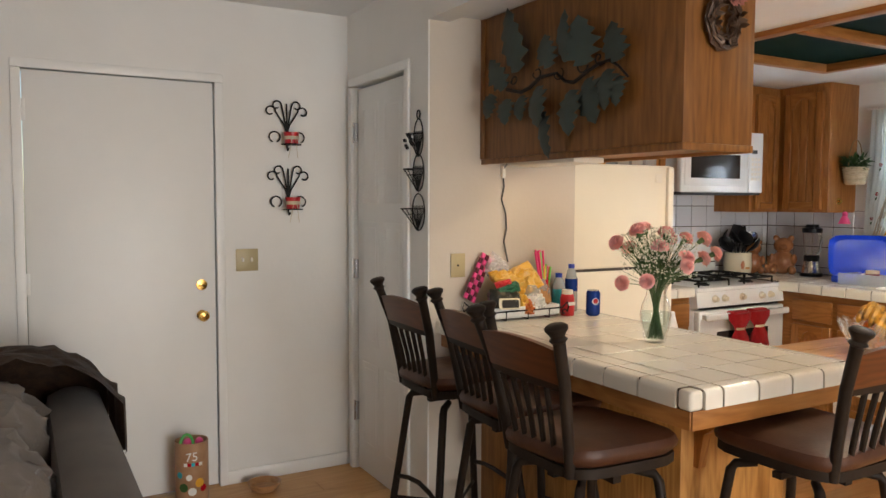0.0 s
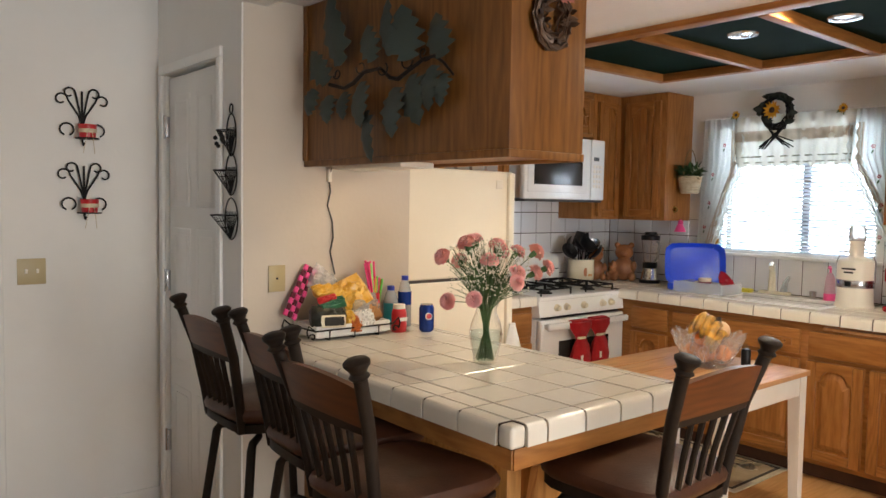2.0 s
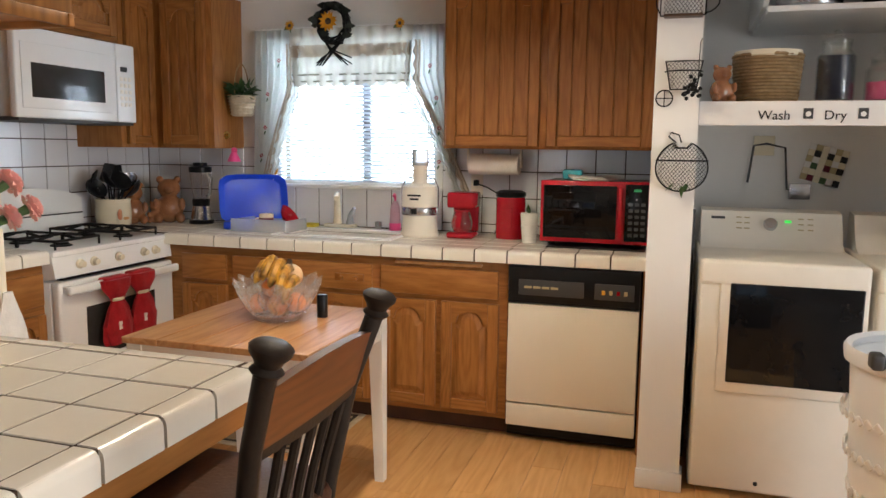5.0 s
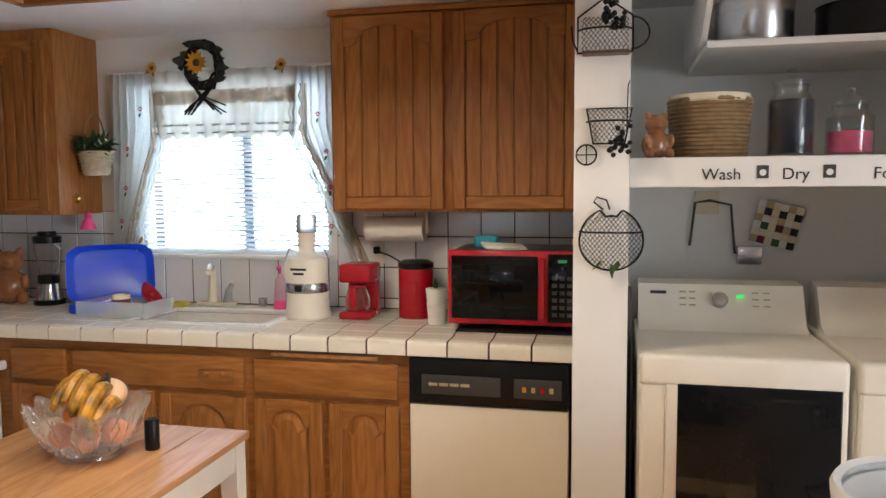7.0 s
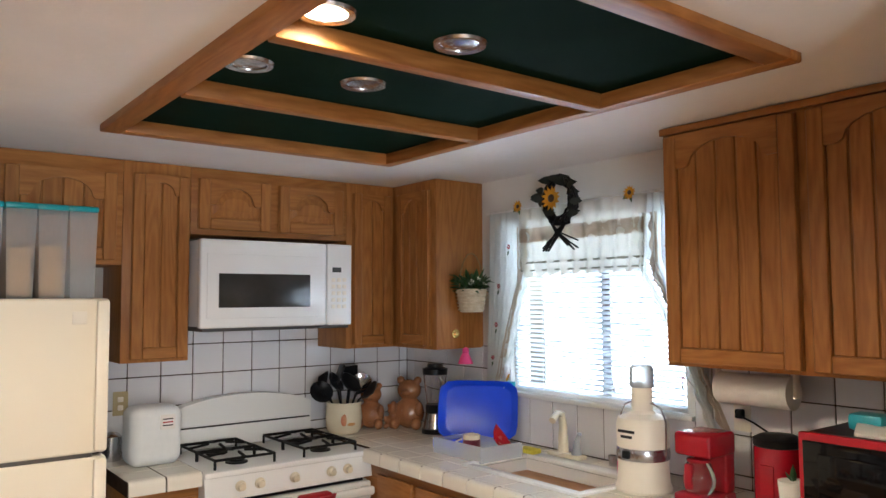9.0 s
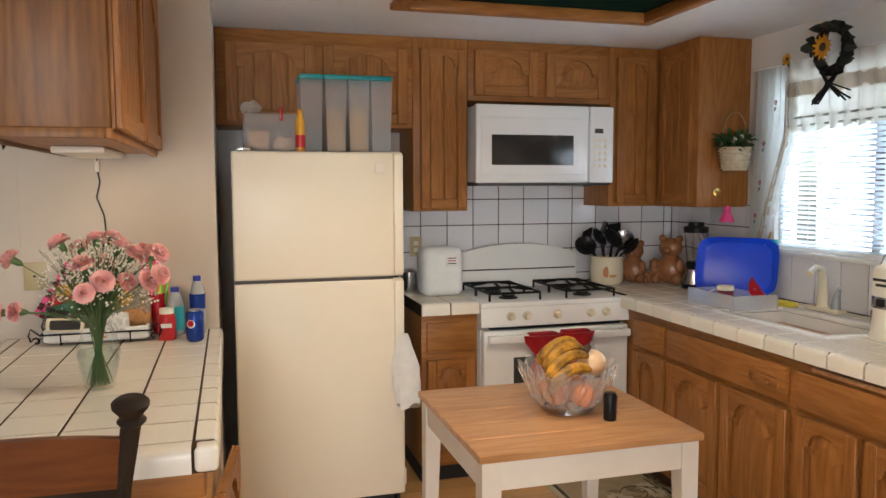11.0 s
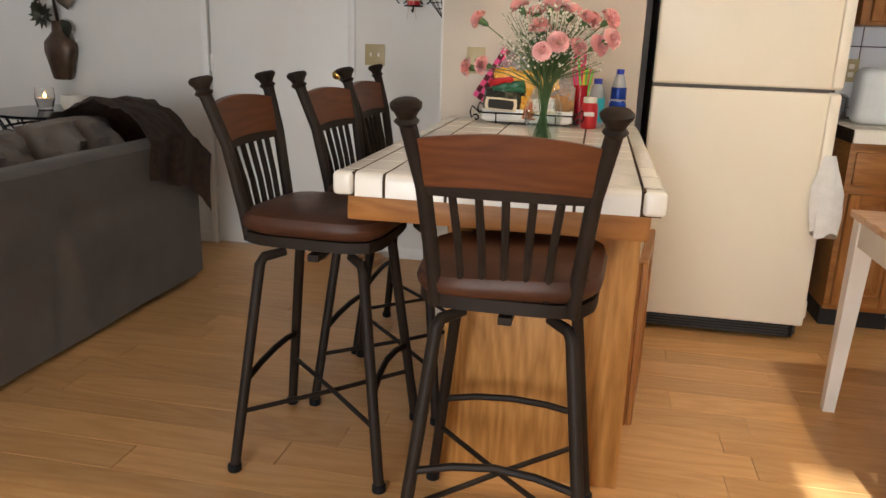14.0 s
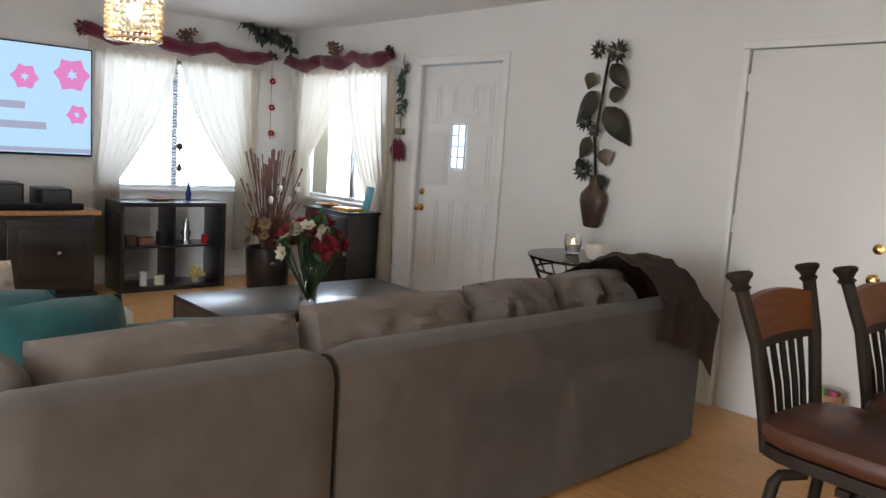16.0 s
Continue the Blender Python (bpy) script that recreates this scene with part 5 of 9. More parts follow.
M_BAND = cloth_sheer("beige_band", (0.58, 0.49, 0.39), 0.05, 0.5)
for outer, near, far, low, sgn, seed in ((lambda v: 4.61 + 0.02 * v, 4.31, 4.53, 1.07, 1, 1.0), (lambda v: 3.325 - 0.02 * v, 3.60, 3.29, 1.13, -1, 2.0)):
    drape = curtain("curtain", on_e, outer, lambda v: swept(v, near, far), lambda u: 2.145, lambda u: low + 0.05 * u, 7, 0.020, M_LACE, "white sheer kitchen curtain with embroidered flowers", seed=seed)
    for name, w0, w1, mm, out in (("printed_band", 0.075, 0.035, M_BAND, -0.012), ("ruffle", 0.022, -0.018, M_LACE, -0.018)):
        edge_ = curtain(name, lambda a, o, z: (E - 0.055 + out + o, a, z), lambda v: swept(v, near, far) + sgn * w0, lambda v: swept(v, near, far) + sgn * (w1 + 0.008 * math.sin(v * 70)), lambda u: 2.05, lambda u: low + 0.05, 2, 0.008, mm, "", rows=60, cols=6, seed=seed)
        edge_.parent = drape
        if "category" in edge_:
            del edge_["category"]
val = curtain("valance", lambda a, o, z: (E - 0.075 + o, a, z), lambda v: 4.36 - 0.03 * v, lambda v: 3.57 + 0.02 * v, lambda u: 2.135, lambda u: 1.80 + 0.012 * math.cos(u * 60), 9, 0.016, M_VAL, "cream checked kitchen valance with a scalloped hem", rows=14, cols=90, seed=3.0)
band = curtain("valance_band", lambda a, o, z: (E - 0.080 + o, a, z), lambda v: 4.348, lambda v: 3.582, lambda u: 2.035, lambda u: 1.965, 9, 0.012, M_BAND, "beige printed band on the valance", rows=4, cols=90, seed=3.0)
M_STRIPE = cloth_sheer("olive_stripe", (0.34, 0.33, 0.27), 0.05, 0.5)
for z0, z1 in ((1.868, 1.858), (1.828, 1.820)):
    st = curtain("valance_stripe", lambda a, o, z: (E - 0.079 + o, a, z), lambda v: 4.34, lambda v: 3.588, lambda u: z0, lambda u: z1, 9, 0.012, M_STRIPE, "thin olive stripe", rows=1, cols=90, seed=3.0)
    st.parent = val
band.parent = val
for ob in [o for o in val.children]:
    if "category" in ob:
        del ob["category"]
single("curtain_rod", tube(bmesh.new(), [(E - 0.062, 3.31, 2.137), (E - 0.062, 4.62, 2.137)], 0.006, 8), M_TRIM, "thin white curtain rod", "rod")


def sunflower(parent, at, out, r):
    part("petal_ring", petals(petals(bmesh.new(), at, out, r, 13, 0.15), at, out, r * 0.82, 11, 0.4), mat("sunflower_petal", (0.70, 0.36, 0.01), 0.7, (0.6, 0.26, 0.01), 20), parent, "golden yellow petals")
    part("flower_centre", ball(bmesh.new(), Vector(at) + Vector(out).normalized() * r * 0.05, r * 0.33, (0.6 if abs(out[0]) > 0.5 else 1, 0.6 if abs(out[1]) > 0.5 else 1, 1), 2), M_TERRA, parent, "dark brown flower centre")


wr = thing("wreath", (E - 0.05, 4.055, 2.13), "dark twig wreath with a sunflower above the window", "wreath")
for k in range(12):
    rr = random.uniform(0.070, 0.105)
    part("twig_ring", tube(bmesh.new(), [(E - 0.095 + random.uniform(-0.02, 0.02), 4.055 + (rr + random.uniform(-0.008, 0.008)) * math.cos(a), 2.15 + (rr * 1.15 + random.uniform(-0.008, 0.008)) * math.sin(a)) for a in [i * math.tau / 18 for i in range(19)]], 0.007, 5), M_BLACKIRON, wr, "dark woven twig")
for k in range(12):
    s = (-1, 1)[k % 2]
    part("twig_end", tube(bmesh.new(), [(E - 0.10, 4.055 - s * 0.06, 2.06), (E - 0.105, 4.055 + random.uniform(-0.02, 0.02), 2.0), (E - 0.10, 4.055 + s * random.uniform(0.05, 0.12), 1.93 + random.uniform(-0.02, 0.03))], 0.005, 4), M_BLACKIRON, wr, "dark crossed twig")
sunflower(wr, (E - 0.13, 4.07, 2.16), (-1, 0, 0), 0.062)
bm = bmesh.new()
for k in range(46):
    a = random.uniform(-0.6, 3.9)
    leaf(bm, pose(E - 0.12, 4.055 + 0.09 * math.cos(a), 2.15 + 0.105 * math.sin(a), random.uniform(60, 120), 0, random.uniform(0, 360)), 0.06, 0.036)
part("leaves", bm, mat("dark_silk_leaf", (0.010, 0.016, 0.010), 0.7, (0.02, 0.024, 0.014), 20), wr, "dark silk leaves")
for y, z in ((4.34, 2.15), (3.64, 2.14)):
    cl = thing("sunflower_clip", (E - 0.07, y, z), "small sunflower clip on the curtain rod", "ornament", "sunflower clips")
    sunflower(cl, (E - 0.095, y, z), (-1, 0, 0.1), 0.034)
    part("leaf", leaf(leaf(bmesh.new(), pose(E - 0.09, y, z - 0.01, 90, 0, 0) @ pose(0, 0, 0, 0, 0, -60), 0.05, 0.025), pose(E - 0.09, y, z, 90, 30, 90), 0.05, 0.025), M_LEAF, cl)
sm = thing("embroidered_flowers", (E - 0.08, 4.5, 1.5), "small red and green flowers stitched on the curtains", "embroidery")
for y, z in ((4.50, 1.75), (4.52, 1.55), (4.55, 1.38), (4.53, 1.22), (4.42, 1.95), (3.46, 1.90), (3.42, 1.72), (3.40, 1.55), (3.40, 1.36)):
    part("stitched_flower", petals(bmesh.new(), (E - 0.088, y, z), (-1, 0, 0), 0.015, 6, 0.1, 0.5), M_RED, sm)
    part("stitched_leaf", leaf(bmesh.new(), pose(E - 0.088, y, z - 0.02, 90, 0, 90) @ pose(0, 0, 0, 0, 0, -70), 0.028, 0.011), M_LEAF, sm)

# ---- things on the counter under the window ----
def at_counter(x, y):
    return (x, y, CT + 0.0005)


ju = thing("juicer", at_counter(6.70, 3.44), "tall white juice extractor with a steel band", "juicer")
part("body", lathe(bmesh.new(), [(0.105, 0), (0.108, 0.01), (0.100, 0.03), (0.095, 0.10), (0.098, 0.12)], at_counter(6.70, 3.44), 32), M_WPLAST, ju)
part("steel_band", lathe(bmesh.new(), [(0.099, 0.12), (0.101, 0.125), (0.101, 0.16), (0.099, 0.165)], at_counter(6.70, 3.44), 32), M_STEEL, ju, "polished steel band")
part("upper_body", lathe(bmesh.new(), [(0.099, 0.165), (0.100, 0.25), (0.092, 0.275), (0.050, 0.29), (0.045, 0.30)], at_counter(6.70, 3.44), 32), M_WPLAST, ju)
part("feed_tube", lathe(bmesh.new(), [(0.040, 0.30), (0.040, 0.40), (0.043, 0.405)], at_counter(6.70, 3.44), 24), M_WPLAST, ju)
part("pusher", lathe(bmesh.new(), [(0.048, 0.39), (0.046, 0.46), (0.040, 0.475), (0.0, 0.478)], at_counter(6.70, 3.44), 24), M_CLEARP, ju, "bluish clear pusher")
part("clamp_wire", tube(bmesh.new(), [(6.70, 3.44 + s * r, CT + z) for s, r, z in ((1, 0.104, 0.14), (1, 0.106, 0.27), (1, 0.085, 0.315), (1, 0.05, 0.33), (-1, 0.05, 0.33), (-1, 0.085, 0.315), (-1, 0.106, 0.27), (-1, 0.104, 0.14))], 0.004, 6), M_STEEL, ju, "steel clamp wire")
for i, (w, z) in enumerate(((0.075, 0.225), (0.05, 0.205))):
    part("print_bar", boxm(6.598, 6.602, 3.44 - w / 2, 3.44 + w / 2, CT + z, CT + z + 0.010), M_INK, ju)
part("latch", boxm(6.590, 6.605, 3.425, 3.455, CT + 0.13, CT + 0.16, 0.003), M_BLACK, ju)

cm = thing("coffee_maker", at_counter(6.74, 3.20), "small red drip coffee maker with glass carafe", "coffee maker")
part("base", boxm(6.65, 6.83, 3.125, 3.275, CT, CT + 0.035, 0.015, 3), M_RED, cm)
part("tower", boxm(6.77, 6.83, 3.13, 3.27, CT + 0.03, CT + 0.24, 0.012, 3), M_RED, cm)
part("reservoir", boxm(6.66, 6.83, 3.125, 3.275, CT + 0.165, CT + 0.25, 0.015, 3), M_RED, cm)
part("carafe", lathe(bmesh.new(), [(0.045, 0.037), (0.056, 0.06), (0.058, 0.085), (0.048, 0.125), (0.040, 0.145)], (6.705, 3.20, CT), 24), M_GLASS, cm, "clear glass carafe")
part("carafe_lid", lathe(bmesh.new(), [(0.042, 0.145), (0.042, 0.155), (0, 0.160)], (6.705, 3.20, CT), 20), M_RED, cm)
part("carafe_handle", boxm(6.635, 6.65, 3.185, 3.215, CT + 0.055, CT + 0.145, 0.006), M_RED, cm)
can = thing("canister", at_counter(6.80, 2.95), "tall red canister with a black lid", "canister")
part("body", lathe(bmesh.new(), [(0.078, 0), (0.080, 0.01), (0.080, 0.215), (0.076, 0.225)], at_counter(6.80, 2.95), 32), M_RED, can)
part("lid", lathe(bmesh.new(), [(0.078, 0.225), (0.082, 0.230), (0.082, 0.25), (0.06, 0.262), (0, 0.264)], at_counter(6.80, 2.95), 32), M_BLACK, can, "black plastic lid")
part("relief_panel", boxm(6.716, 6.724, 2.925, 2.975, CT + 0.06, CT + 0.17, 0.004), M_RED, can)
wj = thing("paper_cup_stack", at_counter(6.64, 2.815), "stack of white paper cups", "cups")
part("cup", lathe(bmesh.new(), [(0.036, 0), (0.042, 0.08), (0.045, 0.09), (0.042, 0.093), (0.047, 0.15), (0.047, 0.155)], at_counter(6.64, 2.815), 24), M_PAPER, wj)
part("sprig", leaf(leaf(bmesh.new(), pose(6.64, 2.815, CT + 0.15, 0, -60, 30), 0.06, 0.02), pose(6.64, 2.815, CT + 0.15, 0, -50, 160), 0.05, 0.02), M_LEAF, wj)
rm = thing("microwave_oven", at_counter(6.75, 2.475), "red countertop microwave oven with a black window", "microwave")
part("body", boxm(6.555, 6.92, 2.212, 2.738, CT + 0.02, CT + 0.325, 0.012, 3), M_BLACK, rm)
part("front_frame", boxm(6.53, 6.556, 2.208, 2.742, CT + 0.018, CT + 0.328, 0.008, 2), M_RED, rm)
part("door_glass", boxm(6.524, 6.532, 2.365, 2.725, CT + 0.042, CT + 0.305, 0.004), M_BLACKG, rm)
part("window", boxm(6.521, 6.526, 2.40, 2.68, CT + 0.09, CT + 0.27, 0.003), M_BLACKG, rm, "tinted window")
part("handle", boxm(6.495, 6.515, 2.335, 2.358, CT + 0.05, CT + 0.30, 0.007, 2), M_RED, rm)
kp = part("keypad", boxm(6.524, 6.532, 2.215, 2.325, CT + 0.035, CT + 0.315, 0.003), M_BLACKG, rm)
part("clock", boxm(6.5215, 6.5245, 2.25, 2.285, CT + 0.280, CT + 0.292), mat("green_digits", (0.02, 0.2, 0.05), 0.4, glow=(0.08, 0.6, 0.2, 0.2)), kp)
for i in range(6):
    for j in range(3):
        part("key", boxm(6.522, 6.5245, 2.228 + j * 0.03, 2.248 + j * 0.03, CT + 0.06 + i * 0.03, CT + 0.075 + i * 0.03), M_RUBBER, kp)
for y in (2.26, 2.69):
    part("foot", lathe(bmesh.new(), [(0.02, 0), (0.02, 0.02)], at_counter(6.60, y), 12), M_BLACK, rm)
    part("foot", lathe(bmesh.new(), [(0.02, 0), (0.02, 0.02)], at_counter(6.88, y), 12), M_BLACK, rm)
tray_m = thing("serving_tray", (6.60, 2.47, CT), "black tray edge under the microwave", "tray")
part("board", boxm(6.48, 6.90, 2.22, 2.70, CT + 0.0005, CT + 0.0065, 0.002), M_BLACK, tray_m)
rm.location.z += 0.006
nb = thing("napkin_pack", (6.70, 2.60, CT + 0.335), "blue and white packet with folded napkins on the microwave", "napkins")
part("packet", boxm(6.66, 6.74, 2.555, 2.655, CT + 0.335, CT + 0.385, 0.012, 2), M_AQUA, nb)
part("napkins", turned(boxm(-0.06, 0.06, -0.09, 0.09, 0, 0.012, 0.004), pose(6.63, 2.52, CT + 0.337, 4, -6, 20)), M_PAPER, nb)
pt = thing("paper_towel_holder", (6.86, 3.06, 1.437), "paper towel roll on a holder under the cabinet", "paper towel")
part("roll", turned(lathe(bmesh.new(), [(0.018, -0.14), (0.058, -0.14), (0.058, 0.14), (0.018, 0.14)], (0, 0, 0), 32), pose(6.86, 3.06, 1.352, 90)), M_PAPER, pt)
for y in (2.91, 3.21):
    part("bracket", boxm(6.845, 6.875, y - 0.006, y + 0.006, 1.335, 1.436, 0.004), M_WPLAST, pt)
out_e = thing("wall_outlet", (E - 0.015, 3.19, 1.23), "wall outlet with a black plug and cord behind the coffee maker", "outlet")
part("plate", boxm(E - 0.020, E - 0.0145, 3.155, 3.225, 1.175, 1.29, 0.002), M_WPLAST, out_e)
part("plug", boxm(E - 0.05, E - 0.02, 3.175, 3.205, 1.225, 1.26, 0.006), M_BLACK, out_e)
part("cord", tube(bmesh.new(), [(E - 0.05, 3.19, 1.24), (E - 0.06, 3.12, 1.22), (E - 0.05, 3.05, 1.18), (E - 0.05, 3.02, 1.08), (E - 0.06, 3.07, CT + 0.004)], 0.004, 6), M_BLACK, out_e)
sb = thing("soap_bottle", at_counter(6.84, 3.64), "pink soap bottle with a pump", "soap bottle")
part("bottle", lathe(bmesh.new(), [(0.030, 0), (0.033, 0.01), (0.032, 0.06), (0.026, 0.15), (0.012, 0.18)], at_counter(6.84, 3.64), 20), cloth_sheer("pink_clear_plastic", (0.95, 0.62, 0.72), 0.45), sb)
part("liquid", lathe(bmesh.new(), [(0.0335, 0.001), (0.0345, 0.045), (0.034, 0.052)], at_counter(6.84, 3.64), 20), M_PINKP, sb, "pink liquid")
part("pump", tube(bmesh.new(), [(6.84, 3.64, CT + 0.18), (6.84, 3.64, CT + 0.215), (6.80, 3.63, CT + 0.22), (6.785, 3.628, CT + 0.21)], 0.007, 8), M_PINKP, sb)
bl = thing("dish_drainer", at_counter(6.66, 4.36), "bright blue plastic dish drainer with lid leaning behind it", "dish drainer")
def leaning_tray(bm):
    out = []
    for i in range(28):
        a = i * math.tau / 28
        c, s = math.cos(a), math.sin(a)
        k = 1 / (abs(c) ** 6 + abs(s) ** 6) ** (1 / 6)
        out.append((c * k, s * k))
    rings = []
    for f, d in ((0.80, 0.0), (0.86, 0.004), (0.95, 0.03), (1.0, 0.035), (1.0, 0.028), (0.93, 0.022), (0.84, -0.004), (0.80, -0.006)):
        rings.append([bm.verts.new((d, u * 0.205 * f, v * 0.150 * f)) for u, v in out])
    for lo, hi in zip(rings, rings[1:]):
        for a in range(28):
            bm.faces.new((lo[a], lo[(a + 1) % 28], hi[(a + 1) % 28], hi[a]))
    bm.faces.new(rings[0][::-1])
    bm.faces.new(rings[-1])
    return bm
part("lid", turned(leaning_tray(bmesh.new()), pose(6.82, 4.56, CT + 0.160, 0, 0, 40) @ pose(0, 0, 0, 0, 14, 0) @ pose(0, 0, 0, 0, 0, 180)), M_BLUE, bl)
part("tub", mold(lambda b: box(b, 6.50, 6.74, 4.17, 4.50, CT + 0.001, CT + 0.008, 0.003), lambda b: box(b, 6.49, 6.50, 4.16, 4.51, CT + 0.001, CT + 0.075, 0.004), lambda b: box(b, 6.74, 6.75, 4.16, 4.51, CT + 0.001, CT + 0.06, 0.004), lambda b: box(b, 6.50, 6.74, 4.16, 4.17, CT + 0.001, CT + 0.07, 0.004), lambda b: box(b, 6.50, 6.74, 4.50, 4.51, CT + 0.001, CT + 0.07, 0.004)), M_TUB, bl, "clear plastic tub")
part("blue_basket", mold(lambda b: box(b, 6.55, 6.72, 4.44, 4.60, CT + 0.001, CT + 0.05, 0.012)), M_BLUE, bl)
mug = thing("mug", (6.58, 4.33, CT + 0.009), "white mug with a dark picture in the dish drainer", "mug")
part("body", lathe(bmesh.new(), [(0.036, 0), (0.040, 0.006), (0.041, 0.09), (0.037, 0.09), (0.035, 0.008)], (6.58, 4.33, CT + 0.009), 24, False), M_CERAM, mug)
part("picture", lathe(bmesh.new(), [(0.0412, 0.02), (0.0417, 0.07)], (6.58, 4.33, CT + 0.009), 24, False), M_MAROON, mug, "dark printed band")
part("handle", tube(bmesh.new(), [(6.545, 4.36, CT + 0.08), (6.525, 4.38, CT + 0.065), (6.53, 4.375, CT + 0.035), (6.55, 4.36, CT + 0.03)], 0.005, 8), M_CERAM, mug)
single("red_bowl", turned(lathe(bmesh.new(), [(0.02, 0), (0.05, 0.02), (0.07, 0.05), (0.066, 0.05), (0.045, 0.024)], (0, 0, 0), 24, False), pose(6.68, 4.27, CT + 0.06, 55, 0, 60)), M_RED, "red plastic bowl in the dish drainer", "bowl")
single("sponge", boxm(6.77, 6.83, 4.12, 4.22, CT + 0.012, CT + 0.035, 0.006), mat("yellow_sponge", (0.62, 0.52, 0.05), 0.9, (0.5, 0.42, 0.04), 60, 0.8, 150), "yellow sponge at the sink", "sponge")
bd = thing("blender", at_counter(6.82, 4.93), "blender with a clear jar, steel base and black lid", "blender")
part("base", mold(lambda b: lathe(b, [(0.072, 0), (0.072, 0.02), (0.066, 0.03), (0.052, 0.105), (0.05, 0.11)], at_counter(6.82, 4.93), 24)), M_STEEL, bd, "steel base")
part("base_foot", lathe(bmesh.new(), [(0.076, 0), (0.076, 0.022), (0.07, 0.026)], at_counter(6.82, 4.93), 24), M_BLACK, bd)
part("collar", lathe(bmesh.new(), [(0.052, 0.11), (0.054, 0.15), (0.048, 0.155)], at_counter(6.82, 4.93), 24), M_BLACK, bd)
part("jar", lathe(bmesh.new(), [(0.046, 0.155), (0.066, 0.32), (0.063, 0.32), (0.043, 0.158)], at_counter(6.82, 4.93), 24, False), M_GLASS, bd, "clear glass jar")
part("lid", lathe(bmesh.new(), [(0.068, 0.318), (0.07, 0.35), (0.045, 0.358), (0.043, 0.378), (0, 0.38)], at_counter(6.82, 4.93), 24), M_BLACK, bd)
part("handle", tube(bmesh.new(), [(6.80, 4.86, CT + 0.31), (6.79, 4.83, CT + 0.29), (6.80, 4.85, CT + 0.19), (6.81, 4.88, CT + 0.17)], 0.008, 8), M_CLEARP, bd)


def bear_jar(x, y, s, turn, label):
    bm = bmesh.new()
    z = CT + 0.0005
    ball(bm, (0, 0, 0.075 * s), 0.075 * s, (0.9, 1, 1.05), 3)
    ball(bm, (0, 0, 0.185 * s), 0.055 * s, (0.95, 1.1, 0.95), 3)
    ball(bm, (-0.048 * s, 0, 0.175 * s), 0.022 * s, (1, 1.1, 0.8))
    for e in (-1, 1):
        ball(bm, (0, e * 0.045 * s, 0.232 * s), 0.020 * s)
        ball(bm, (-0.055 * s, e * 0.055 * s, 0.028 * s), 0.030 * s, (1.2, 0.9, 1))
        ball(bm, (-0.045 * s, e * 0.066 * s, 0.10 * s), 0.024 * s, (1.1, 0.8, 1.5))
    turned(bm, pose(x, y, z, 0, 0, turn))
    jar = single("bear_jar", bm, M_BEAR, label, "ceramic jar", "bear jars on the counter")
    blend = jar.modifiers.new("one_body", "REMESH")
    blend.mode, blend.voxel_size, blend.use_smooth_shade = "VOXEL", 0.005, True
    return jar


bear_jar(6.80, 5.15, 1.16, 35, "large brown glazed ceramic bear jar")
bear_jar(6.63, 5.29, 1.02, 45, "brown glazed ceramic bear jar")
bear_jar(6.715, 5.19, 0.55, 30, "small brown ceramic bear")
ck = thing("utensil_crock", at_counter(6.44, 5.27), "cream crock full of black cooking utensils", "utensil crock")
part("crock", lathe(bmesh.new(), [(0.082, 0), (0.096, 0.02), (0.101, 0.08), (0.096, 0.15), (0.101, 0.165), (0.094, 0.168), (0.088, 0.15), (0.086, 0.03)], at_counter(6.44, 5.27), 36, True), M_CERAM, ck)
part("painted_chicken", ball(bmesh.new(), (6.392, 5.182, CT + 0.078), 0.030, (0.75, 0.22, 1.1)), mat("chicken_paint", (0.5, 0.14, 0.06), 0.4, (0.55, 0.3, 0.15), 30), ck, "small painted red figure")
part("painted_leaf", ball(bmesh.new(), (6.43, 5.172, CT + 0.055), 0.016, (1.6, 0.22, 0.6)), mat("ochre_paint", (0.62, 0.30, 0.10), 0.4), ck, "painted ochre leaves")
for i, (ax, ay, hz, sx, sz, bowl) in enumerate(((-0.15, -0.02, 0.235, 0.052, 0.040, 1), (-0.12, 0.03, 0.275, 0.045, 0.050, 0), (-0.07, -0.04, 0.285, 0.050, 0.042, 1), (-0.02, 0.02, 0.315, 0.046, 0.052, 0), (0.02, -0.04, 0.275, 0.055, 0.046, 1), (0.06, 0.03, 0.305, 0.044, 0.048, 0), (0.09, -0.03, 0.27, 0.052, 0.040, 2), (0.13, 0.02, 0.245, 0.046, 0.038, 0), (0.15, -0.03, 0.222, 0.050, 0.034, 1))):
    top = Vector((6.44 + ax, 5.27 + ay, CT + hz))
    u = part("utensil", tube(bmesh.new(), [(6.44 + ax * 0.15, 5.27 + ay * 0.3, CT + 0.04), (6.44 + ax * 0.55, 5.27 + ay * 0.7, CT + 0.17), top], 0.006, 6), M_BLACK, ck, "black utensil")
    head_ = lathe(bmesh.new(), [(0.2, -0.55), (0.75, -0.30), (1.0, 0.0), (0.92, 0.12), (0.70, -0.10), (0.2, -0.36)], (0, 0, 0), 14) if bowl else boxm(-0.8, 0.8, -0.12, 0.12, -0.8, 0.9, 0.1, 2)
    bmesh.ops.scale(head_, vec=(sx * 1.25, sx * 1.25 if bowl else 0.05, sz * 1.3), verts=head_.verts)
    part("utensil_head", turned(head_, Matrix.Translation(top) @ pose(0, 0, 0, 55 if bowl else 20, 140 * ax, i * 25)), M_STEEL if bowl == 2 else M_BLACK, u)
jug = thing("water_jug", at_counter(5.35, 5.12), "translucent plastic jug with a white label", "jug")
part("body", boxm(5.24, 5.468, 5.03, 5.20, CT, CT + 0.262, 0.045, 5), M_JUG, jug)
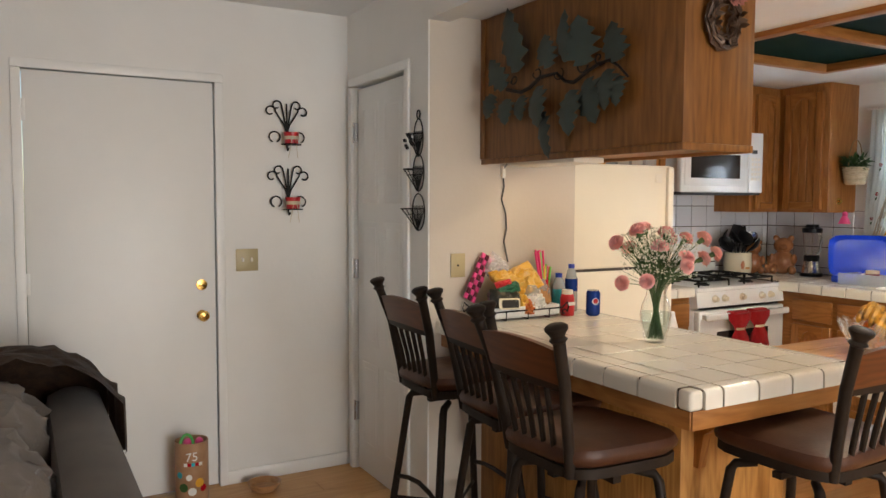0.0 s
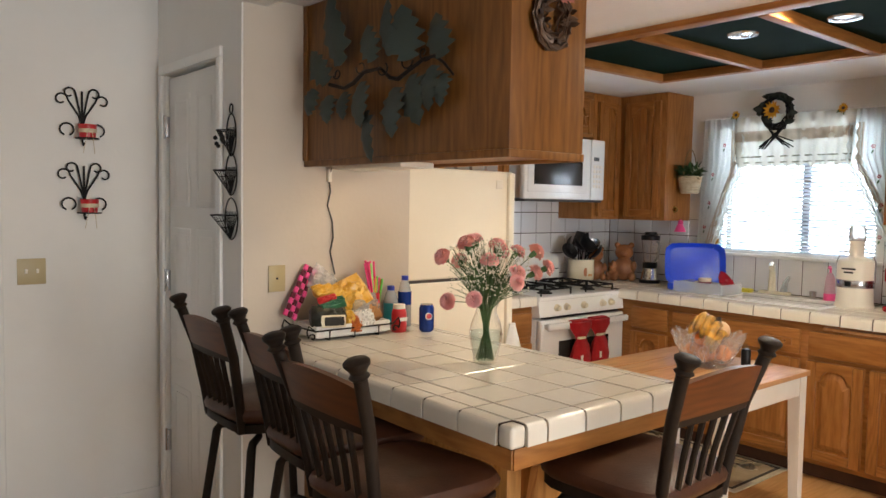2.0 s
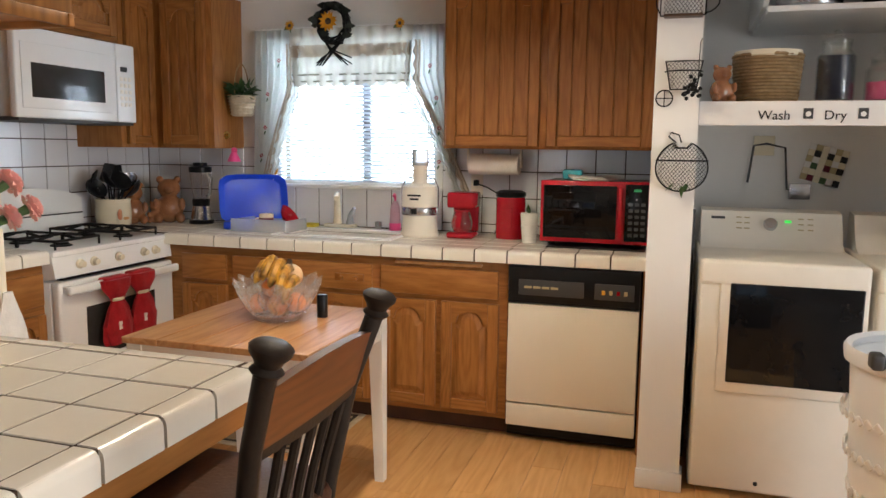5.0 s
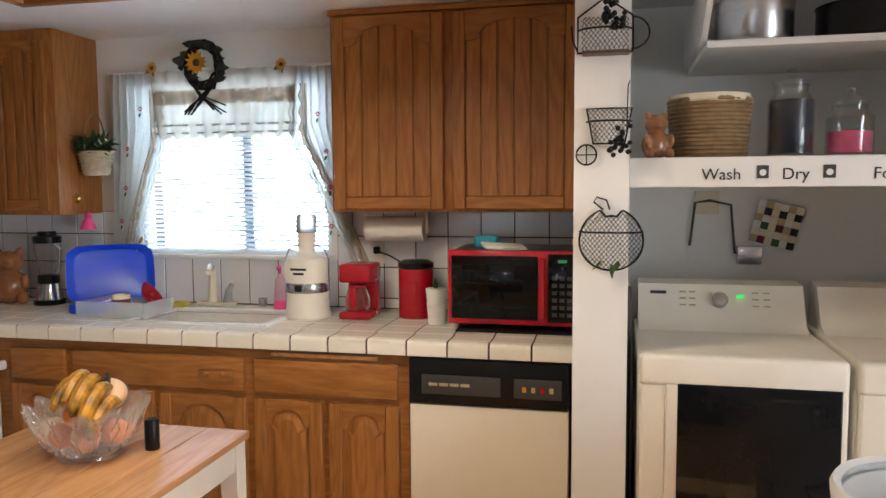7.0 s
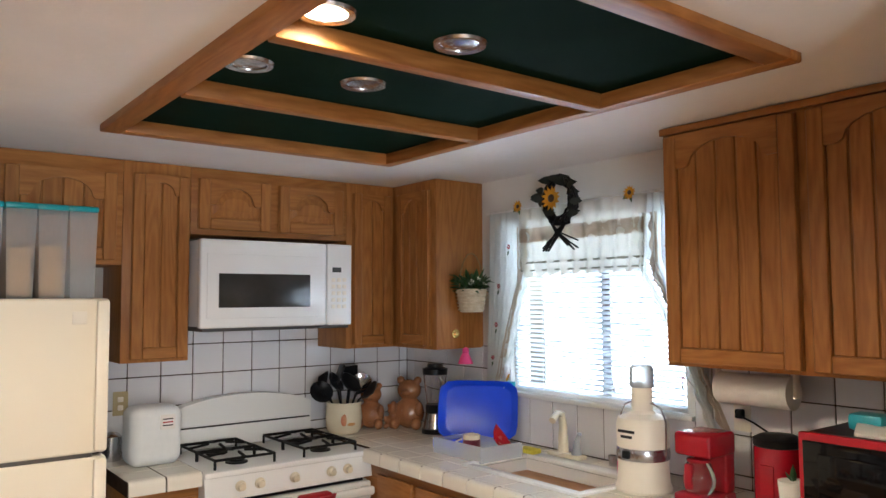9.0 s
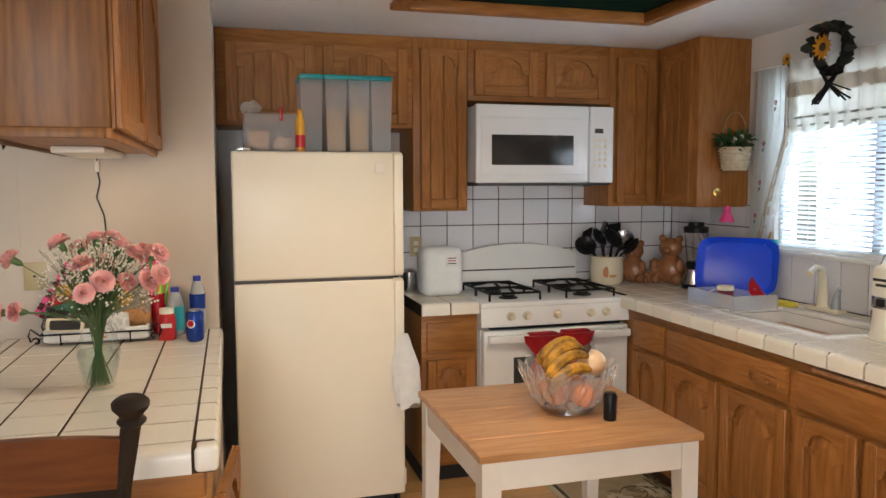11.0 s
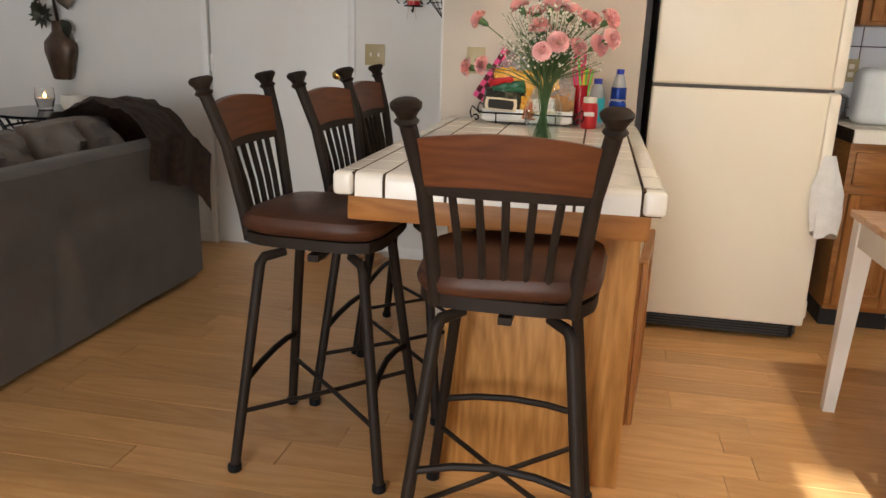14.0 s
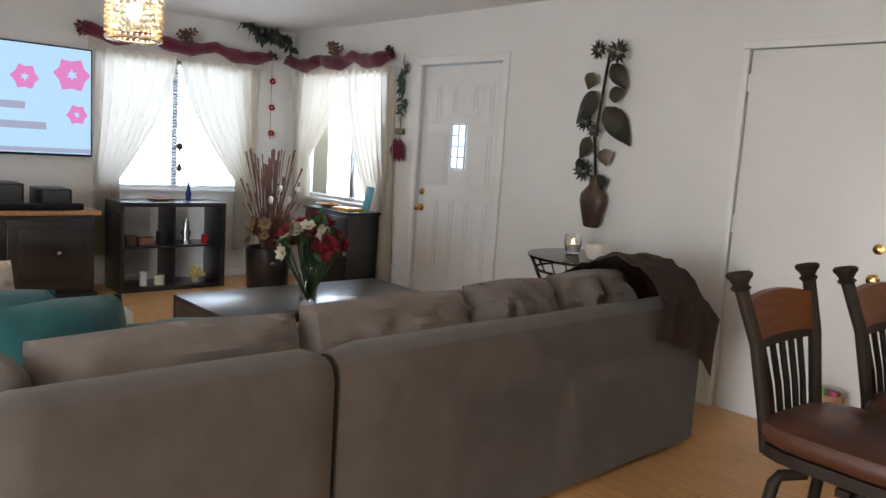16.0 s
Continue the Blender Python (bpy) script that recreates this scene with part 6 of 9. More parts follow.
part("label", boxm(5.365, 5.43, 5.026, 5.031, CT + 0.160, CT + 0.225, 0.001), M_PAPER, jug)
for i in range(3):
    part("label_line", boxm(5.375, 5.42, 5.0245, 5.0265, CT + 0.175 + i * 0.014, CT + 0.180 + i * 0.014), M_RED if i == 1 else M_INK, jug)
single("steel_canister", lathe(bmesh.new(), [(0.045, 0), (0.047, 0.01), (0.047, 0.11), (0.03, 0.125), (0, 0.13)], at_counter(5.225, 5.30), 20), M_STEEL, "small steel canister beside the refrigerator", "canister")
for x, z in ((5.30, 1.19),):
    o = thing("wall_outlet", (x, 5.44, z), "white wall outlet in the backsplash", "outlet")
    part("plate", boxm(x - 0.035, x + 0.035, 5.434, 5.4395, z - 0.057, z + 0.057, 0.002), M_IVORY, o)
    for k in (-0.02, 0.02):
        part("socket", boxm(x - 0.013, x + 0.013, 5.432, 5.4345, z + k - 0.012, z + k + 0.012, 0.003), M_WPLAST, o)
nl = thing("night_light", (E - 0.02, 4.68, 1.13), "outlet with a small lit night light", "night light")
part("plate", boxm(E - 0.021, E - 0.0145, 4.645, 4.715, 1.075, 1.19, 0.002), M_WPLAST, nl)
part("lamp", boxm(E - 0.045, E - 0.021, 4.665, 4.695, 1.12, 1.16, 0.008), M_WPLAST, nl)
part("bulb", ball(bmesh.new(), (E - 0.05, 4.68, 1.125), 0.010), M_LIT, nl)
hb = thing("hanging_basket", (6.84, 4.71, 1.62), "pale basket with green plant hung on the cabinet end", "hanging basket")
HX, HY, HZ = 6.84, 4.634, 1.615
part("basket", lathe(bmesh.new(), [(0.058, 0), (0.064, 0.01), (0.080, 0.115), (0.086, 0.122), (0.078, 0.118), (0.058, 0.014)], (HX, HY, HZ), 24), M_WICKERW, hb)
for k in range(6):
    part("weave_ring", tube(bmesh.new(), [(HX + (0.066 + 0.0032 * k + 0.002 * (i % 2)) * math.cos(i * math.tau / 28), HY + (0.066 + 0.0032 * k + 0.002 * (i % 2)) * math.sin(i * math.tau / 28), HZ + 0.014 + 0.018 * k) for i in range(29)], 0.004, 5), M_WICKERW, hb)
part("handle", tube(bmesh.new(), [(HX + 0.082 * math.cos(a), HY, HZ + 0.12 + 0.19 * math.sin(a)) for a in [i * math.pi / 12 for i in range(13)]], 0.004, 6), M_WICKER, hb)
bm = bmesh.new()
for k in range(110):
    a, e = random.uniform(0, math.tau), random.uniform(-25, 60)
    leaf(bm, pose(HX + 0.05 * math.cos(a), HY + 0.035 * math.sin(a), HZ + 0.125 + random.uniform(-0.01, 0.05), 0, -e, math.degrees(a)), random.uniform(0.05, 0.085), 0.026)
part("foliage", bm, M_LEAF, hb, "green leaves")
for k in range(7):
    a = k * 0.9
    part("blossom", petals(bmesh.new(), (HX + 0.05 * math.cos(a), HY - 0.05 + 0.02 * math.sin(a), HZ + 0.15 + 0.012 * (k % 3)), (0, -1, 0.6), 0.014, 5, 0.3, 0.6), M_BABY, hb, "tiny pale blossom")
pk = thing("wall_hook_ornament", (6.83, 4.72, 1.50), "small brass knob with a pink pig charm below the cabinet", "ornament")
part("plate", turned(lathe(bmesh.new(), [(0.026, 0), (0.024, 0.005), (0.010, 0.008), (0.014, 0.02), (0, 0.024)], (0, 0, 0), 16), pose(6.80, 4.724, 1.50, 90)), M_BRASS, pk)
part("thread", tube(bmesh.new(), [(6.86, 4.722, 1.435), (6.86, 4.715, 1.42)], 0.002, 4), M_INK, pk)
part("pig_body", mold(lambda b: lathe(b, [(0.042, 0), (0.035, 0.02), (0.018, 0.055), (0.012, 0.06)], (6.86, 4.712, 1.34), 16), lambda b: ball(b, (6.86, 4.71, 1.408), 0.020)), M_PINKP, pk, "bright pink figure")
cv = thing("sunflower_pot", (E - 0.025, 4.50, 1.207), "tiny pot with a sunflower on the sill", "flower pot")
part("pot", lathe(bmesh.new(), [(0.022, 0), (0.028, 0.05)], (E - 0.03, 4.48, 1.207), 14), M_AQUA, cv)
sunflower(cv, (E - 0.06, 4.48, 1.285), (-1, 0, 0.2), 0.035)

# ---- on the small table ----
BX, BY, BZ, BK = 5.392, 3.588, 0.753, 1.30
bw = thing("glass_bowl", (BX, BY, 0.752), "scalloped cut glass bowl holding fruit", "bowl")
bm = bmesh.new()
rings = []
for r, z, k in ((0.066, 0.0, 0), (0.070, 0.006, 0), (0.066, 0.014, 0), (0.090, 0.034, 0.01), (0.114, 0.078, 0.03), (0.130, 0.122, 0.06), (0.125, 0.121, 0.06), (0.109, 0.078, 0.03), (0.085, 0.037, 0.01), (0.05, 0.018, 0)):
    rings.append([bm.verts.new((BX + BK * r * (1 + k * math.cos(12 * a)) * math.cos(a), BY + BK * r * (1 + k * math.cos(12 * a)) * math.sin(a), BZ + BK * (z + 0.16 * k * math.cos(12 * a)))) for a in [i * math.tau / 72 for i in range(72)]])
for lo, hi in zip(rings, rings[1:]):
    for a in range(72):
        bm.faces.new((lo[a], lo[(a + 1) % 72], hi[(a + 1) % 72], hi[a]))
bm.faces.new(rings[0][::-1])
bm.faces.new(rings[-1])
part("bowl_body", bm, M_CUT, bw, smooth=12)
part("foot_ring", lathe(bmesh.new(), [(0.086, 0.0), (0.095, 0.004), (0.093, 0.016), (0.086, 0.02)], (BX, BY, BZ), 48, False), M_GLASS, bw, "thick clear foot")
for k in range(36):
    a, sg = k * math.tau / 36, (-1) ** k
    part("cut_ridge", tube(bmesh.new(), [(BX + BK * r * math.cos(a + sg * s_), BY + BK * r * math.sin(a + sg * s_), BZ + BK * z) for r, z, s_ in ((0.080, 0.022, 0.0), (0.094, 0.036, 0.13), (0.117, 0.078, 0.0), (0.134, 0.118, 0.13))], 0.0028, 5), M_GLASS, bw)
M_APPLE = mat("apple_skin", (0.50, 0.10, 0.03), 0.3, (0.55, 0.30, 0.05), 12)
M_ONION = mat("onion_skin", (0.66, 0.40, 0.20), 0.3, (0.74, 0.55, 0.36), 8, coat=0.2)
for dx, dy, dz, r, mm, kind_ in ((-0.055, -0.03, 0.066, 0.042, M_APPLE, "apple"), (0.030, -0.062, 0.064, 0.043, M_ORANGE, "orange"), (0.062, 0.032, 0.066, 0.042, M_APPLE, "apple"), (-0.035, 0.058, 0.066, 0.043, M_ORANGE, "orange"), (-0.045, 0.0, 0.134, 0.040, M_ORANGE, "orange"), (0.092, -0.006, 0.160, 0.052, M_ONION, "onion")):
    single(kind_, ball(bmesh.new(), (BX + dx, BY + dy, BZ + dz), r, (1, 1, 0.93), 3), mm, "large pale onion in a clear bag on the fruit" if kind_ == "onion" else "round ripe %s in the glass bowl" % kind_, "fruit", "fruit in the bowl")
bn = thing("banana_bunch", (BX, BY, BZ + 0.19), "bunch of overripe spotted bananas on the fruit", "bananas")
for k, (oy, oz, tilt, span) in enumerate(((-0.072, 0.135, 12, 0.092), (-0.045, 0.172, 16, 0.095), (-0.012, 0.198, 14, 0.088), (0.020, 0.214, 10, 0.080), (0.050, 0.196, 6, 0.080))):
    pts = []
    for v in (176, 158, 138, 116, 94, 72, 52, 36):
        a = radians(v)
        x, z = span * math.cos(a), span * 0.72 * math.sin(a) - span * 0.45
        ca, sa = math.cos(radians(tilt)), math.sin(radians(tilt))
        pts.append((BX - 0.012 + x * ca - z * sa, BY + oy + 0.012 * math.sin(a * 2), BZ + oz + x * sa + z * ca))
    part("banana", tube(bmesh.new(), pts, [0.006, 0.016, 0.0205, 0.0215, 0.0215, 0.0205, 0.016, 0.008], 8), M_BANANA, bn)
part("stalk", tube(bmesh.new(), [(BX + 0.055, BY - 0.02, BZ + 0.205), (BX + 0.078, BY - 0.012, BZ + 0.225)], [0.016, 0.010], 8), M_TERRA, bn)
pc = thing("pepper_mill", (5.478, 3.435, 0.752), "short black cylinder with a grey back", "pepper mill")
part("body", lathe(bmesh.new(), [(0.021, 0), (0.022, 0.003), (0.022, 0.088), (0.019, 0.094), (0, 0.095)], (5.478, 3.435, 0.752), 20), M_BLACK, pc)
part("label", lathe(bmesh.new(), [(0.0224, 0.02), (0.0224, 0.08)], (5.483, 3.439, 0.752), 20, False), M_STEEL, pc)

# ---- on the refrigerator ----
def tub(x0, x1, y0, y1, z0, h, fill):
    t = thing("cereal_tub", ((x0 + x1) / 2, (y0 + y1) / 2, z0), "tall clear cereal tub with a teal lid", "cereal tub", "tubs on the refrigerator")
    c = part("body", slab(bmesh.new(), [(x0 + 0.008, 0), (x1 - 0.008, 0), (x1, h), (x0, h)], y1 - y0, lambda u, v, w: (u, y0 + w, z0 + v)), M_TUB, t)
    if fill:
        part("cereal", boxm(x0 + 0.014, x1 - 0.014, y0 + 0.008, y1 - 0.008, z0 + 0.006, z0 + fill, 0.01), M_CEREAL, t, "brown cereal")
    part("lid", boxm(x0 - 0.004, x1 + 0.004, y0 - 0.004, y1 + 0.004, z0 + h, z0 + h + 0.022, 0.006), M_TEALLID, t, "teal lid")


FZ = 1.6955
for x0, fill in ((4.585, 0), (4.695, 0.19), (4.80, 0.20), (4.905, 0)):
    tub(x0, x0 + 0.10, 4.68, 4.90, FZ, 0.33, fill)
bx = thing("plastic_box", (4.45, 4.78, FZ), "clear plastic box with packets inside", "plastic box")
part("box", boxm(4.335, 4.575, 4.69, 4.90, FZ, FZ + 0.175, 0.015, 2), M_TUB, bx)
part("packets", mold(lambda b: box(b, 4.35, 4.45, 4.70, 4.88, FZ + 0.006, FZ + 0.10, 0.02), lambda b: box(b, 4.46, 4.56, 4.71, 4.88, FZ + 0.006, FZ + 0.07, 0.02)), mat("tan_packets", (0.52, 0.30, 0.18), 0.6, (0.6, 0.42, 0.28), 12), bx)
part("clip", boxm(4.49, 4.505, 4.682, 4.69, FZ + 0.14, FZ + 0.20, 0.002), M_RED, bx)
part("film", pillow(bmesh.new(), 0.10, 0.12, 0.05, pose(4.37, 4.77, FZ + 0.20), lumps=0.02), M_TUB, bx)
sn = thing("snack_bottle", (4.575, 4.70, FZ), "slim yellow and red snack bottle", "bottle")
part("bottle", lathe(bmesh.new(), [(0.020, 0), (0.022, 0.01), (0.022, 0.13), (0.012, 0.17)], (4.58, 4.672, FZ), 16), M_YELLOW, sn)
part("label", lathe(bmesh.new(), [(0.0225, 0.02), (0.0225, 0.075)], (4.58, 4.672, FZ), 16, False), M_REDLAB, sn)
part("cap", lathe(bmesh.new(), [(0.012, 0.17), (0.012, 0.19)], (4.58, 4.672, FZ), 12), M_YELLOW, sn)
gl = thing("hand_towel", (5.03, FY - 0.03, 0.85), "white cloth hung from the refrigerator handle", "towel")
bm = bmesh.new()
rows = []
for j in range(14):
    v = j / 13
    wdt = 0.022 + 0.036 * min(1, v * 2.2) - 0.02 * max(0, v - 0.7)
    rows.append([bm.verts.new((5.020 + 0.025 * v + wdt * math.cos(a) * (1 + 0.2 * math.sin(4 * a + v * 4)), FY - 0.032 + 0.022 * math.sin(a) * (0.6 + 0.5 * v), 0.86 - 0.34 * v - 0.015 * math.cos(3 * a) * v)) for a in [i * math.tau / 22 for i in range(22)]])
for lo, hi in zip(rows, rows[1:]):
    for a in range(22):
        bm.faces.new((lo[a], lo[(a + 1) % 22], hi[(a + 1) % 22], hi[a]))
bm.faces.new(rows[0]), bm.faces.new(rows[-1])
part("cloth", bm, M_CLOTHW, gl)

# ---- on the peninsula ----
Z = CT + 0.0006
vs = thing("flower_vase", (3.885, 3.56, Z), "clear glass vase of pink carnations and baby's breath", "flower vase")
VASE = [(0.0, 0.003), (0.036, 0.0), (0.040, 0.004), (0.052, 0.06), (0.060, 0.105), (0.053, 0.145), (0.038, 0.18), (0.036, 0.195), (0.050, 0.225)]
part("vase", lathe(bmesh.new(), VASE, (3.885, 3.56, Z), 32, False), M_THIN, vs)
part("water", lathe(bmesh.new(), [(0.034, 0.013), (0.047, 0.06), (0.0545, 0.10), (0.0545, 0.115)], (3.885, 3.56, Z), 32), thin_glass("water", (0.88, 0.95, 0.94), 0.0, 0.08), vs)


def carnation(at, r, out):
    bm = bmesh.new()
    q = Vector(out).to_track_quat("Z", "Y").to_matrix().to_4x4()
    m0 = Matrix.Translation(at) @ q
    for k, (rr, tilt, n) in enumerate(((1.0, 4, 10), (0.96, 26, 10), (0.92, 46, 9), (0.84, 64, 8), (0.7, 80, 7))):
        for i in range(n):
            m = m0 @ pose(0, 0, 0, 0, 0, 360 * i / n + k * 19) @ pose(0, 0, 0, 0, -tilt, 0)
            L = r * (0.75 + 0.25 * rr)
            pts = [(0, 0), (0.5, 0.32), (0.86, 0.44), (1.0, 0.30), (0.93, 0.15), (1.03, 0.0), (0.93, -0.15), (1.0, -0.30), (0.86, -0.44), (0.5, -0.32)]
            bm.faces.new([bm.verts.new(m @ Vector((u * L, w * L, 0.10 * L * math.sin(u * 3) + random.uniform(-0.14, 0.14) * L * u))) for u, w in pts])
    return bm


mouth = Vector((3.885, 3.56, Z + 0.21))
heads = [(-0.245, -0.01, 0.185), (-0.265, -0.064, 0.045), (-0.21, -0.13, 0.055), (-0.125, 0.01, 0.225), (-0.08, 0.053, 0.207), (-0.04, 0.08, 0.228), (0.0, 0.10, 0.232), (0.03, 0.018, 0.212), (0.075, -0.037, 0.193), (0.14, -0.065, 0.193), (-0.03, 0.15, 0.150), (-0.04, -0.15, 0.10), (0.0, -0.11, 0.125), (0.053, -0.05, 0.113), (0.113, -0.087, 0.12), (0.147, -0.114, 0.14), (0.09, 0.06, 0.19), (-0.06, -0.04, 0.165)]
for n, (dx, dy, dz) in enumerate(heads):
    dx, dz = dx + 0.034, dz - 0.010
    p = mouth + Vector((dx, dy, dz))
    d = Vector((dx, dy, dz * 0.7)).normalized()
    st = part("stem", tube(bmesh.new(), [mouth + Vector((-dx * 0.10 + random.uniform(-0.022, 0.022), -dy * 0.10 + random.uniform(-0.022, 0.022), -0.195)), mouth + Vector((dx * 0.10, dy * 0.10, -0.015)), mouth + Vector((dx * 0.55, dy * 0.55, dz * 0.62)), p - d * 0.012], 0.0017, 5), M_STEM, vs, "green stem")
    part("carnation", carnation(p, random.uniform(0.028, 0.035), d), M_PINK, st, "pink carnation")
    part("calyx", turned(lathe(bmesh.new(), [(0.003, -0.03), (0.009, -0.02), (0.011, 0.0)], (0, 0, 0), 8), Matrix.Translation(p) @ d.to_track_quat("Z", "Y").to_matrix().to_4x4()), M_STEM, st)
for k in range(16):
    a = k * 2.4
    foot = mouth + Vector((0.027 * math.cos(a + 2.6), 0.027 * math.sin(a + 2.6), -0.196))
    part("stem", tube(bmesh.new(), [foot, mouth + Vector((0.022 * math.cos(a), 0.022 * math.sin(a), -0.015)), mouth + Vector((0.07 * math.cos(a), 0.07 * math.sin(a), 0.10))], 0.0022, 5), M_STEM, vs, "green stem")
bm, tw = bmesh.new(), bmesh.new()
for k in range(1000):
    a, rr = random.uniform(0, math.tau), random.uniform(0.03, 0.155)
    p = mouth + Vector((rr * math.cos(a) * 1.05 + 0.01, rr * math.sin(a) * 0.85, random.uniform(0.08, 0.25) - rr * 0.3))
    bmesh.ops.create_icosphere(bm, subdivisions=1, radius=random.uniform(0.0022, 0.0042), matrix=Matrix.Translation(p))
    if k % 4 == 0:
        tube(tw, [mouth + (p - mouth) * 0.25, p], 0.0008, 3)
tagged(part("baby_breath", bm, M_BABY, vs, "tiny white filler flowers"), kind="stuff")
tagged(part("filler_twig", tw, M_STEM, vs), kind="stuff")
bm = bmesh.new()
for k in range(40):
    a = random.uniform(0, math.tau)
    leaf(bm, Matrix.Translation(mouth + Vector((0.015 * math.cos(a), 0.015 * math.sin(a), random.uniform(-0.03, 0.09)))) @ pose(0, 0, 0, 0, -random.uniform(35, 80), math.degrees(a)), random.uniform(0.06, 0.12), 0.005)
part("leaves", bm, M_STEM, vs, "narrow green leaves")

rk = thing("snack_tray", (3.77, 4.33, Z), "white ceramic dish in a black wire rack", "tray")
part("dish", mold(lambda b: box(b, 3.60, 3.945, 4.245, 4.415, Z + 0.010, Z + 0.018, 0.004), *[lambda b, q=q: box(b, *q, Z + 0.016, Z + 0.062, 0.005) for q in ((3.59, 3.955, 4.235, 4.249), (3.59, 3.955, 4.411, 4.425), (3.59, 3.604, 4.249, 4.411), (3.941, 3.955, 4.249, 4.411))]), M_WHITE, rk)
bm = bmesh.new()
tube(bm, [(3.582, 4.228, Z + 0.045), (3.963, 4.228, Z + 0.045), (3.963, 4.432, Z + 0.045), (3.582, 4.432, Z + 0.045), (3.582, 4.228, Z + 0.045)], 0.0035, 6)
for x in (3.65, 3.77, 3.89):
    tube(bm, [(x, 4.228, Z + 0.045), (x, 4.23, Z + 0.006), (x, 4.43, Z + 0.006), (x, 4.432, Z + 0.045)], 0.003, 6)
part("wire_rack", bm, M_BLACKIRON, rk, "black wire rack")
for x, s in ((3.582, -1), (3.963, 1)):
    for y in (4.228, 4.432):
        curl = [(x + s * 0.012 + s * 0.018 * (1 - t / 9) * math.cos(t * 0.75), y, Z + 0.022 + 0.018 * (1 - t / 10) * math.sin(t * 0.75)) for t in range(9)]
        part("scroll_foot", tube(bmesh.new(), [(x, y, Z + 0.045), (x + s * 0.03, y, Z + 0.07), (x + s * 0.038, y, Z + 0.045)] + curl, 0.0035, 6), M_BLACKIRON, rk)


def bag(name, at, size, turn, material, label, seed, category="snack bag", creases=0.010):
    t = thing(name, at, label, category, "snacks in the tray")
    part("bag_body", pillow(bmesh.new(), *size, Matrix.Translation(at) @ pose(0, 0, 0, *turn), 0.5, 0.016, 20, seed, creases), material, t)
    return t


M_FOIL = mat("yellow_foil", (0.72, 0.36, 0.03), 0.28, (0.78, 0.50, 0.10), 14, 0.5, 40, coat=0.3)
M_DARKBAG = mat("dark_green_bag", (0.014, 0.014, 0.010), 0.3, (0.022, 0.026, 0.014), 12, 0.3, 50, coat=0.3)
pz = bag("pretzel_bag", (3.675, 4.285, Z + 0.085), (0.175, 0.115, 0.10), (80, 4, 8), M_DARKBAG, "dark loaf bag with a pale printed label", 1.0, creases=0.008)
part("label_panel", pillow(bmesh.new(), 0.130, 0.052, 0.014, pose(3.668, 4.229, Z + 0.080, 82, 4, 8), 0.3, 0.001, 12), M_CERAM, pz, "pale printed panel")
part("label_field", pillow(bmesh.new(), 0.118, 0.042, 0.014, pose(3.668, 4.227, Z + 0.080, 82, 4, 8), 0.3, 0.001, 12), M_INK, pz, "dark printed field")
for k in range(6):
    part("label_letter", turned(boxm(-0.006, 0.006, -0.001, 0.001, -0.010, 0.010), pose(3.626 + 0.0165 * k, 4.2265 - 0.0088 + 0.0022 * k, Z + 0.080 - 0.001 * k, 0, 4, 8)), M_IVORY, pz, "unreadable pale letter")
part("top_band", pillow(bmesh.new(), 0.14, 0.055, 0.05, pose(3.69, 4.278, Z + 0.142, 62, -8, 8), 0.5, 0.006, 14, 3.0, 0.008), mat("green_band", (0.02, 0.12, 0.06), 0.35), pz)
part("red_stripe", pillow(bmesh.new(), 0.10, 0.03, 0.03, pose(3.66, 4.27, Z + 0.168, 62, -8, 8), 0.5, 0.006, 12, 4.0, 0.006), M_REDLAB, pz)
bag("chip_bag", (3.80, 4.34, Z + 0.165), (0.19, 0.15, 0.07), (58, -26, -14), M_FOIL, "crumpled yellow chip bag", 2.0, creases=0.013)
bag("chip_bag", (3.705, 4.33, Z + 0.185), (0.17, 0.07, 0.05), (30, 8, 10), M_FOIL, "rolled yellow chip bag", 3.0, creases=0.011)
bag("chip_bag", (3.765, 4.265, Z + 0.065), (0.05, 0.10, 0.05), (80, 4, 20), M_FOIL, "small yellow snack packet", 8.0, creases=0.008)
bag("bread_bag", (3.893, 4.345, Z + 0.095), (0.13, 0.13, 0.10), (20, 15, 10), M_BREAD, "brown bread loaf in a clear bag", 4.0, "bread", 0.014)
bag("clear_bread_bag", (3.90, 4.34, Z + 0.135), (0.12, 0.11, 0.07), (35, 20, 10), M_TUB, "crumpled clear bag round the bread", 9.0, "bag", 0.012)
bag("clear_snack_bag", (3.835, 4.262, Z + 0.072), (0.10, 0.09, 0.06), (60, 0, 5), M_CLOTHW, "clear bag of white snacks", 5.0, creases=0.012)
bag("clear_snack_bag", (3.825, 4.275, Z + 0.120), (0.07, 0.06, 0.05), (60, 20, 5), M_TUB, "knotted top of a clear snack bag", 5.5, creases=0.012)
bag("red_snack_bag", (3.785, 4.252, Z + 0.055), (0.06, 0.075, 0.05), (70, 10, 5), mat("orange_red_wrapper", (0.50, 0.10, 0.025), 0.4, (0.6, 0.2, 0.03), 30, coat=0.2), "orange red snack wrapper in the tray", 6.0)
cyl = thing("striped_bag", (3.60, 4.36, Z + 0.10), "flat pink and black checked wrapper leaning on the wall", "wrapper")
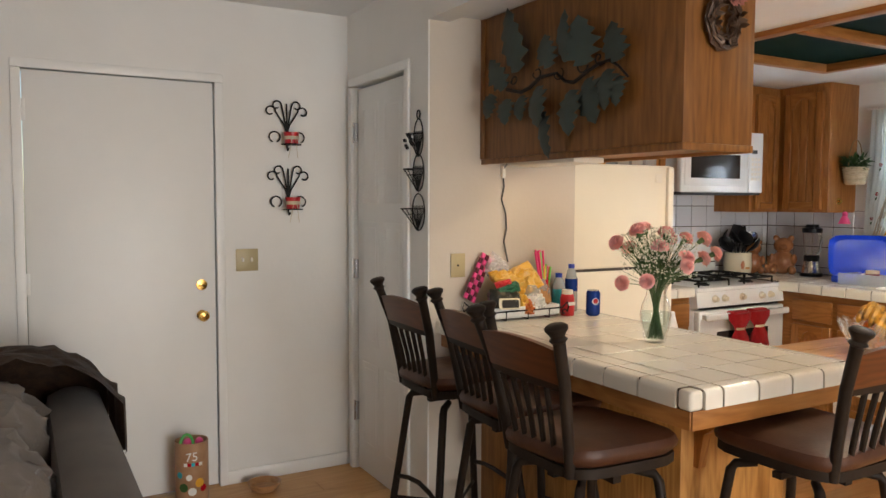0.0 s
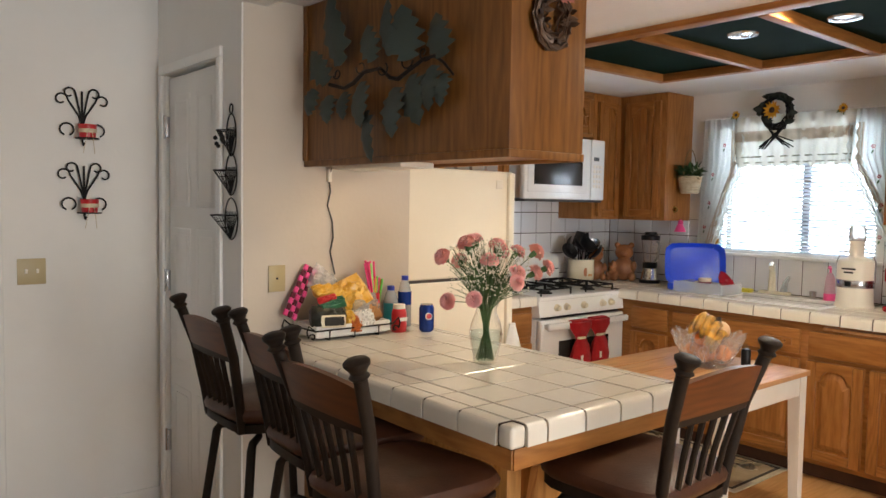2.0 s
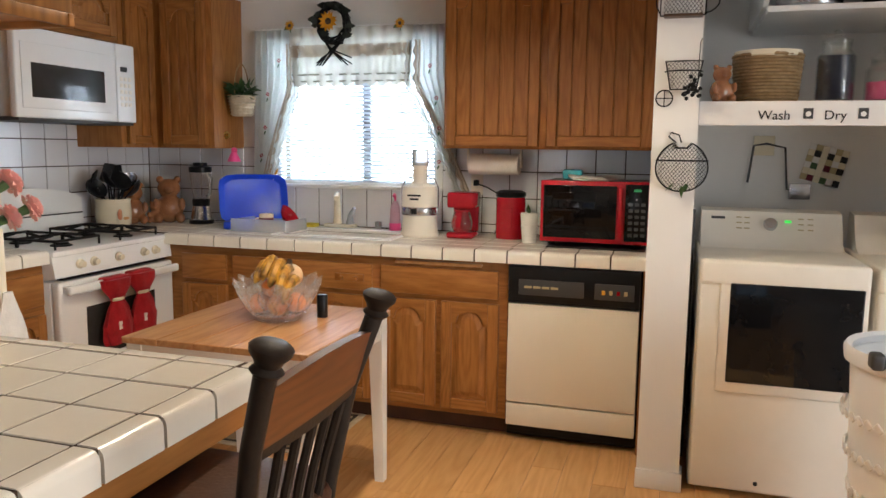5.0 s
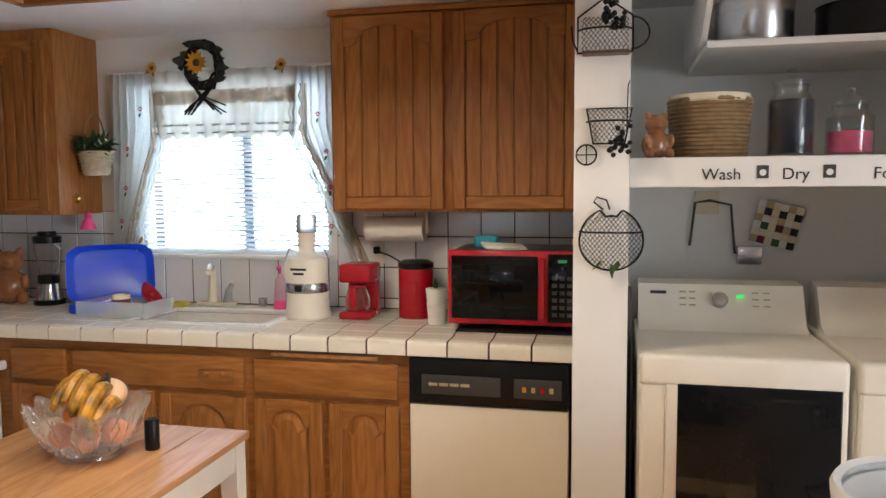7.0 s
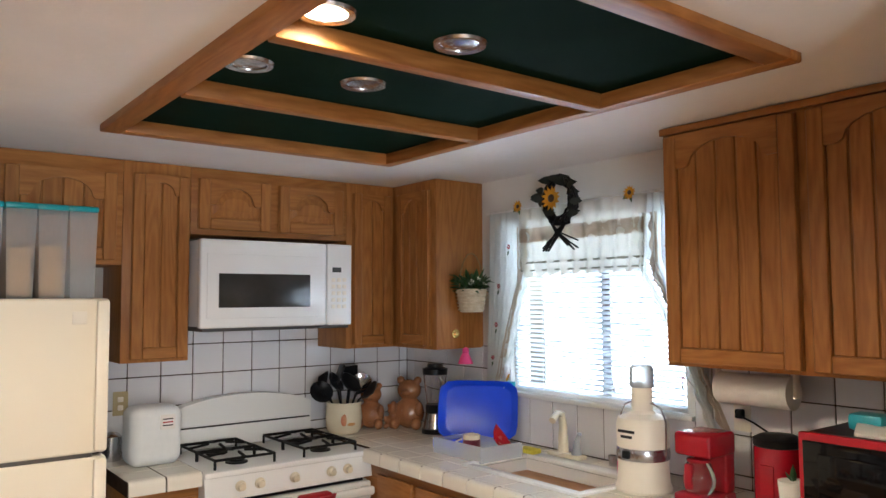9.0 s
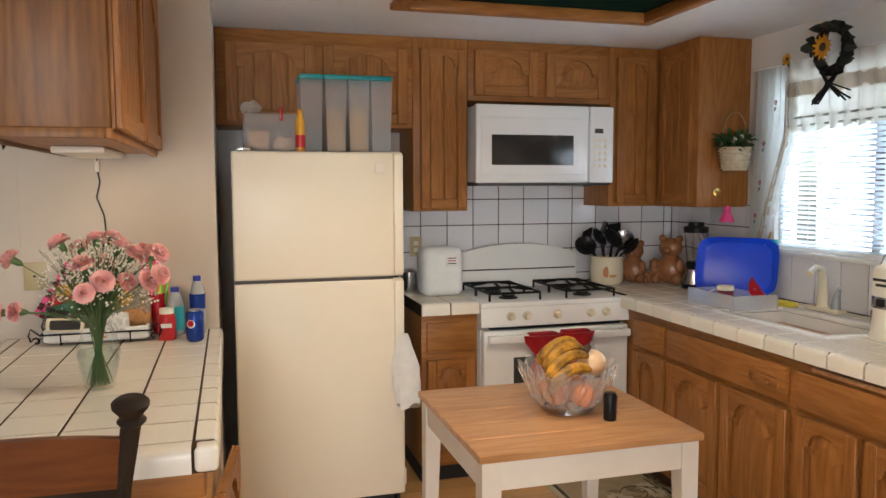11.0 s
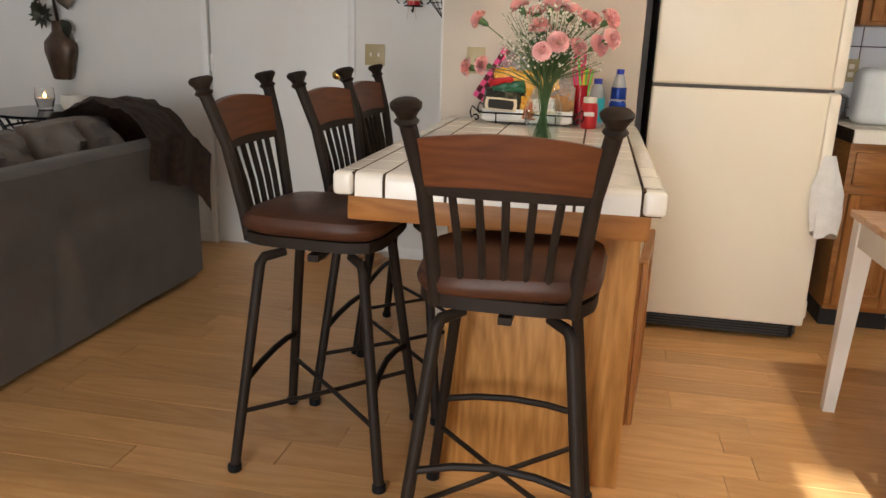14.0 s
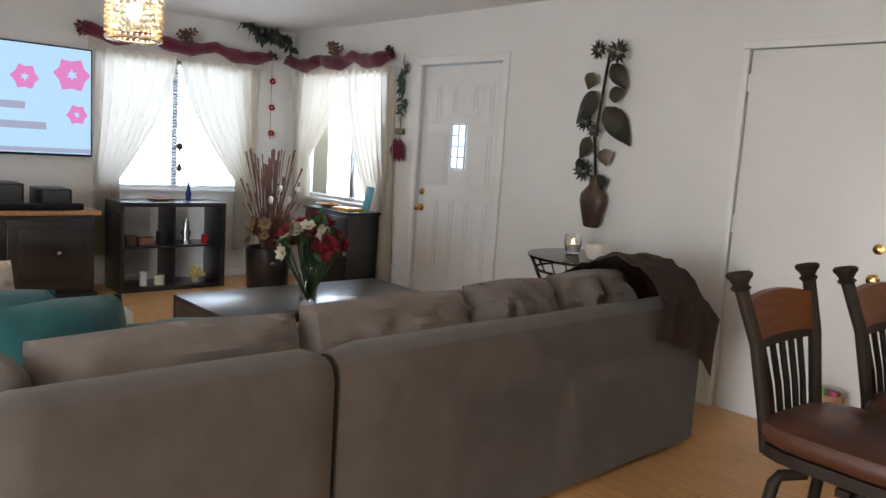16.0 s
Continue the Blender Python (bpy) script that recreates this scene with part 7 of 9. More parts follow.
for k in range(9):
    c0, c1 = Vector((3.553, 4.395, Z + 0.085)), Vector((3.672, 4.425, Z + 0.285))
    mid_ = c0.lerp(c1, (k + 0.5) / 9)
    for e in range(3):
        slip = (e - 1) * 0.022
        part("check", turned(boxm(-0.0107, 0.0107, -0.006, 0.006, -0.0136, 0.0136, 0.003, 1), pose(mid_.x + slip * 0.86, mid_.y - 0.004 * math.sin(k * 1.7 + e), mid_.z - slip * 0.50, -8, 30.7, 8)), M_PINKP if (k + e) % 2 == 0 else M_MAROON, cyl)
bag("silver_bag", (3.715, 4.40, Z + 0.215), (0.15, 0.13, 0.05), (75, 38, 6), M_TUB, "crumpled clear plastic bag", 7.0, creases=0.014)
sc = thing("straw_bundle", (3.97, 4.40, Z), "bundle of bright neon drinking straws", "straws")
part("sleeve", tube(bmesh.new(), [(3.985, 4.40, Z), (3.975, 4.405, Z + 0.16)], [0.028, 0.034], 14), M_RED, sc, "red sleeve")
NEON = [mat("neon_" + n, c, 0.35) for n, c in (("pink", (0.9, 0.06, 0.25)), ("orange", (0.95, 0.22, 0.05)), ("green", (0.20, 0.75, 0.12)), ("yellow", (0.85, 0.62, 0.08)))]
for k in range(22):
    a = k * 2.4
    r = 0.006 + 0.0011 * k
    hi = 0.30 if k % 5 < 2 else 0.225
    part("straw", tube(bmesh.new(), [(3.985 + r * 0.5 * math.cos(a), 4.40 + r * 0.4 * math.sin(a), Z + 0.05), (3.965 + r * 1.3 * math.cos(a) + (0.03 if hi < 0.26 else -0.02), 4.405 + r * 0.8 * math.sin(a), Z + hi + random.uniform(-0.01, 0.01))], 0.005, 6), NEON[0 if hi > 0.26 and k % 2 else k % 4], sc)


def bottle(name, x, y, body, mats, label, extra=()):
    t = thing(name, (x, y, Z), label, "bottle", "drinks on the peninsula")
    part("bottle", lathe(bmesh.new(), body, (x, y, Z), 24), mats[0], t)
    r, z0, z1 = extra
    part("label", lathe(bmesh.new(), [(r + 0.0006, z0), (r + 0.0006, z1)], (x, y, Z), 24, False), mats[1], t)
    zt = body[-1][1]
    part("cap", lathe(bmesh.new(), [(body[-1][0] + 0.004, zt - 0.004), (body[-1][0] + 0.004, zt + 0.016), (0, zt + 0.018)], (x, y, Z), 18), mats[2], t)


bottle("red_bottle", 4.02, 4.262, [(0.031, 0), (0.033, 0.004), (0.033, 0.085), (0.028, 0.10), (0.023, 0.105)], (M_REDLAB, M_REDLAB, M_WPLAST), "red plastic bottle with a white cap", (0.033, 0.02, 0.08))
part("label_text_bar", boxm(4.0, 4.04, 4.2278, 4.2288, Z + 0.05, Z + 0.066), M_PAPER, bpy.data.objects["red_bottle"])
bottle("aqua_bottle", 4.045, 4.36, [(0.030, 0), (0.033, 0.005), (0.033, 0.12), (0.024, 0.155), (0.013, 0.175)], (M_CLEARP, M_AQUA, M_DEEPBLUE), "aqua drink bottle with a dark cap", (0.033, 0.02, 0.115))
bottle("water_bottle", 4.13, 4.37, [(0.029, 0), (0.031, 0.005), (0.031, 0.15), (0.020, 0.20), (0.012, 0.215)], (M_CLEARP, M_BLUECAN, M_DEEPBLUE), "clear water bottle with a blue cap", (0.031, 0.10, 0.16))
sc2 = thing("soda_can", (4.125, 4.20, Z), "blue soda can with a round mark", "can")
part("can", lathe(bmesh.new(), [(0.025, 0), (0.032, 0.008), (0.033, 0.012), (0.033, 0.105), (0.027, 0.118)], (4.125, 4.20, Z), 28), M_BLUECAN, sc2)
part("can_top", lathe(bmesh.new(), [(0.027, 0.118), (0.027, 0.121), (0.024, 0.119), (0, 0.119)], (4.125, 4.20, Z), 28), M_STEEL, sc2, "aluminium top")
part("round_mark", turned(lathe(bmesh.new(), [(0.016, 0), (0.016, 0.002)], (0, 0, 0), 20), pose(4.112, 4.1685, Z + 0.07, 90, 0, -22)), M_PAPER, sc2, "round white and red mark")
part("red_mark", turned(lathe(bmesh.new(), [(0.012, 0), (0.012, 0.002)], (0, 0, 0), 20), pose(4.1115, 4.1672, Z + 0.072, 90, 0, -22)), M_RED, sc2)
for x, y, w, nm in ((3.525, 4.449, 0.038, "partition"),):
    o = thing("wall_outlet", (x, y, 1.195), "ivory wall plate on the partition wall", "outlet")
    part("plate", boxm(x - w, x + w, y - 0.006, y - 0.0005, 1.14, 1.25, 0.002), M_IVORY, o)
    part("jack", ball(bmesh.new(), (x, y - 0.006, 1.195), 0.005), M_INK, o)

# grape vine of painted metal on the hanging cabinet
vine = thing("vine_wall_decor", (3.65, 3.9, 2.0), "painted metal grape vine with dull green leaves", "wall decor")
stem_line = [(4.209, 1.975), (4.115, 1.952), (4.035, 1.962), (3.958, 1.993), (3.867, 1.997), (3.814, 1.957), (3.747, 1.944), (3.682, 1.969), (3.619, 1.998), (3.559, 1.998), (3.501, 1.969), (3.458, 1.925)]
part("vine_stem", tube(bmesh.new(), [(3.628 + 0.008 * math.sin(n * 1.7), y, z) for n, (y, z) in enumerate(stem_line)], [0.008, 0.007, 0.009, 0.008, 0.006, 0.007, 0.008, 0.007, 0.006, 0.006, 0.005, 0.004], 7), M_IRON, vine, "dark twisted stem")
for k, (y0, z0) in enumerate(((4.14, 2.00), (3.98, 2.005), (3.84, 1.985), (3.70, 1.995), (3.60, 2.01))):
    part("tendril", tube(bmesh.new(), [(3.626 - 0.002 * i, y0 + (0.030 - 0.002 * i) * math.cos(i * 0.7 + k), z0 + (0.026 - 0.002 * i) * math.sin(i * 0.7 + k)) for i in range(10)], 0.003, 5), M_IRON, vine)


def toothed_leaf(m, length, width, lift):
    """A cut metal grape leaf: jagged lobes either side of a folded midrib, with thickness."""
    bm = bmesh.new()
    side = [(0.0, 0.10), (0.05, 0.55), (0.14, 0.42), (0.20, 0.95), (0.32, 0.62), (0.42, 1.0), (0.54, 0.60), (0.63, 0.80), (0.74, 0.42), (0.83, 0.50), (0.92, 0.20), (1.0, 0.0)]
    mid = [bm.verts.new(m @ Vector((length * u, 0, lift * math.sin(math.pi * u)))) for u, w in side]
    for sgn in (1, -1):
        rim = [bm.verts.new(m @ Vector((length * u, sgn * width / 2 * w * random.uniform(0.85, 1.1), lift * math.sin(math.pi * u) - 0.016 * w))) for u, w in side]
        for k in range(len(side) - 1):
            f = (mid[k], mid[k + 1], rim[k + 1], rim[k])
            bm.faces.new(f if sgn < 0 else f[::-1])
    bmesh.ops.remove_doubles(bm, verts=bm.verts, dist=0.0005)
    bmesh.ops.solidify(bm, geom=bm.faces[:], thickness=0.0015)
    return bm


for y, z, L, w, ang in ((4.104, 2.036, 0.262, 0.15, 101), (4.198, 1.975, 0.16, 0.09, 125), (3.885, 2.02, 0.125, 0.125, 97), (3.777, 2.023, 0.186, 0.10, 86), (3.674, 1.996, 0.178, 0.13, 96), (3.494, 1.985, 0.136, 0.115, 100), (4.285, 1.962, 0.105, 0.10, -110), (4.177, 1.929, 0.106, 0.10, -90), (4.074, 1.930, 0.10, 0.10, -84), (3.949, 1.952, 0.16, 0.13, -82), (3.921, 1.846, 0.19, 0.09, -70), (3.738, 1.911, 0.165, 0.14, -87), (3.658, 1.940, 0.175, 0.12, -66), (3.537, 1.961, 0.14, 0.115, -90), (3.472, 1.928, 0.10, 0.075, -94)):
    m = Matrix.Translation((3.606 + random.uniform(-0.008, 0.008), y, z)) @ Matrix(((0, 0, -1, 0), (-1, 0, 0, 0), (0, 1, 0, 0), (0, 0, 0, 1))) @ pose(0, 0, 0, 0, 0, ang) @ pose(0, 0, 0, random.uniform(-12, 12), -4, 0)
    part("leaf", toothed_leaf(m, L * 1.06, w * 1.38, 0.02), M_DULLLEAF, vine)
w2 = thing("dried_wreath", (3.80, 3.21, 2.09), "small dark dried wreath with pink flowers", "wreath")
for k in range(16):
    rr = random.uniform(0.035, 0.078)
    part("twig_ring", tube(bmesh.new(), [(3.80 + (rr + random.uniform(-0.007, 0.007)) * math.cos(a), 3.203 + random.uniform(-0.018, 0.008), 2.088 + (rr * 1.28 + random.uniform(-0.007, 0.007)) * math.sin(a)) for a in [i * math.tau / 14 for i in range(15)]], 0.005, 4), M_TERRA, w2)
bm = bmesh.new()
for k in range(40):
    a = random.uniform(0, math.tau)
    leaf(bm, pose(3.80 + 0.06 * math.cos(a), 3.185, 2.088 + 0.08 * math.sin(a), random.uniform(60, 120), 0, random.uniform(0, 360)), 0.035, 0.018)
part("dry_leaves", bm, M_TERRA, w2, "dark dry leaves")
M_DUSTY = mat("dusty_pink", (0.42, 0.16, 0.13), 0.8)
for x, z in ((3.825, 2.165), (3.845, 2.15), (3.815, 2.145), (3.86, 2.165)):
    part("dried_flower", petals(petals(bmesh.new(), (x, 3.178, z), (0, -1, 0.2), 0.024, 7, 0.3, 0.6), (x, 3.174, z), (0, -1, 0.2), 0.016, 6, 0.6, 0.6), M_DUSTY, w2)

# ---- rug ----
rug = thing("rug", (6.09, 4.18, 0), "beige floral rug with a dark border on the floor", "rug")
RX0, RX1, RY0, RY1 = 5.79, 6.385, 3.63, 4.745
part("rug_base", boxm(RX0, RX1, RY0, RY1, 0.0005, 0.009, 0.003), M_RUGCREAM, rug)
for q in ((RX0 + 0.03, RX0 + 0.05, RY0 + 0.03, RY1 - 0.03), (RX1 - 0.05, RX1 - 0.03, RY0 + 0.03, RY1 - 0.03), (RX0 + 0.05, RX1 - 0.05, RY0 + 0.03, RY0 + 0.05), (RX0 + 0.05, RX1 - 0.05, RY1 - 0.05, RY1 - 0.03)):
    part("border_line", boxm(*q, 0.006, 0.0105), M_RUGDARK, rug, "dark border line")
part("field", boxm(RX0 + 0.055, RX1 - 0.055, RY0 + 0.055, RY1 - 0.055, 0.006, 0.010), M_RUG, rug, "beige field")
for k in range(16):
    x, y, a = random.uniform(RX0 + 0.1, RX1 - 0.1), random.uniform(RY0 + 0.1, RY1 - 0.1), random.uniform(0, math.tau)
    pts = []
    for i in range(9):
        x, y, a = min(max(x + 0.035 * math.cos(a), RX0 + 0.07), RX1 - 0.07), min(max(y + 0.035 * math.sin(a), RY0 + 0.07), RY1 - 0.07), a + random.uniform(0.2, 0.5)
        pts.append((x, y, 0.0102))
        if i % 2:
            part("woven_leaf", leaf(bmesh.new(), Matrix.Translation((x, y, 0.0108)) @ pose(0, 0, 0, 0, 0, math.degrees(a) + random.choice((-70, 70))) @ Matrix.Diagonal((1, 1, 0.03, 1)), 0.075, 0.04), M_RUGLEAF, rug)
    part("woven_stem", tube(bmesh.new(), pts, 0.0035, 4), M_RUGDARK, rug)
    part("woven_flower", petals(bmesh.new(), (*pts[0][:2], 0.0112), (0, 0, 1), 0.06, 8, 0.0, 0.55), M_RUGCREAM, rug)

# ---- laundry ----
def washer(name, y0, y1, label, dryer):
    x0, x1, h = 5.985, 6.68, 1.0
    t = thing(name, ((x0 + x1) / 2, (y0 + y1) / 2, 0), label, "dryer" if dryer else "washing machine")
    part("cabinet", boxm(x0 + 0.02, x1, y0, y1, 0.02, h, 0.012, 3), M_WPLAST, t)
    part("front_panel", boxm(x0 - 0.005, x0 + 0.03, y0 + 0.006, y1 - 0.006, 0.03, h - 0.02, 0.014, 3), M_WPLAST, t)
    part("top_lip", boxm(x0 - 0.018, x0 + 0.06, y0 + 0.002, y1 - 0.002, h - 0.10, h + 0.004, 0.018, 4), M_WPLAST, t)
    cons = [(x1 - 0.26, h), (x1 - 0.20, h + 0.025), (x1 - 0.12, h + 0.16), (x1 - 0.02, h + 0.17), (x1, h)]
    c = part("console", slab(bmesh.new(), cons, y1 - y0 - 0.03, lambda u, v, w: (u, y0 + 0.015 + w, v)), M_WPLAST, t)
    ym = (y0 + y1) / 2
    tilt = pose(x1 - 0.163, ym - 0.0, h + 0.105, 0, -63.4)
    part("dial", turned(lathe(bmesh.new(), [(0.03, 0), (0.03, 0.012), (0.024, 0.022), (0, 0.024)], (0, 0, 0), 24), tilt), M_STEEL, c, "silver dial")
    if dryer:
        part("display", turned(boxm(-0.006, 0.006, -0.014, 0.014, 0, 0.003), pose(x1 - 0.155, ym - 0.075, h + 0.12, 0, -63.4)), mat("green_display", (0.05, 0.4, 0.08), 0.4, glow=(0.05, 0.9, 0.1, 0.8)), c, "lit green display")
        for k in range(12):
            part("console_mark", turned(boxm(-0.003, 0.003, -0.012, 0.012, 0, 0.0015), pose(x1 - 0.165 + 0.012 * (k % 3), ym + (0.10 + 0.035 * (k // 3 % 2) if k < 6 else -0.13 - 0.04 * (k // 3 % 2)), h + 0.085 + 0.03 * (k % 3) * 0.8, 0, -63.4)), M_IVORY, c)
        part("badge", turned(boxm(-0.006, 0.006, -0.03, 0.03, 0, 0.002), pose(x1 - 0.15, y1 - 0.09, h + 0.13, 0, -63.4)), M_RUBBER, c)
        d = part("door", boxm(x0 - 0.014, x0 - 0.004, y0 + 0.004, y1 - 0.085, 0.455, h - 0.072, 0.008, 3), M_WPLAST, t)
        part("door_window", boxm(x0 - 0.019, x0 - 0.010, y0 + 0.022, y1 - 0.125, 0.50, h - 0.088, 0.005, 3), M_BLACKG, d, "black glass door window")
        part("drain_plug", turned(lathe(bmesh.new(), [(0.009, 0), (0.009, 0.004)], (0, 0, 0), 12), pose(x0 - 0.006, ym + 0.05, 0.075, 0, -90)), M_INK, t)
    return t


washer("clothes_dryer", 1.35, 1.985, "white front-loading dryer with a black glass door", True)
washer("washing_machine", 0.70, 1.33, "white washing machine beside the dryer", False)
single("ironing_board", turned(boxm(-0.02, 0.02, -0.006, 0.006, 0, 1.15, 0.004), pose(6.30, 2.008, 0.03, 0, 0, 0)), M_RUBBER, "dark folded board edge beside the dryer", "board")
sh = thing("laundry_shelf", (6.3, 1.2, 1.6), "white shelf with the words Wash Dry Fold", "shelf")
part("shelf_board", boxm(6.0, E - 0.01, 0.421, 2.019, 1.61, 1.632, 0.002), M_TRIM, sh)
part("fascia", boxm(5.985, 6.0, 0.421, 2.019, 1.54, 1.634, 0.002), M_TRIM, sh, "white front board")


def words(body, y, z, size):
    cu = bpy.data.curves.new("text", "FONT")
    cu.body, cu.size, cu.extrude = body, size, 0.001
    tmp = bpy.data.objects.new("text", cu)
    me = bpy.data.meshes.new_from_object(tmp)
    bpy.data.objects.remove(tmp)
    me.materials.append(M_INK)
    ob = new("lettering", me)
    ob.parent = sh
    ob.matrix_basis = Matrix.Translation(-sh.location) @ pose(5.9835, y, z, 90, 0, -90)
    return tagged(ob, "dark lettering")


words("Wash", 1.800, 1.563, 0.050)
words("Dry", 1.565, 1.563, 0.050)
words("Fold", 1.31, 1.563, 0.050)
for y in (1.62, 1.43):
    part("icon", boxm(5.9815, 5.9852, y - 0.017, y + 0.017, 1.566, 1.606), M_RUBBER, sh, "small grey machine picture")
    part("icon_door", turned(lathe(bmesh.new(), [(0.010, 0), (0.010, 0.001)], (0, 0, 0), 14), pose(5.9815, y, 1.584, 0, -90)), M_TRIM, sh)
s2 = thing("laundry_shelf", (6.6, 1.2, 2.02), "upper white laundry shelf with dark pans on it", "shelf")
part("shelf_board", boxm(6.28, E - 0.01, 0.421, 1.76, 2.02, 2.045, 0.002), M_TRIM, s2)
part("side_bracket", slab(bmesh.new(), [(6.06, 2.18), (6.28, 2.045), (E - 0.01, 2.045), (E - 0.01, 2.24), (6.06, 2.24)], 0.02, lambda u, v, w: (u, 1.76 + w, v)), M_TRIM, s2)
pn = thing("roasting_pan", (6.5, 1.58, 2.046), "steel stock pot on the upper shelf", "pot")
part("pot", lathe(bmesh.new(), [(0.13, 0), (0.135, 0.01), (0.135, 0.15), (0.14, 0.155)], (6.46, 1.58, 2.046), 28), M_STEEL, pn)
pn2 = single("black_pan", lathe(bmesh.new(), [(0.16, 0), (0.17, 0.01), (0.17, 0.12), (0.175, 0.125)], (6.46, 1.20, 2.046), 28), M_BLACK, "black roasting pan on the upper shelf", "pan")
SZ = 1.6325
bk = thing("wicker_basket", (6.22, 1.755, SZ), "round wicker basket with a cloth liner", "basket")
bm = bmesh.new()
for k in range(15):
    tube(bm, [(6.22 + (0.112 + 0.001 * k + 0.004 * math.sin(6 * a + k * math.pi)) * math.cos(a), 1.755 + (0.118 + 0.001 * k + 0.004 * math.sin(14 * a + k * math.pi)) * math.sin(a), SZ + 0.008 + k * 0.0135) for a in [i * math.tau / 40 for i in range(41)]], 0.0075, 5)
part("weave", bm, M_WICKER, bk)
part("liner", lathe(bmesh.new(), [(0.125, 0.185), (0.135, 0.195), (0.132, 0.215), (0.10, 0.205), (0.05, 0.22), (0, 0.225)], (6.22, 1.755, SZ), 24), M_CERAM, bk, "pale cloth liner")
br2 = bear_jar(6.10, 1.935, 0.62, 20, "small brown teddy bear figure on the laundry shelf")
br2.location.z += SZ - CT


def big_jar(x, y, r, h, fill, fmat, label):
    t = thing("glass_jar", (x, y, SZ), label, "jar", "jars on the laundry shelf")
    part("jar", lathe(bmesh.new(), [(r * 0.92, 0), (r, 0.01), (r, h * 0.78), (r * 0.72, h * 0.9), (r * 0.74, h), (r * 0.69, h), (r * 0.67, h * 0.9), (r * 0.94, h * 0.77), (r * 0.94, 0.014)], (x, y, SZ), 28), M_THIN, t)
    part("contents", lathe(bmesh.new(), [(r * 0.9, 0.016), (r * 0.925, 0.02), (r * 0.925, fill), (0, fill + 0.008)], (x, y, SZ), 24), fmat, t)
    part("lid", lathe(bmesh.new(), [(r * 0.76, h), (r * 0.78, h + 0.012), (r * 0.3, h + 0.03), (0.012, h + 0.032), (0.016, h + 0.05), (0, h + 0.058)], (x, y, SZ), 24), M_THIN, t, "glass lid with a knob")


big_jar(6.20, 1.50, 0.073, 0.24, 0.19, mat("navy_pods", (0.008, 0.009, 0.022), 0.35, (0.014, 0.014, 0.03), 20), "glass jar filled with dark contents")
big_jar(6.20, 1.32, 0.072, 0.17, 0.085, mat("pink_powder", (0.78, 0.16, 0.28), 0.9, (0.7, 0.12, 0.24), 40), "glass jar half full of pink beads")
lb = thing("laundry_wall_fittings", (E - 0.02, 1.55, 1.35), "taped outlet and cords on the laundry wall", "outlet")
part("plate", boxm(E - 0.012, E - 0.001, 1.62, 1.72, 1.42, 1.52, 0.002), M_CERAM, lb)
part("cord", tube(bmesh.new(), [(E - 0.02, 1.74, 1.28), (E - 0.02, 1.72, 1.47), (E - 0.025, 1.66, 1.48), (E - 0.02, 1.57, 1.46), (E - 0.02, 1.55, 1.25), (E - 0.02, 1.50, 1.24), (E - 0.02, 1.46, 1.24)], 0.006, 6), M_RUBBER, lb)
part("valve_box", boxm(E - 0.03, E - 0.001, 1.44, 1.54, 1.20, 1.28, 0.004), M_STEEL, lb)
qt = thing("pot_holder", (E - 0.03, 1.38, 1.36), "checked patchwork pot holder hung on the laundry wall", "pot holder")
qm = [M_INK, M_IVORY, M_MAROON, M_CERAM, M_LEAF, M_CLOTHW]
for i in range(6):
    for j in range(6):
        part("patch", turned(boxm(-0.003, 0.003, -0.0155, 0.0155, -0.0155, 0.0155, 0.001, 1), pose(E - 0.03, 1.385, 1.375, 14) @ pose(0, (i - 2.5) * 0.031, (j - 2.5) * 0.031)), qm[(i * 5 + j * 3 + i * j) % 6], qt)
hm = thing("laundry_hamper", (5.38, 1.285, 0), "tall white plastic laundry hamper with a pierced wall", "laundry hamper")
part("wall", lathe(bmesh.new(), [(0.19, 0), (0.20, 0.01), (0.245, 0.80), (0.238, 0.80), (0.193, 0.015)], (5.38, 1.285, 0), 40), M_BASKW, hm)
part("rim", lathe(bmesh.new(), [(0.243, 0.775), (0.262, 0.785), (0.266, 0.82), (0.258, 0.835), (0.240, 0.825)], (5.38, 1.285, 0), 40, False), M_BASKW, hm)
part("handle_grip", boxm(5.19, 5.25, 1.475, 1.515, 0.80, 0.85, 0.012, 3), M_RUBBER, hm, "grey handle grip")
for k in range(30):
    for j in range(3):
        a = radians(60 + k * 8)
        r = 0.222 + 0.018 * j
        part("slot", turned(boxm(-0.004, 0.004, -0.010, 0.010, -0.016, 0.016, 0.003, 1), pose(5.38 + r * math.cos(a), 1.285 + r * math.sin(a), 0.36 + 0.13 * j, 0, 0, math.degrees(a)) @ pose(0, 0, 0, 45)), M_PAPER, hm)


# wire wall baskets on the wing wall
def wire_net(bm, inside, y0, y1, z0, z1, step, put):
    """Diagonal wires clipped to an outline."""
    for s in (1, -1):
        c = -2.0
        while c < 2.0:
            run = []
            n = 26
            for i in range(n + 1):
                u = y0 + (y1 - y0) * i / n
                v = s * (u - (y0 + y1) / 2) * 1.2 + (z0 + z1) / 2 + c
                if inside(u, v):
                    run.append(put(u, v))
                elif len(run) > 1:
                    tube(bm, run, 0.0012, 3)
                    run = []
                else:
                    run = []
            if len(run) > 1:
                tube(bm, run, 0.0012, 3)
            c += step
    return bm


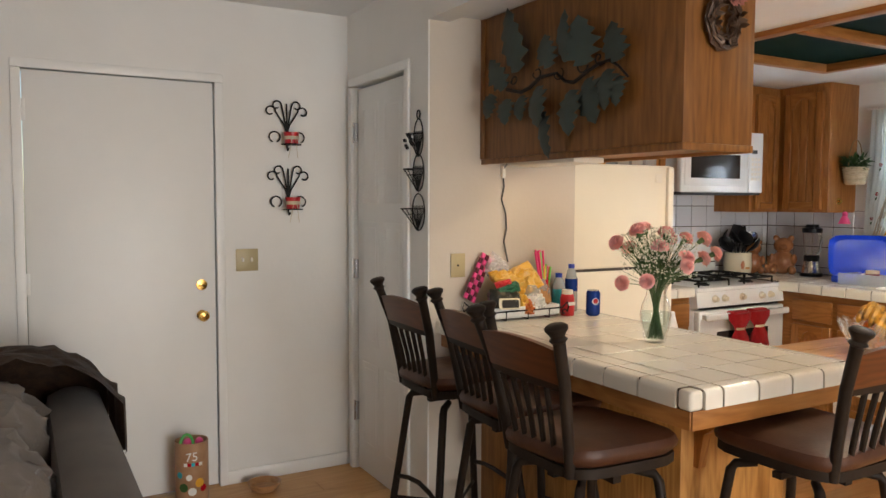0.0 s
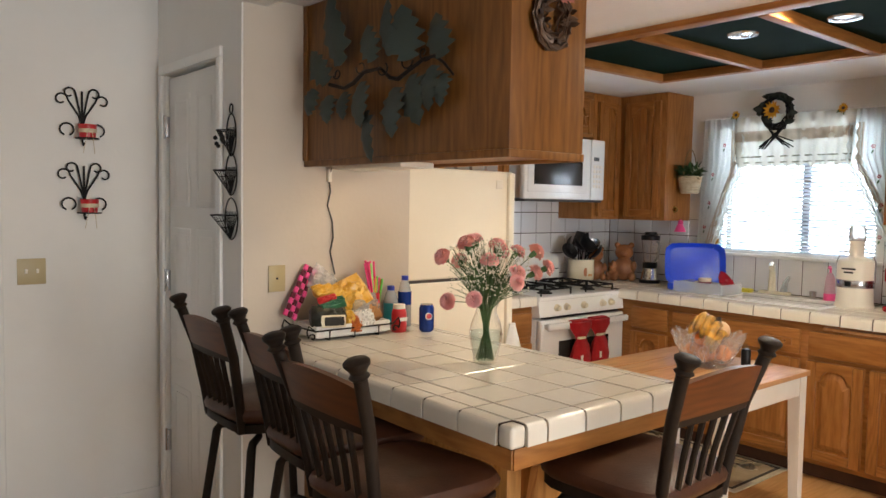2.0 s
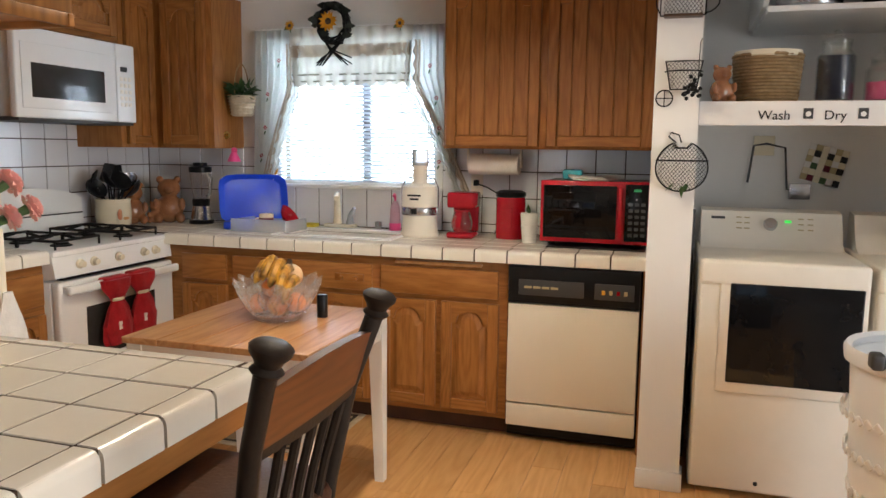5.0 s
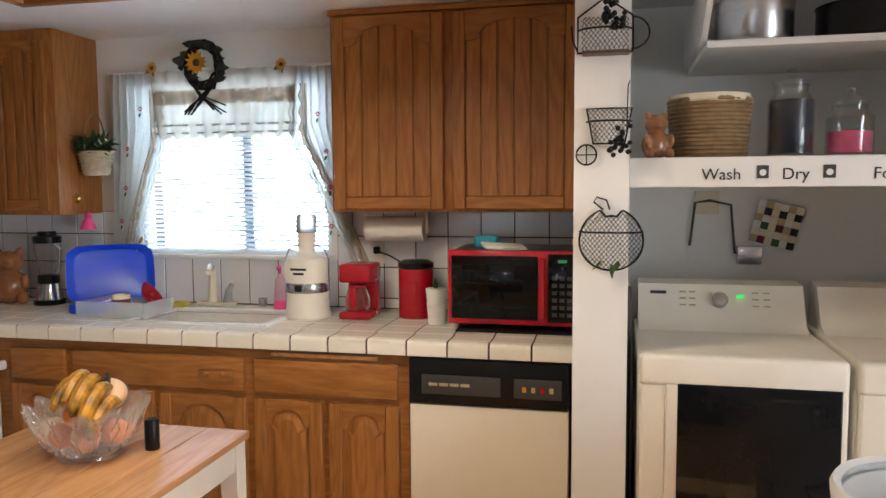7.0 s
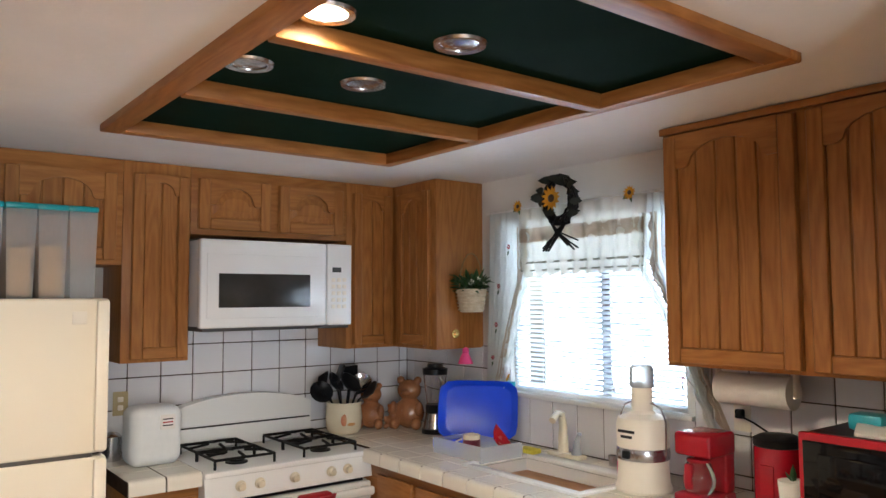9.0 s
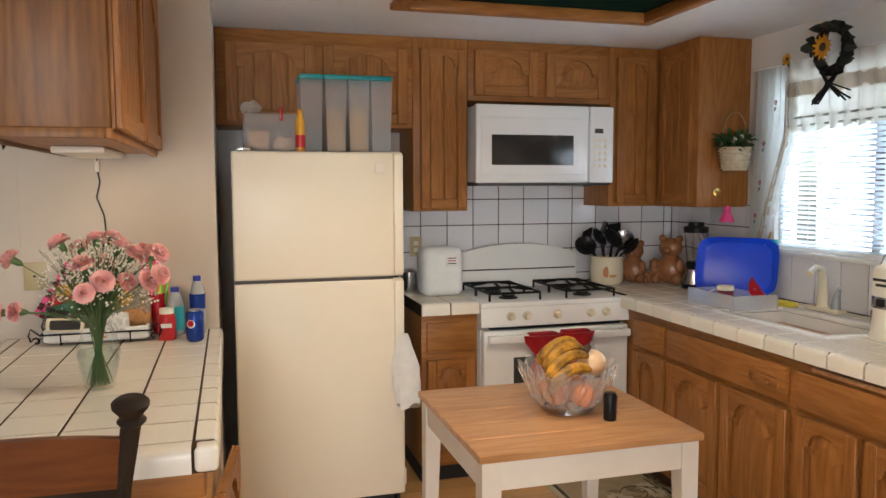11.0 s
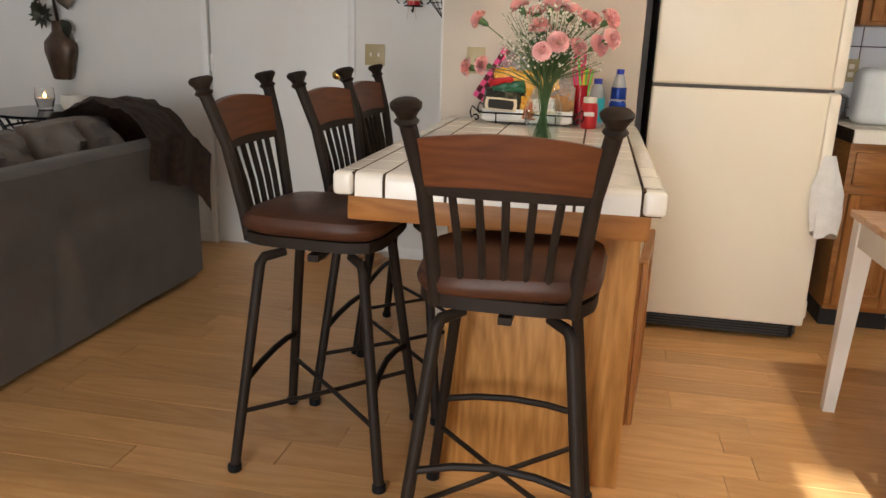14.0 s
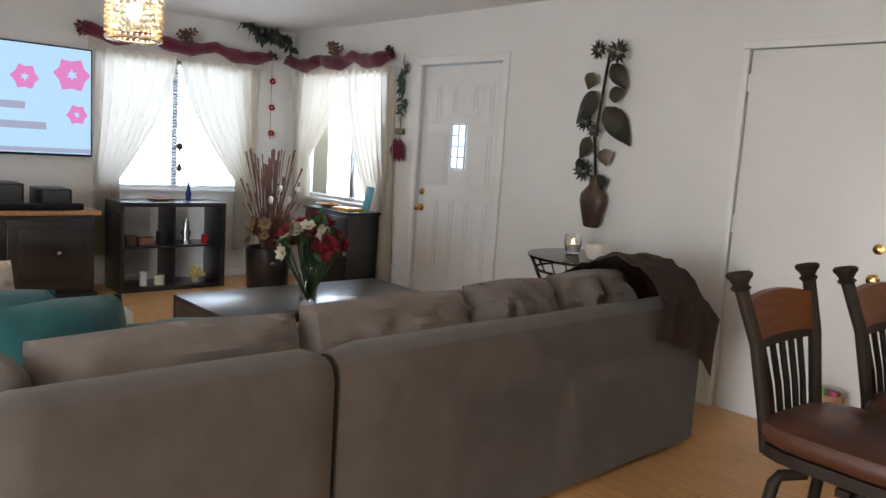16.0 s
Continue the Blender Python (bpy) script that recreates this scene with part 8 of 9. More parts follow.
def wall_basket(y, z, w, h, kind, label):
    t = thing("wire_wall_basket", (5.96, y, z), label, "wall basket", "wire baskets on the wing wall")
    xf = 5.952

    def put(u, v):
        k = max(0, 1 - ((u - y) / (w / 2)) ** 2) * max(0, 1 - ((v - z) / (h / 2)) ** 2)
        return (xf - 0.055 * k ** 0.5, u, v)
    if kind == "apple":
        inside = lambda u, v: ((u - y) / (w / 2)) ** 2 + ((v - z) / (h / 2)) ** 2 < 1 and not (abs(u - y) < 0.02 and v > z + h * 0.4)
        edge = [(xf, y + w / 2 * math.cos(a) * (1 - 0.06 * math.sin(a)), z + h / 2 * math.sin(a) - (0.025 if abs(math.cos(a)) < 0.2 and math.sin(a) > 0 else 0)) for a in [i * math.tau / 32 for i in range(33)]]
    else:
        inside = lambda u, v: abs(u - y) < w / 2 * (0.92 if kind == "pot" else (0.7 + 0.3 * (v - z + h / 2) / h)) and abs(v - z) < h / 2
        f = 1.0 if kind == "pot" else 0.7
        edge = [(xf, y - w / 2 * f, z - h / 2), (xf, y + w / 2 * f, z - h / 2), (xf, y + w / 2, z + h / 2), (xf, y, z + h / 2 + (0.06 if kind == "pot" else 0.0)), (xf, y - w / 2, z + h / 2), (xf, y - w / 2 * f, z - h / 2)]
    part("outline_wire", tube(bmesh.new(), edge, 0.0035, 6), M_BLACKIRON, t)
    part("front_wire", tube(bmesh.new(), [put(y - w / 2 + w * i / 12, z + h * 0.12) for i in range(13)], 0.003, 6), M_BLACKIRON, t)
    part("net", wire_net(bmesh.new(), inside, y - w / 2, y + w / 2, z - h / 2, z + h / 2, 0.017, put), M_BLACKIRON, t)
    return t, xf


t, xf = wall_basket(2.075, 1.375, 0.20, 0.20, "apple", "black wire basket shaped like an apple")
part("stem_leaf", tube(bmesh.new(), [(xf, 2.10, 1.47), (xf, 2.13, 1.495), (xf, 2.12, 1.51), (xf, 2.09, 1.50), (xf, 2.08, 1.47)], 0.003, 5), M_BLACKIRON, t)
part("dried_sprig", leaf(leaf(leaf(bmesh.new(), pose(xf - 0.04, 2.07, 1.30, 0, 90, 0) @ pose(0, 0, 0, 40), 0.05, 0.02), pose(xf - 0.04, 2.05, 1.31, 30, 60, 50), 0.05, 0.02), pose(xf - 0.03, 2.10, 1.31, 10, 40, 120), 0.05, 0.02), M_LEAF, t)
t, xf = wall_basket(2.085, 1.735, 0.14, 0.11, "barrow", "black wire wheelbarrow basket with berries")
part("wheel", tube(bmesh.new(), [(xf, 2.155 + 0.032 * math.cos(a), 1.645 + 0.032 * math.sin(a)) for a in [i * math.tau / 18 for i in range(19)]], 0.003, 5), M_BLACKIRON, t)
for a in (0, 1.57):
    part("spoke", tube(bmesh.new(), [(xf, 2.155 - 0.032 * math.cos(a), 1.645 - 0.032 * math.sin(a)), (xf, 2.155 + 0.032 * math.cos(a), 1.645 + 0.032 * math.sin(a))], 0.002, 5), M_BLACKIRON, t)
part("hanger", tube(bmesh.new(), [(xf, 2.03, 1.72), (xf, 2.028, 1.86), (xf, 2.022, 1.875)], 0.002, 5), M_BLACKIRON, t)
bm = bmesh.new()
for k in range(26):
    ball(bm, (xf - 0.045 + random.uniform(-0.02, 0.02), 2.06 + random.uniform(-0.04, 0.03), 1.70 + random.uniform(-0.06, 0.04)), 0.009, (1, 1, 1), 1)
tagged(part("berries", bm, M_BLACKIRON, t, "dark berries"), kind="stuff")
t, xf = wall_basket(2.10, 2.02, 0.17, 0.11, "pot", "black wire teapot basket with dark berries")
part("spout", tube(bmesh.new(), [(xf, 2.185, 1.97), (xf, 2.20, 2.0), (xf, 2.205, 2.05)], 0.003, 5), M_BLACKIRON, t)
part("handle", tube(bmesh.new(), [(xf - 0.01, 2.02 - 0.055 * math.sin(a), 2.02 - 0.05 * math.cos(a)) for a in [i * math.pi / 8 for i in range(9)]], 0.003, 5), M_BLACKIRON, t)
part("wood_base", boxm(xf - 0.05, xf + 0.008, 2.025, 2.17, 1.955, 1.965, 0.002), M_TERRA, t)
bm = bmesh.new()
for k in range(34):
    ball(bm, (xf - 0.045 + random.uniform(-0.02, 0.02), 2.07 + random.uniform(-0.035, 0.035), 2.08 + random.uniform(-0.05, 0.035)), 0.010, (1, 1, 1), 1)
tagged(part("berries", bm, M_BLACKIRON, t, "dark berries"), kind="stuff")


# ---- living room ----
window_frame("window_2", "y", W - 0.07, 3.45, 4.88, 0.88, 2.07, 4.16, "wide living room window with aluminium mullion")
window_frame("window_3", "x", N + 0.07, -2.92, -1.56, 0.86, 2.08, -2.10, "living room window beside the front door")
single("window_sill", boxm(W - 0.02, W + 0.05, 3.40, 4.93, 0.855, 0.88, 0.006), M_TRIM, "white window sill", "sill", kind="structure")
single("window_sill", boxm(-2.97, -1.51, N - 0.05, N + 0.02, 0.835, 0.86, 0.006), M_TRIM, "white window sill", "sill", kind="structure")
blind("y", W - 0.02, 3.47, 4.86, 0.89, 2.06, -35, "white horizontal window blind, half open", 0.03)
on_w = lambda a, o, z: (W + 0.06 + o, a, z)
on_n = lambda a, o, z: (a, N - 0.06 - o, z)


def tie(v, far, near):
    """Edge of a swept curtain: from far at the top to near at the tie-back, and straight on below."""
    k = min(1.0, v / 0.62)
    return far + (near - far) * (k ** 1.6)


curtain("curtain", on_w, lambda v: 3.40, lambda v: tie(v, 4.13, 3.62), lambda u: 2.09, lambda u: 0.28, 8, 0.035, M_SHEER, "sheer cream curtain tied back", rows=40, seed=4.0)
curtain("curtain", on_w, lambda v: tie(v, 4.17, 4.74), lambda v: 4.98, lambda u: 2.09, lambda u: 0.28, 8, 0.035, M_SHEER, "sheer cream curtain tied back", rows=40, seed=5.0)
curtain("curtain", on_n, lambda v: -2.97 + 0.02 * v, lambda v: tie(v, -2.17, -2.70), lambda u: 2.10, lambda u: 0.75, 7, 0.035, M_SHEER, "sheer cream curtain tied back", rows=40, seed=6.0)
curtain("curtain", on_n, lambda v: tie(v, -2.14, -1.62), lambda v: -1.36 + 0.06 * v, lambda u: 2.10, lambda u: 0.08, 8, 0.035, M_SHEER, "sheer cream curtain tied back to the floor", rows=40, seed=7.0)


def swag(put, a0, a1, z, name_label, lift):
    s = thing("scarf_valance", put((a0 + a1) / 2, 0, z), name_label, "valance")
    n = 30
    pts, rad = [], []
    for i in range(n + 1):
        u = i / n
        pts.append(put(a0 + (a1 - a0) * u, 0.03 + 0.01 * math.sin(u * 30), z - 0.055 * abs(math.sin(u * math.pi * 3)) + lift(u)))
        rad.append(0.045 + 0.02 * abs(math.sin(u * math.pi * 3)) + 0.008 * math.sin(u * 50))
    part("cloth_roll", tube(bmesh.new(), pts, rad, 12), M_MAROON, s)
    bm = bmesh.new()
    c = put((a0 + a1) / 2, 0.06, z + 0.06)
    for k in range(16):
        petals(bm, Vector(c) + Vector((random.uniform(-0.05, 0.05), random.uniform(-0.05, 0.05), random.uniform(-0.04, 0.05))), (random.uniform(-1, 1), random.uniform(-1, 1), random.uniform(-0.3, 1)), 0.05, 5, 0.3, 0.6)
    part("rosette", bm, M_DRY, s, "dried flower rosette")
    for a in (a0, a1):
        bm = bmesh.new()
        for k in range(8):
            petals(bm, Vector(put(a, 0.05, z)) + Vector((random.uniform(-0.03, 0.03), random.uniform(-0.03, 0.03), random.uniform(-0.03, 0.03))), (random.uniform(-1, 1), random.uniform(-1, 1), 0.4), 0.05, 5, 0.3, 0.6)
        part("end_rosette", bm, M_MAROON, s)
    lace = bmesh.new()
    grid = []
    for i in range(61):
        u = i / 60
        grid.append([lace.verts.new(put(a0 + 0.06 + (a1 - a0 - 0.12) * u, 0.005 + 0.006 * math.sin(u * 80), z - 0.02)), lace.verts.new(put(a0 + 0.06 + (a1 - a0 - 0.12) * u, 0.008 + 0.006 * math.sin(u * 80), z - 0.14 - 0.02 * math.cos(u * 90)))])
    for p, q in zip(grid, grid[1:]):
        lace.faces.new((p[0], q[0], q[1], p[1]))
    part("lace_fringe", lace, M_SHEER, s, "cream lace fringe")


swag(lambda a, o, z: (W + 0.08 + o, a, z), 3.28, 5.06, 2.22, "maroon scarf draped over the window with flowers", lambda u: 0.03 * (1 - u))
swag(lambda a, o, z: (a, N - 0.08 - o, z), -3.02, -1.38, 2.20, "maroon scarf draped over the window with flowers", lambda u: 0.0)
for nm, x, y, zz in (("wall", W + 0.03, 5.12, (1.98, 1.72, 1.46)),):
    g = thing("flower_string", (x, y, 2.1), "string of small red flowers hanging in the corner", "garland")
    part("string", tube(bmesh.new(), [(x, y, 2.15), (x, y, 1.4)], 0.002, 4), M_STEM, g)
    for z in zz:
        part("blossom", petals(petals(bmesh.new(), (x + 0.02, y, z), (1, -0.4, 0.2), 0.04, 7, 0.4, 0.6), (x + 0.025, y, z), (1, -0.4, 0.2), 0.03, 6, 0.7, 0.6), M_RED, g, "red blossom")
g = thing("flower_string", (-1.30, N - 0.03, 2.1), "hanging garland of leaves, sign and dark tassel beside the front door", "garland")
part("string", tube(bmesh.new(), [(-1.30, N - 0.02, 2.2), (-1.30, N - 0.02, 1.3)], 0.003, 4), M_STEM, g)
bm = bmesh.new()
for k in range(40):
    leaf(bm, pose(-1.30 + random.uniform(-0.03, 0.03), N - 0.03, random.uniform(1.68, 2.12), random.uniform(60, 120), random.uniform(0, 360), 0), 0.08, 0.03)
part("leaves", bm, M_DULLLEAF, g)
part("sign", boxm(-1.36, -1.24, N - 0.028, N - 0.018, 1.52, 1.57, 0.002), M_INK, g, "small dark sign")
for i in range(2):
    part("sign_bar", boxm(-1.35, -1.25, N - 0.031, N - 0.0275, 1.532 + i * 0.018, 1.541 + i * 0.018), M_IVORY, g)
bm = bmesh.new()
for k in range(40):
    leaf(bm, pose(-1.30 + random.uniform(-0.05, 0.05), N - 0.05, 1.47 + random.uniform(-0.03, 0.02), 90, random.uniform(50, 130), 0), random.uniform(0.12, 0.2), 0.03)
part("tassel", bm, M_MAROON, g, "dark red dried tassel")

# sofa: a corner unit; its plain back faces the kitchen
sofa = thing("corner_sofa", (1.5, 3.2, 0), "large grey-brown corner sofa with loose back cushions", "sofa")
XB = 2.035
for y0, y1 in ((1.60, 2.528), (2.552, 4.77)):
    bm = bmesh.new()
    prof = [(1.83, 0.03), (XB, 0.03), (XB, 0.10), (XB - 0.004, 0.70), (XB - 0.02, 0.745), (XB - 0.06, 0.765), (1.89, 0.765), (1.84, 0.745), (1.83, 0.70)]
    n = 18
    rows = []
    for i in range(n + 1):
        y = y0 + (y1 - y0) * i / n
        sink_ = 0.02 if i in (0, n) else 0.0
        rows.append([bm.verts.new((u - (sink_ if u > 1.95 else -sink_), y, v - sink_ * (v > 0.5) + 0.008 * noise.noise(Vector((y * 2, v * 3, u))))) for u, v in prof])
    for p, q in zip(rows, rows[1:]):
        for a in range(len(prof)):
            b = (a + 1) % len(prof)
            bm.faces.new((p[a], p[b], q[b], q[a]))
    bm.faces.new(rows[0][::-1]), bm.faces.new(rows[-1])
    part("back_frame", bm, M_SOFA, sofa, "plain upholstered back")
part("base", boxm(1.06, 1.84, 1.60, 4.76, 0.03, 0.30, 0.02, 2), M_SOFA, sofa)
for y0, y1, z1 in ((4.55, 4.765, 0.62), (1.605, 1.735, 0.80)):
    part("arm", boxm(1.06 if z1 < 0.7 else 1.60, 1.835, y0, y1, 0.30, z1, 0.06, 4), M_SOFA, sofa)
for y0, y1 in ((1.74, 2.66), (2.66, 3.30), (3.30, 3.93), (3.93, 4.55)):
    part("seat_cushion", pillow(bmesh.new(), 0.74, y1 - y0, 0.17, pose(1.44, (y0 + y1) / 2, 0.37), 0.3, 0.01, 10, y0), M_CUSHION, sofa)
for n, (y0, y1, z) in enumerate(((1.735, 2.60, 0.58), (2.60, 3.39, 0.60), (3.39, 3.93, 0.615), (3.93, 4.52, 0.625))):
    part("back_cushion", pillow(bmesh.new(), 0.52, (y1 - y0) * 1.03, 0.25, pose(1.71, (y0 + y1) / 2, z, 0, 77, 0), 0.36, 0.045, 22, n * 3.1, 0.032), M_CUSHION, sofa, "loose wrinkled back cushion")
for n, (x, y, z, sx, sy, m3) in enumerate(((1.40, 1.93, 0.655, 0.44, 0.46, (0, 74, 14)), (1.40, 2.36, 0.60, 0.44, 0.46, (0, 35, -10)), (1.28, 1.74, 0.68, 0.44, 0.40, (0, 66, -8)))):
    single("throw_pillow", pillow(bmesh.new(), sx, sy, 0.14, pose(x, y, z, *m3), 0.45, 0.02, 14, 40 + n), M_TEAL, "teal plush throw pillow on the sofa", "pillow", "pillows on the sofa")
single("throw_pillow", pillow(bmesh.new(), 0.36, 0.42, 0.15, pose(1.14, 2.02, 0.61, 0, 68, -12), 0.45, 0.02, 14, 50), M_CLOTHW, "pale throw pillow on the sofa", "pillow", "pillows on the sofa")
single("throw_pillow", pillow(bmesh.new(), 0.42, 0.34, 0.15, pose(1.10, 1.70, 0.74, 35, 70, 0), 0.4, 0.04, 18, 52, 0.012), mat("beige_plush", (0.42, 0.36, 0.30), 0.9, (0.34, 0.29, 0.24), 12, 0.6, 120), "rumpled beige plush cushion on the sofa", "pillow", "pillows on the sofa")
single("throw_pillow", pillow(bmesh.new(), 0.40, 0.40, 0.14, pose(1.42, 4.08, 0.56, 10, 62, 8), 0.45, 0.02, 12, 51), mat("slate_fabric", (0.085, 0.095, 0.11), 0.9, (0.11, 0.12, 0.135), 8, 0.5, 200), "slate grey pillow on the sofa", "pillow", "pillows on the sofa")
bm = bmesh.new()
rows = []
for i in range(53):
    u = i / 52
    row = []
    for j in range(41):
        v = j / 40
        y = 4.30 + 0.53 * v + 0.05 * math.sin(u * 5)
        s = u * 1.62
        if s < 0.35:
            x, z = 1.22 + s * 0.8, 0.66 + s * 0.55
        elif s < 0.95:
            x, z = 1.50 + (s - 0.35) * 0.80, 0.855 + 0.075 * math.sin((s - 0.35) / 0.6 * math.pi)
        elif s < 1.15:
            x, z = 1.98 + (s - 0.95) * 0.42, 0.855 - (s - 0.95) * 0.42
        else:
            x, z = 2.066 + 0.012 * math.sin(v * 14), 0.77 - (s - 1.15) * (0.35 + 0.35 * v)
        drop = max(0.0, y - 4.66)
        z -= (drop * 1.1 + drop * drop * 3) * (1 if s < 1.15 else 0.5)
        z += 0.030 * noise.noise(Vector((x * 6, y * 6, 2.0))) + 0.020 * noise.noise(Vector((x * 19, y * 19, 5.0)))
        row.append(bm.verts.new((x, y, z + 0.015)))
    rows.append(row)
for p, q in zip(rows, rows[1:]):
    for j in range(40):
        bm.faces.new((p[j], p[j + 1], q[j + 1], q[j]))
geo = bmesh.ops.solidify(bm, geom=bm.faces[:], thickness=0.018)
throw = single("throw_blanket", bm, M_FUR, "dark brown plush blanket draped over the sofa corner", "blanket", smooth=80)

# coffee table with flowers
ct = thing("coffee_table", (-0.06, 3.78, 0), "low black-brown rectangular coffee table", "coffee table")
part("table_top", boxm(-0.44, 0.31, 3.03, 4.52, 0.405, 0.455, 0.003), M_BLACKWOOD, ct)
part("lower_shelf", boxm(-0.41, 0.28, 3.08, 4.47, 0.12, 0.14, 0.002), M_BLACKWOOD, ct)
for x in (-0.44, 0.26):
    for y in (3.03, 4.47):
        part("leg", boxm(x, x + 0.05, y, y + 0.05, 0, 0.405, 0.002), M_BLACKWOOD, ct)
part("side_panel", boxm(-0.39, 0.26, 3.035, 3.055, 0.14, 0.405), M_BLACKWOOD, ct)
fv = thing("rose_vase", (0.20, 3.56, 0.456), "glass vase with dark red and white artificial flowers", "flower vase")
part("vase", lathe(bmesh.new(), [(0.05, 0), (0.052, 0.006), (0.050, 0.23), (0.054, 0.24), (0.050, 0.24), (0.046, 0.012)], (0.20, 3.56, 0.4565), 24), M_GLASS, fv)
bl_ = bmesh.new()
for k in range(40):
    a, e = random.uniform(0, math.tau), random.uniform(0.1, 1.3)
    d = Vector((math.cos(a) * math.cos(e), math.sin(a) * math.cos(e), math.sin(e)))
    p = Vector((0.20, 3.56, 0.76)) + d * random.uniform(0.12, 0.24) + Vector((0, 0, 0.0))
    target = bmesh.new()
    for r, t in ((0.05, 0.2), (0.04, 0.6), (0.025, 1.0)):
        petals(target, p, d, r, 6, t, 0.7)
    part("rose", target, M_BABY if k % 3 == 0 else M_REDROSE, fv, "white flower" if k % 3 == 0 else "dark red rose")
    leaf(bl_, Matrix.Translation(p - d * 0.05) @ d.to_track_quat("X", "Z").to_matrix().to_4x4() @ pose(0, 0, 0, 0, random.uniform(-60, 60), random.uniform(-60, 60)), 0.12, 0.05)
    tube(bl_, [(0.20, 3.56, 0.50), p], 0.003, 4)
part("foliage", bl_, M_LEAF, fv)

# west wall: television, stand, cube shelf
tv = thing("television", (W + 0.05, 2.6, 1.6), "wall-mounted flat television showing pink flowers on pale blue", "television")
part("case", boxm(W + 0.012, W + 0.055, 1.78, 3.385, 1.145, 2.06, 0.006), M_BLACK, tv)
part("screen", boxm(W + 0.0545, W + 0.058, 1.795, 3.372, 1.165, 2.048), mat("screen_picture", (0.05, 0.07, 0.09), 0.2, glow=(0.52, 0.74, 0.92, 0.85)), tv, "lit pale blue screen")
PK = mat("screen_pink", (0.1, 0.02, 0.05), 0.3, glow=(0.80, 0.25, 0.55, 0.8))
PL_ = mat("screen_lilac", (0.05, 0.05, 0.07), 0.3, glow=(0.55, 0.55, 0.70, 0.6))
for y, z, r in ((3.22, 1.83, 0.15), (2.86, 1.78, 0.11), (2.55, 1.88, 0.13), (2.2, 1.80, 0.12), (3.26, 1.50, 0.09)):
    part("screen_flower", petals(bmesh.new(), (W + 0.0595, y, z), (1, 0, 0), r, 6, 0.0, 0.9), PK, tv, "pink flower picture")
part("screen_bar", boxm(W + 0.0582, W + 0.0595, 1.80, 3.37, 1.175, 1.21), PL_, tv)
for y0, y1, z in ((2.5, 2.86, 1.52), (2.4, 3.02, 1.36)):
    part("screen_letters", boxm(W + 0.0582, W + 0.0595, y0, y1, z, z + 0.06), PL_, tv, "unreadable pale lettering")
stand = thing("tv_stand", (-2.75, 2.6, 0), "black carved media cabinet with a pale top", "media cabinet")
part("carcass", boxm(-3.12, -2.55, 1.9, 3.24, 0.05, 0.70, 0.006), M_BLACKWOOD, stand)
part("top_board", boxm(-3.13, -2.51, 1.86, 3.28, 0.70, 0.735, 0.006), M_PINE, stand, "worn pale top")
part("plinth", boxm(-3.12, -2.52, 1.88, 3.26, 0, 0.06, 0.006), M_BLACKWOOD, stand)
for y0 in (1.94, 2.6):
    dd = part("door", boxm(-2.555, -2.535, y0, y0 + 0.60, 0.10, 0.66, 0.006), M_BLACKWOOD, stand)
    part("panel", boxm(-2.537, -2.525, y0 + 0.07, y0 + 0.53, 0.17, 0.59, 0.008), M_BLACKWOOD, dd)
    part("knob", turned(lathe(bmesh.new(), [(0.012, 0), (0.008, 0.012), (0.016, 0.022), (0, 0.028)], (0, 0, 0), 14), pose(-2.525, y0 + 0.36, 0.40, 0, 90)), M_STEEL, dd, "round metal knob")
for y0, y1, h, lab in ((2.86, 3.10, 0.16, "black box speaker"), (2.45, 2.75, 0.20, "black box speaker"), (1.95, 2.35, 0.10, "black set-top box")):
    bx2 = thing("media_box", (-2.8, (y0 + y1) / 2, 0.7355), lab + " on the media cabinet", "media box")
    part("case", boxm(-2.98, -2.66, y0, y1, 0.7355, 0.7355 + h, 0.008), M_BLACK, bx2)
    part("front", boxm(-2.66, -2.653, y0 + 0.02, y1 - 0.02, 0.75, 0.725 + h, 0.003), M_RUBBER, bx2)
    part("lamp_strip", boxm(-2.653, -2.651, y1 - 0.08, y1 - 0.05, 0.76, 0.775), M_STEEL, bx2)
single("sound_bar", boxm(-2.63, -2.55, 2.0, 3.16, 0.736, 0.79, 0.012, 3), M_BLACK, "long black sound bar on the media cabinet", "sound bar")
cs = thing("cube_shelf", (-2.84, 3.97, 0), "black four-cube shelf with small ornaments", "shelf")
SY_0, SY_1, SX_0, SX_1 = 3.48, 4.44, -3.04, -2.66
for q in ((SX_0, SX_1, SY_0, SY_0 + 0.04, 0, 0.79), (SX_0, SX_1, SY_1 - 0.04, SY_1, 0, 0.79), (SX_0, SX_1, SY_0 + 0.04, SY_1 - 0.04, 0.0, 0.04), (SX_0, SX_1, SY_0 + 0.04, SY_1 - 0.04, 0.75, 0.79), (SX_0, SX_1 - 0.01, SY_0 + 0.04, SY_1 - 0.04, 0.385, 0.402), (SX_0, SX_1 - 0.012, 3.951, 3.969, 0.04, 0.75)):
    part("shelf_panel", boxm(*q, 0.002), M_BLACKWOOD, cs)


def ornament(name, x, y, z, prof, material, label, cat, extra=None):
    return single(name, lathe(bmesh.new(), prof, (x, y, z), 18), material, label, cat)


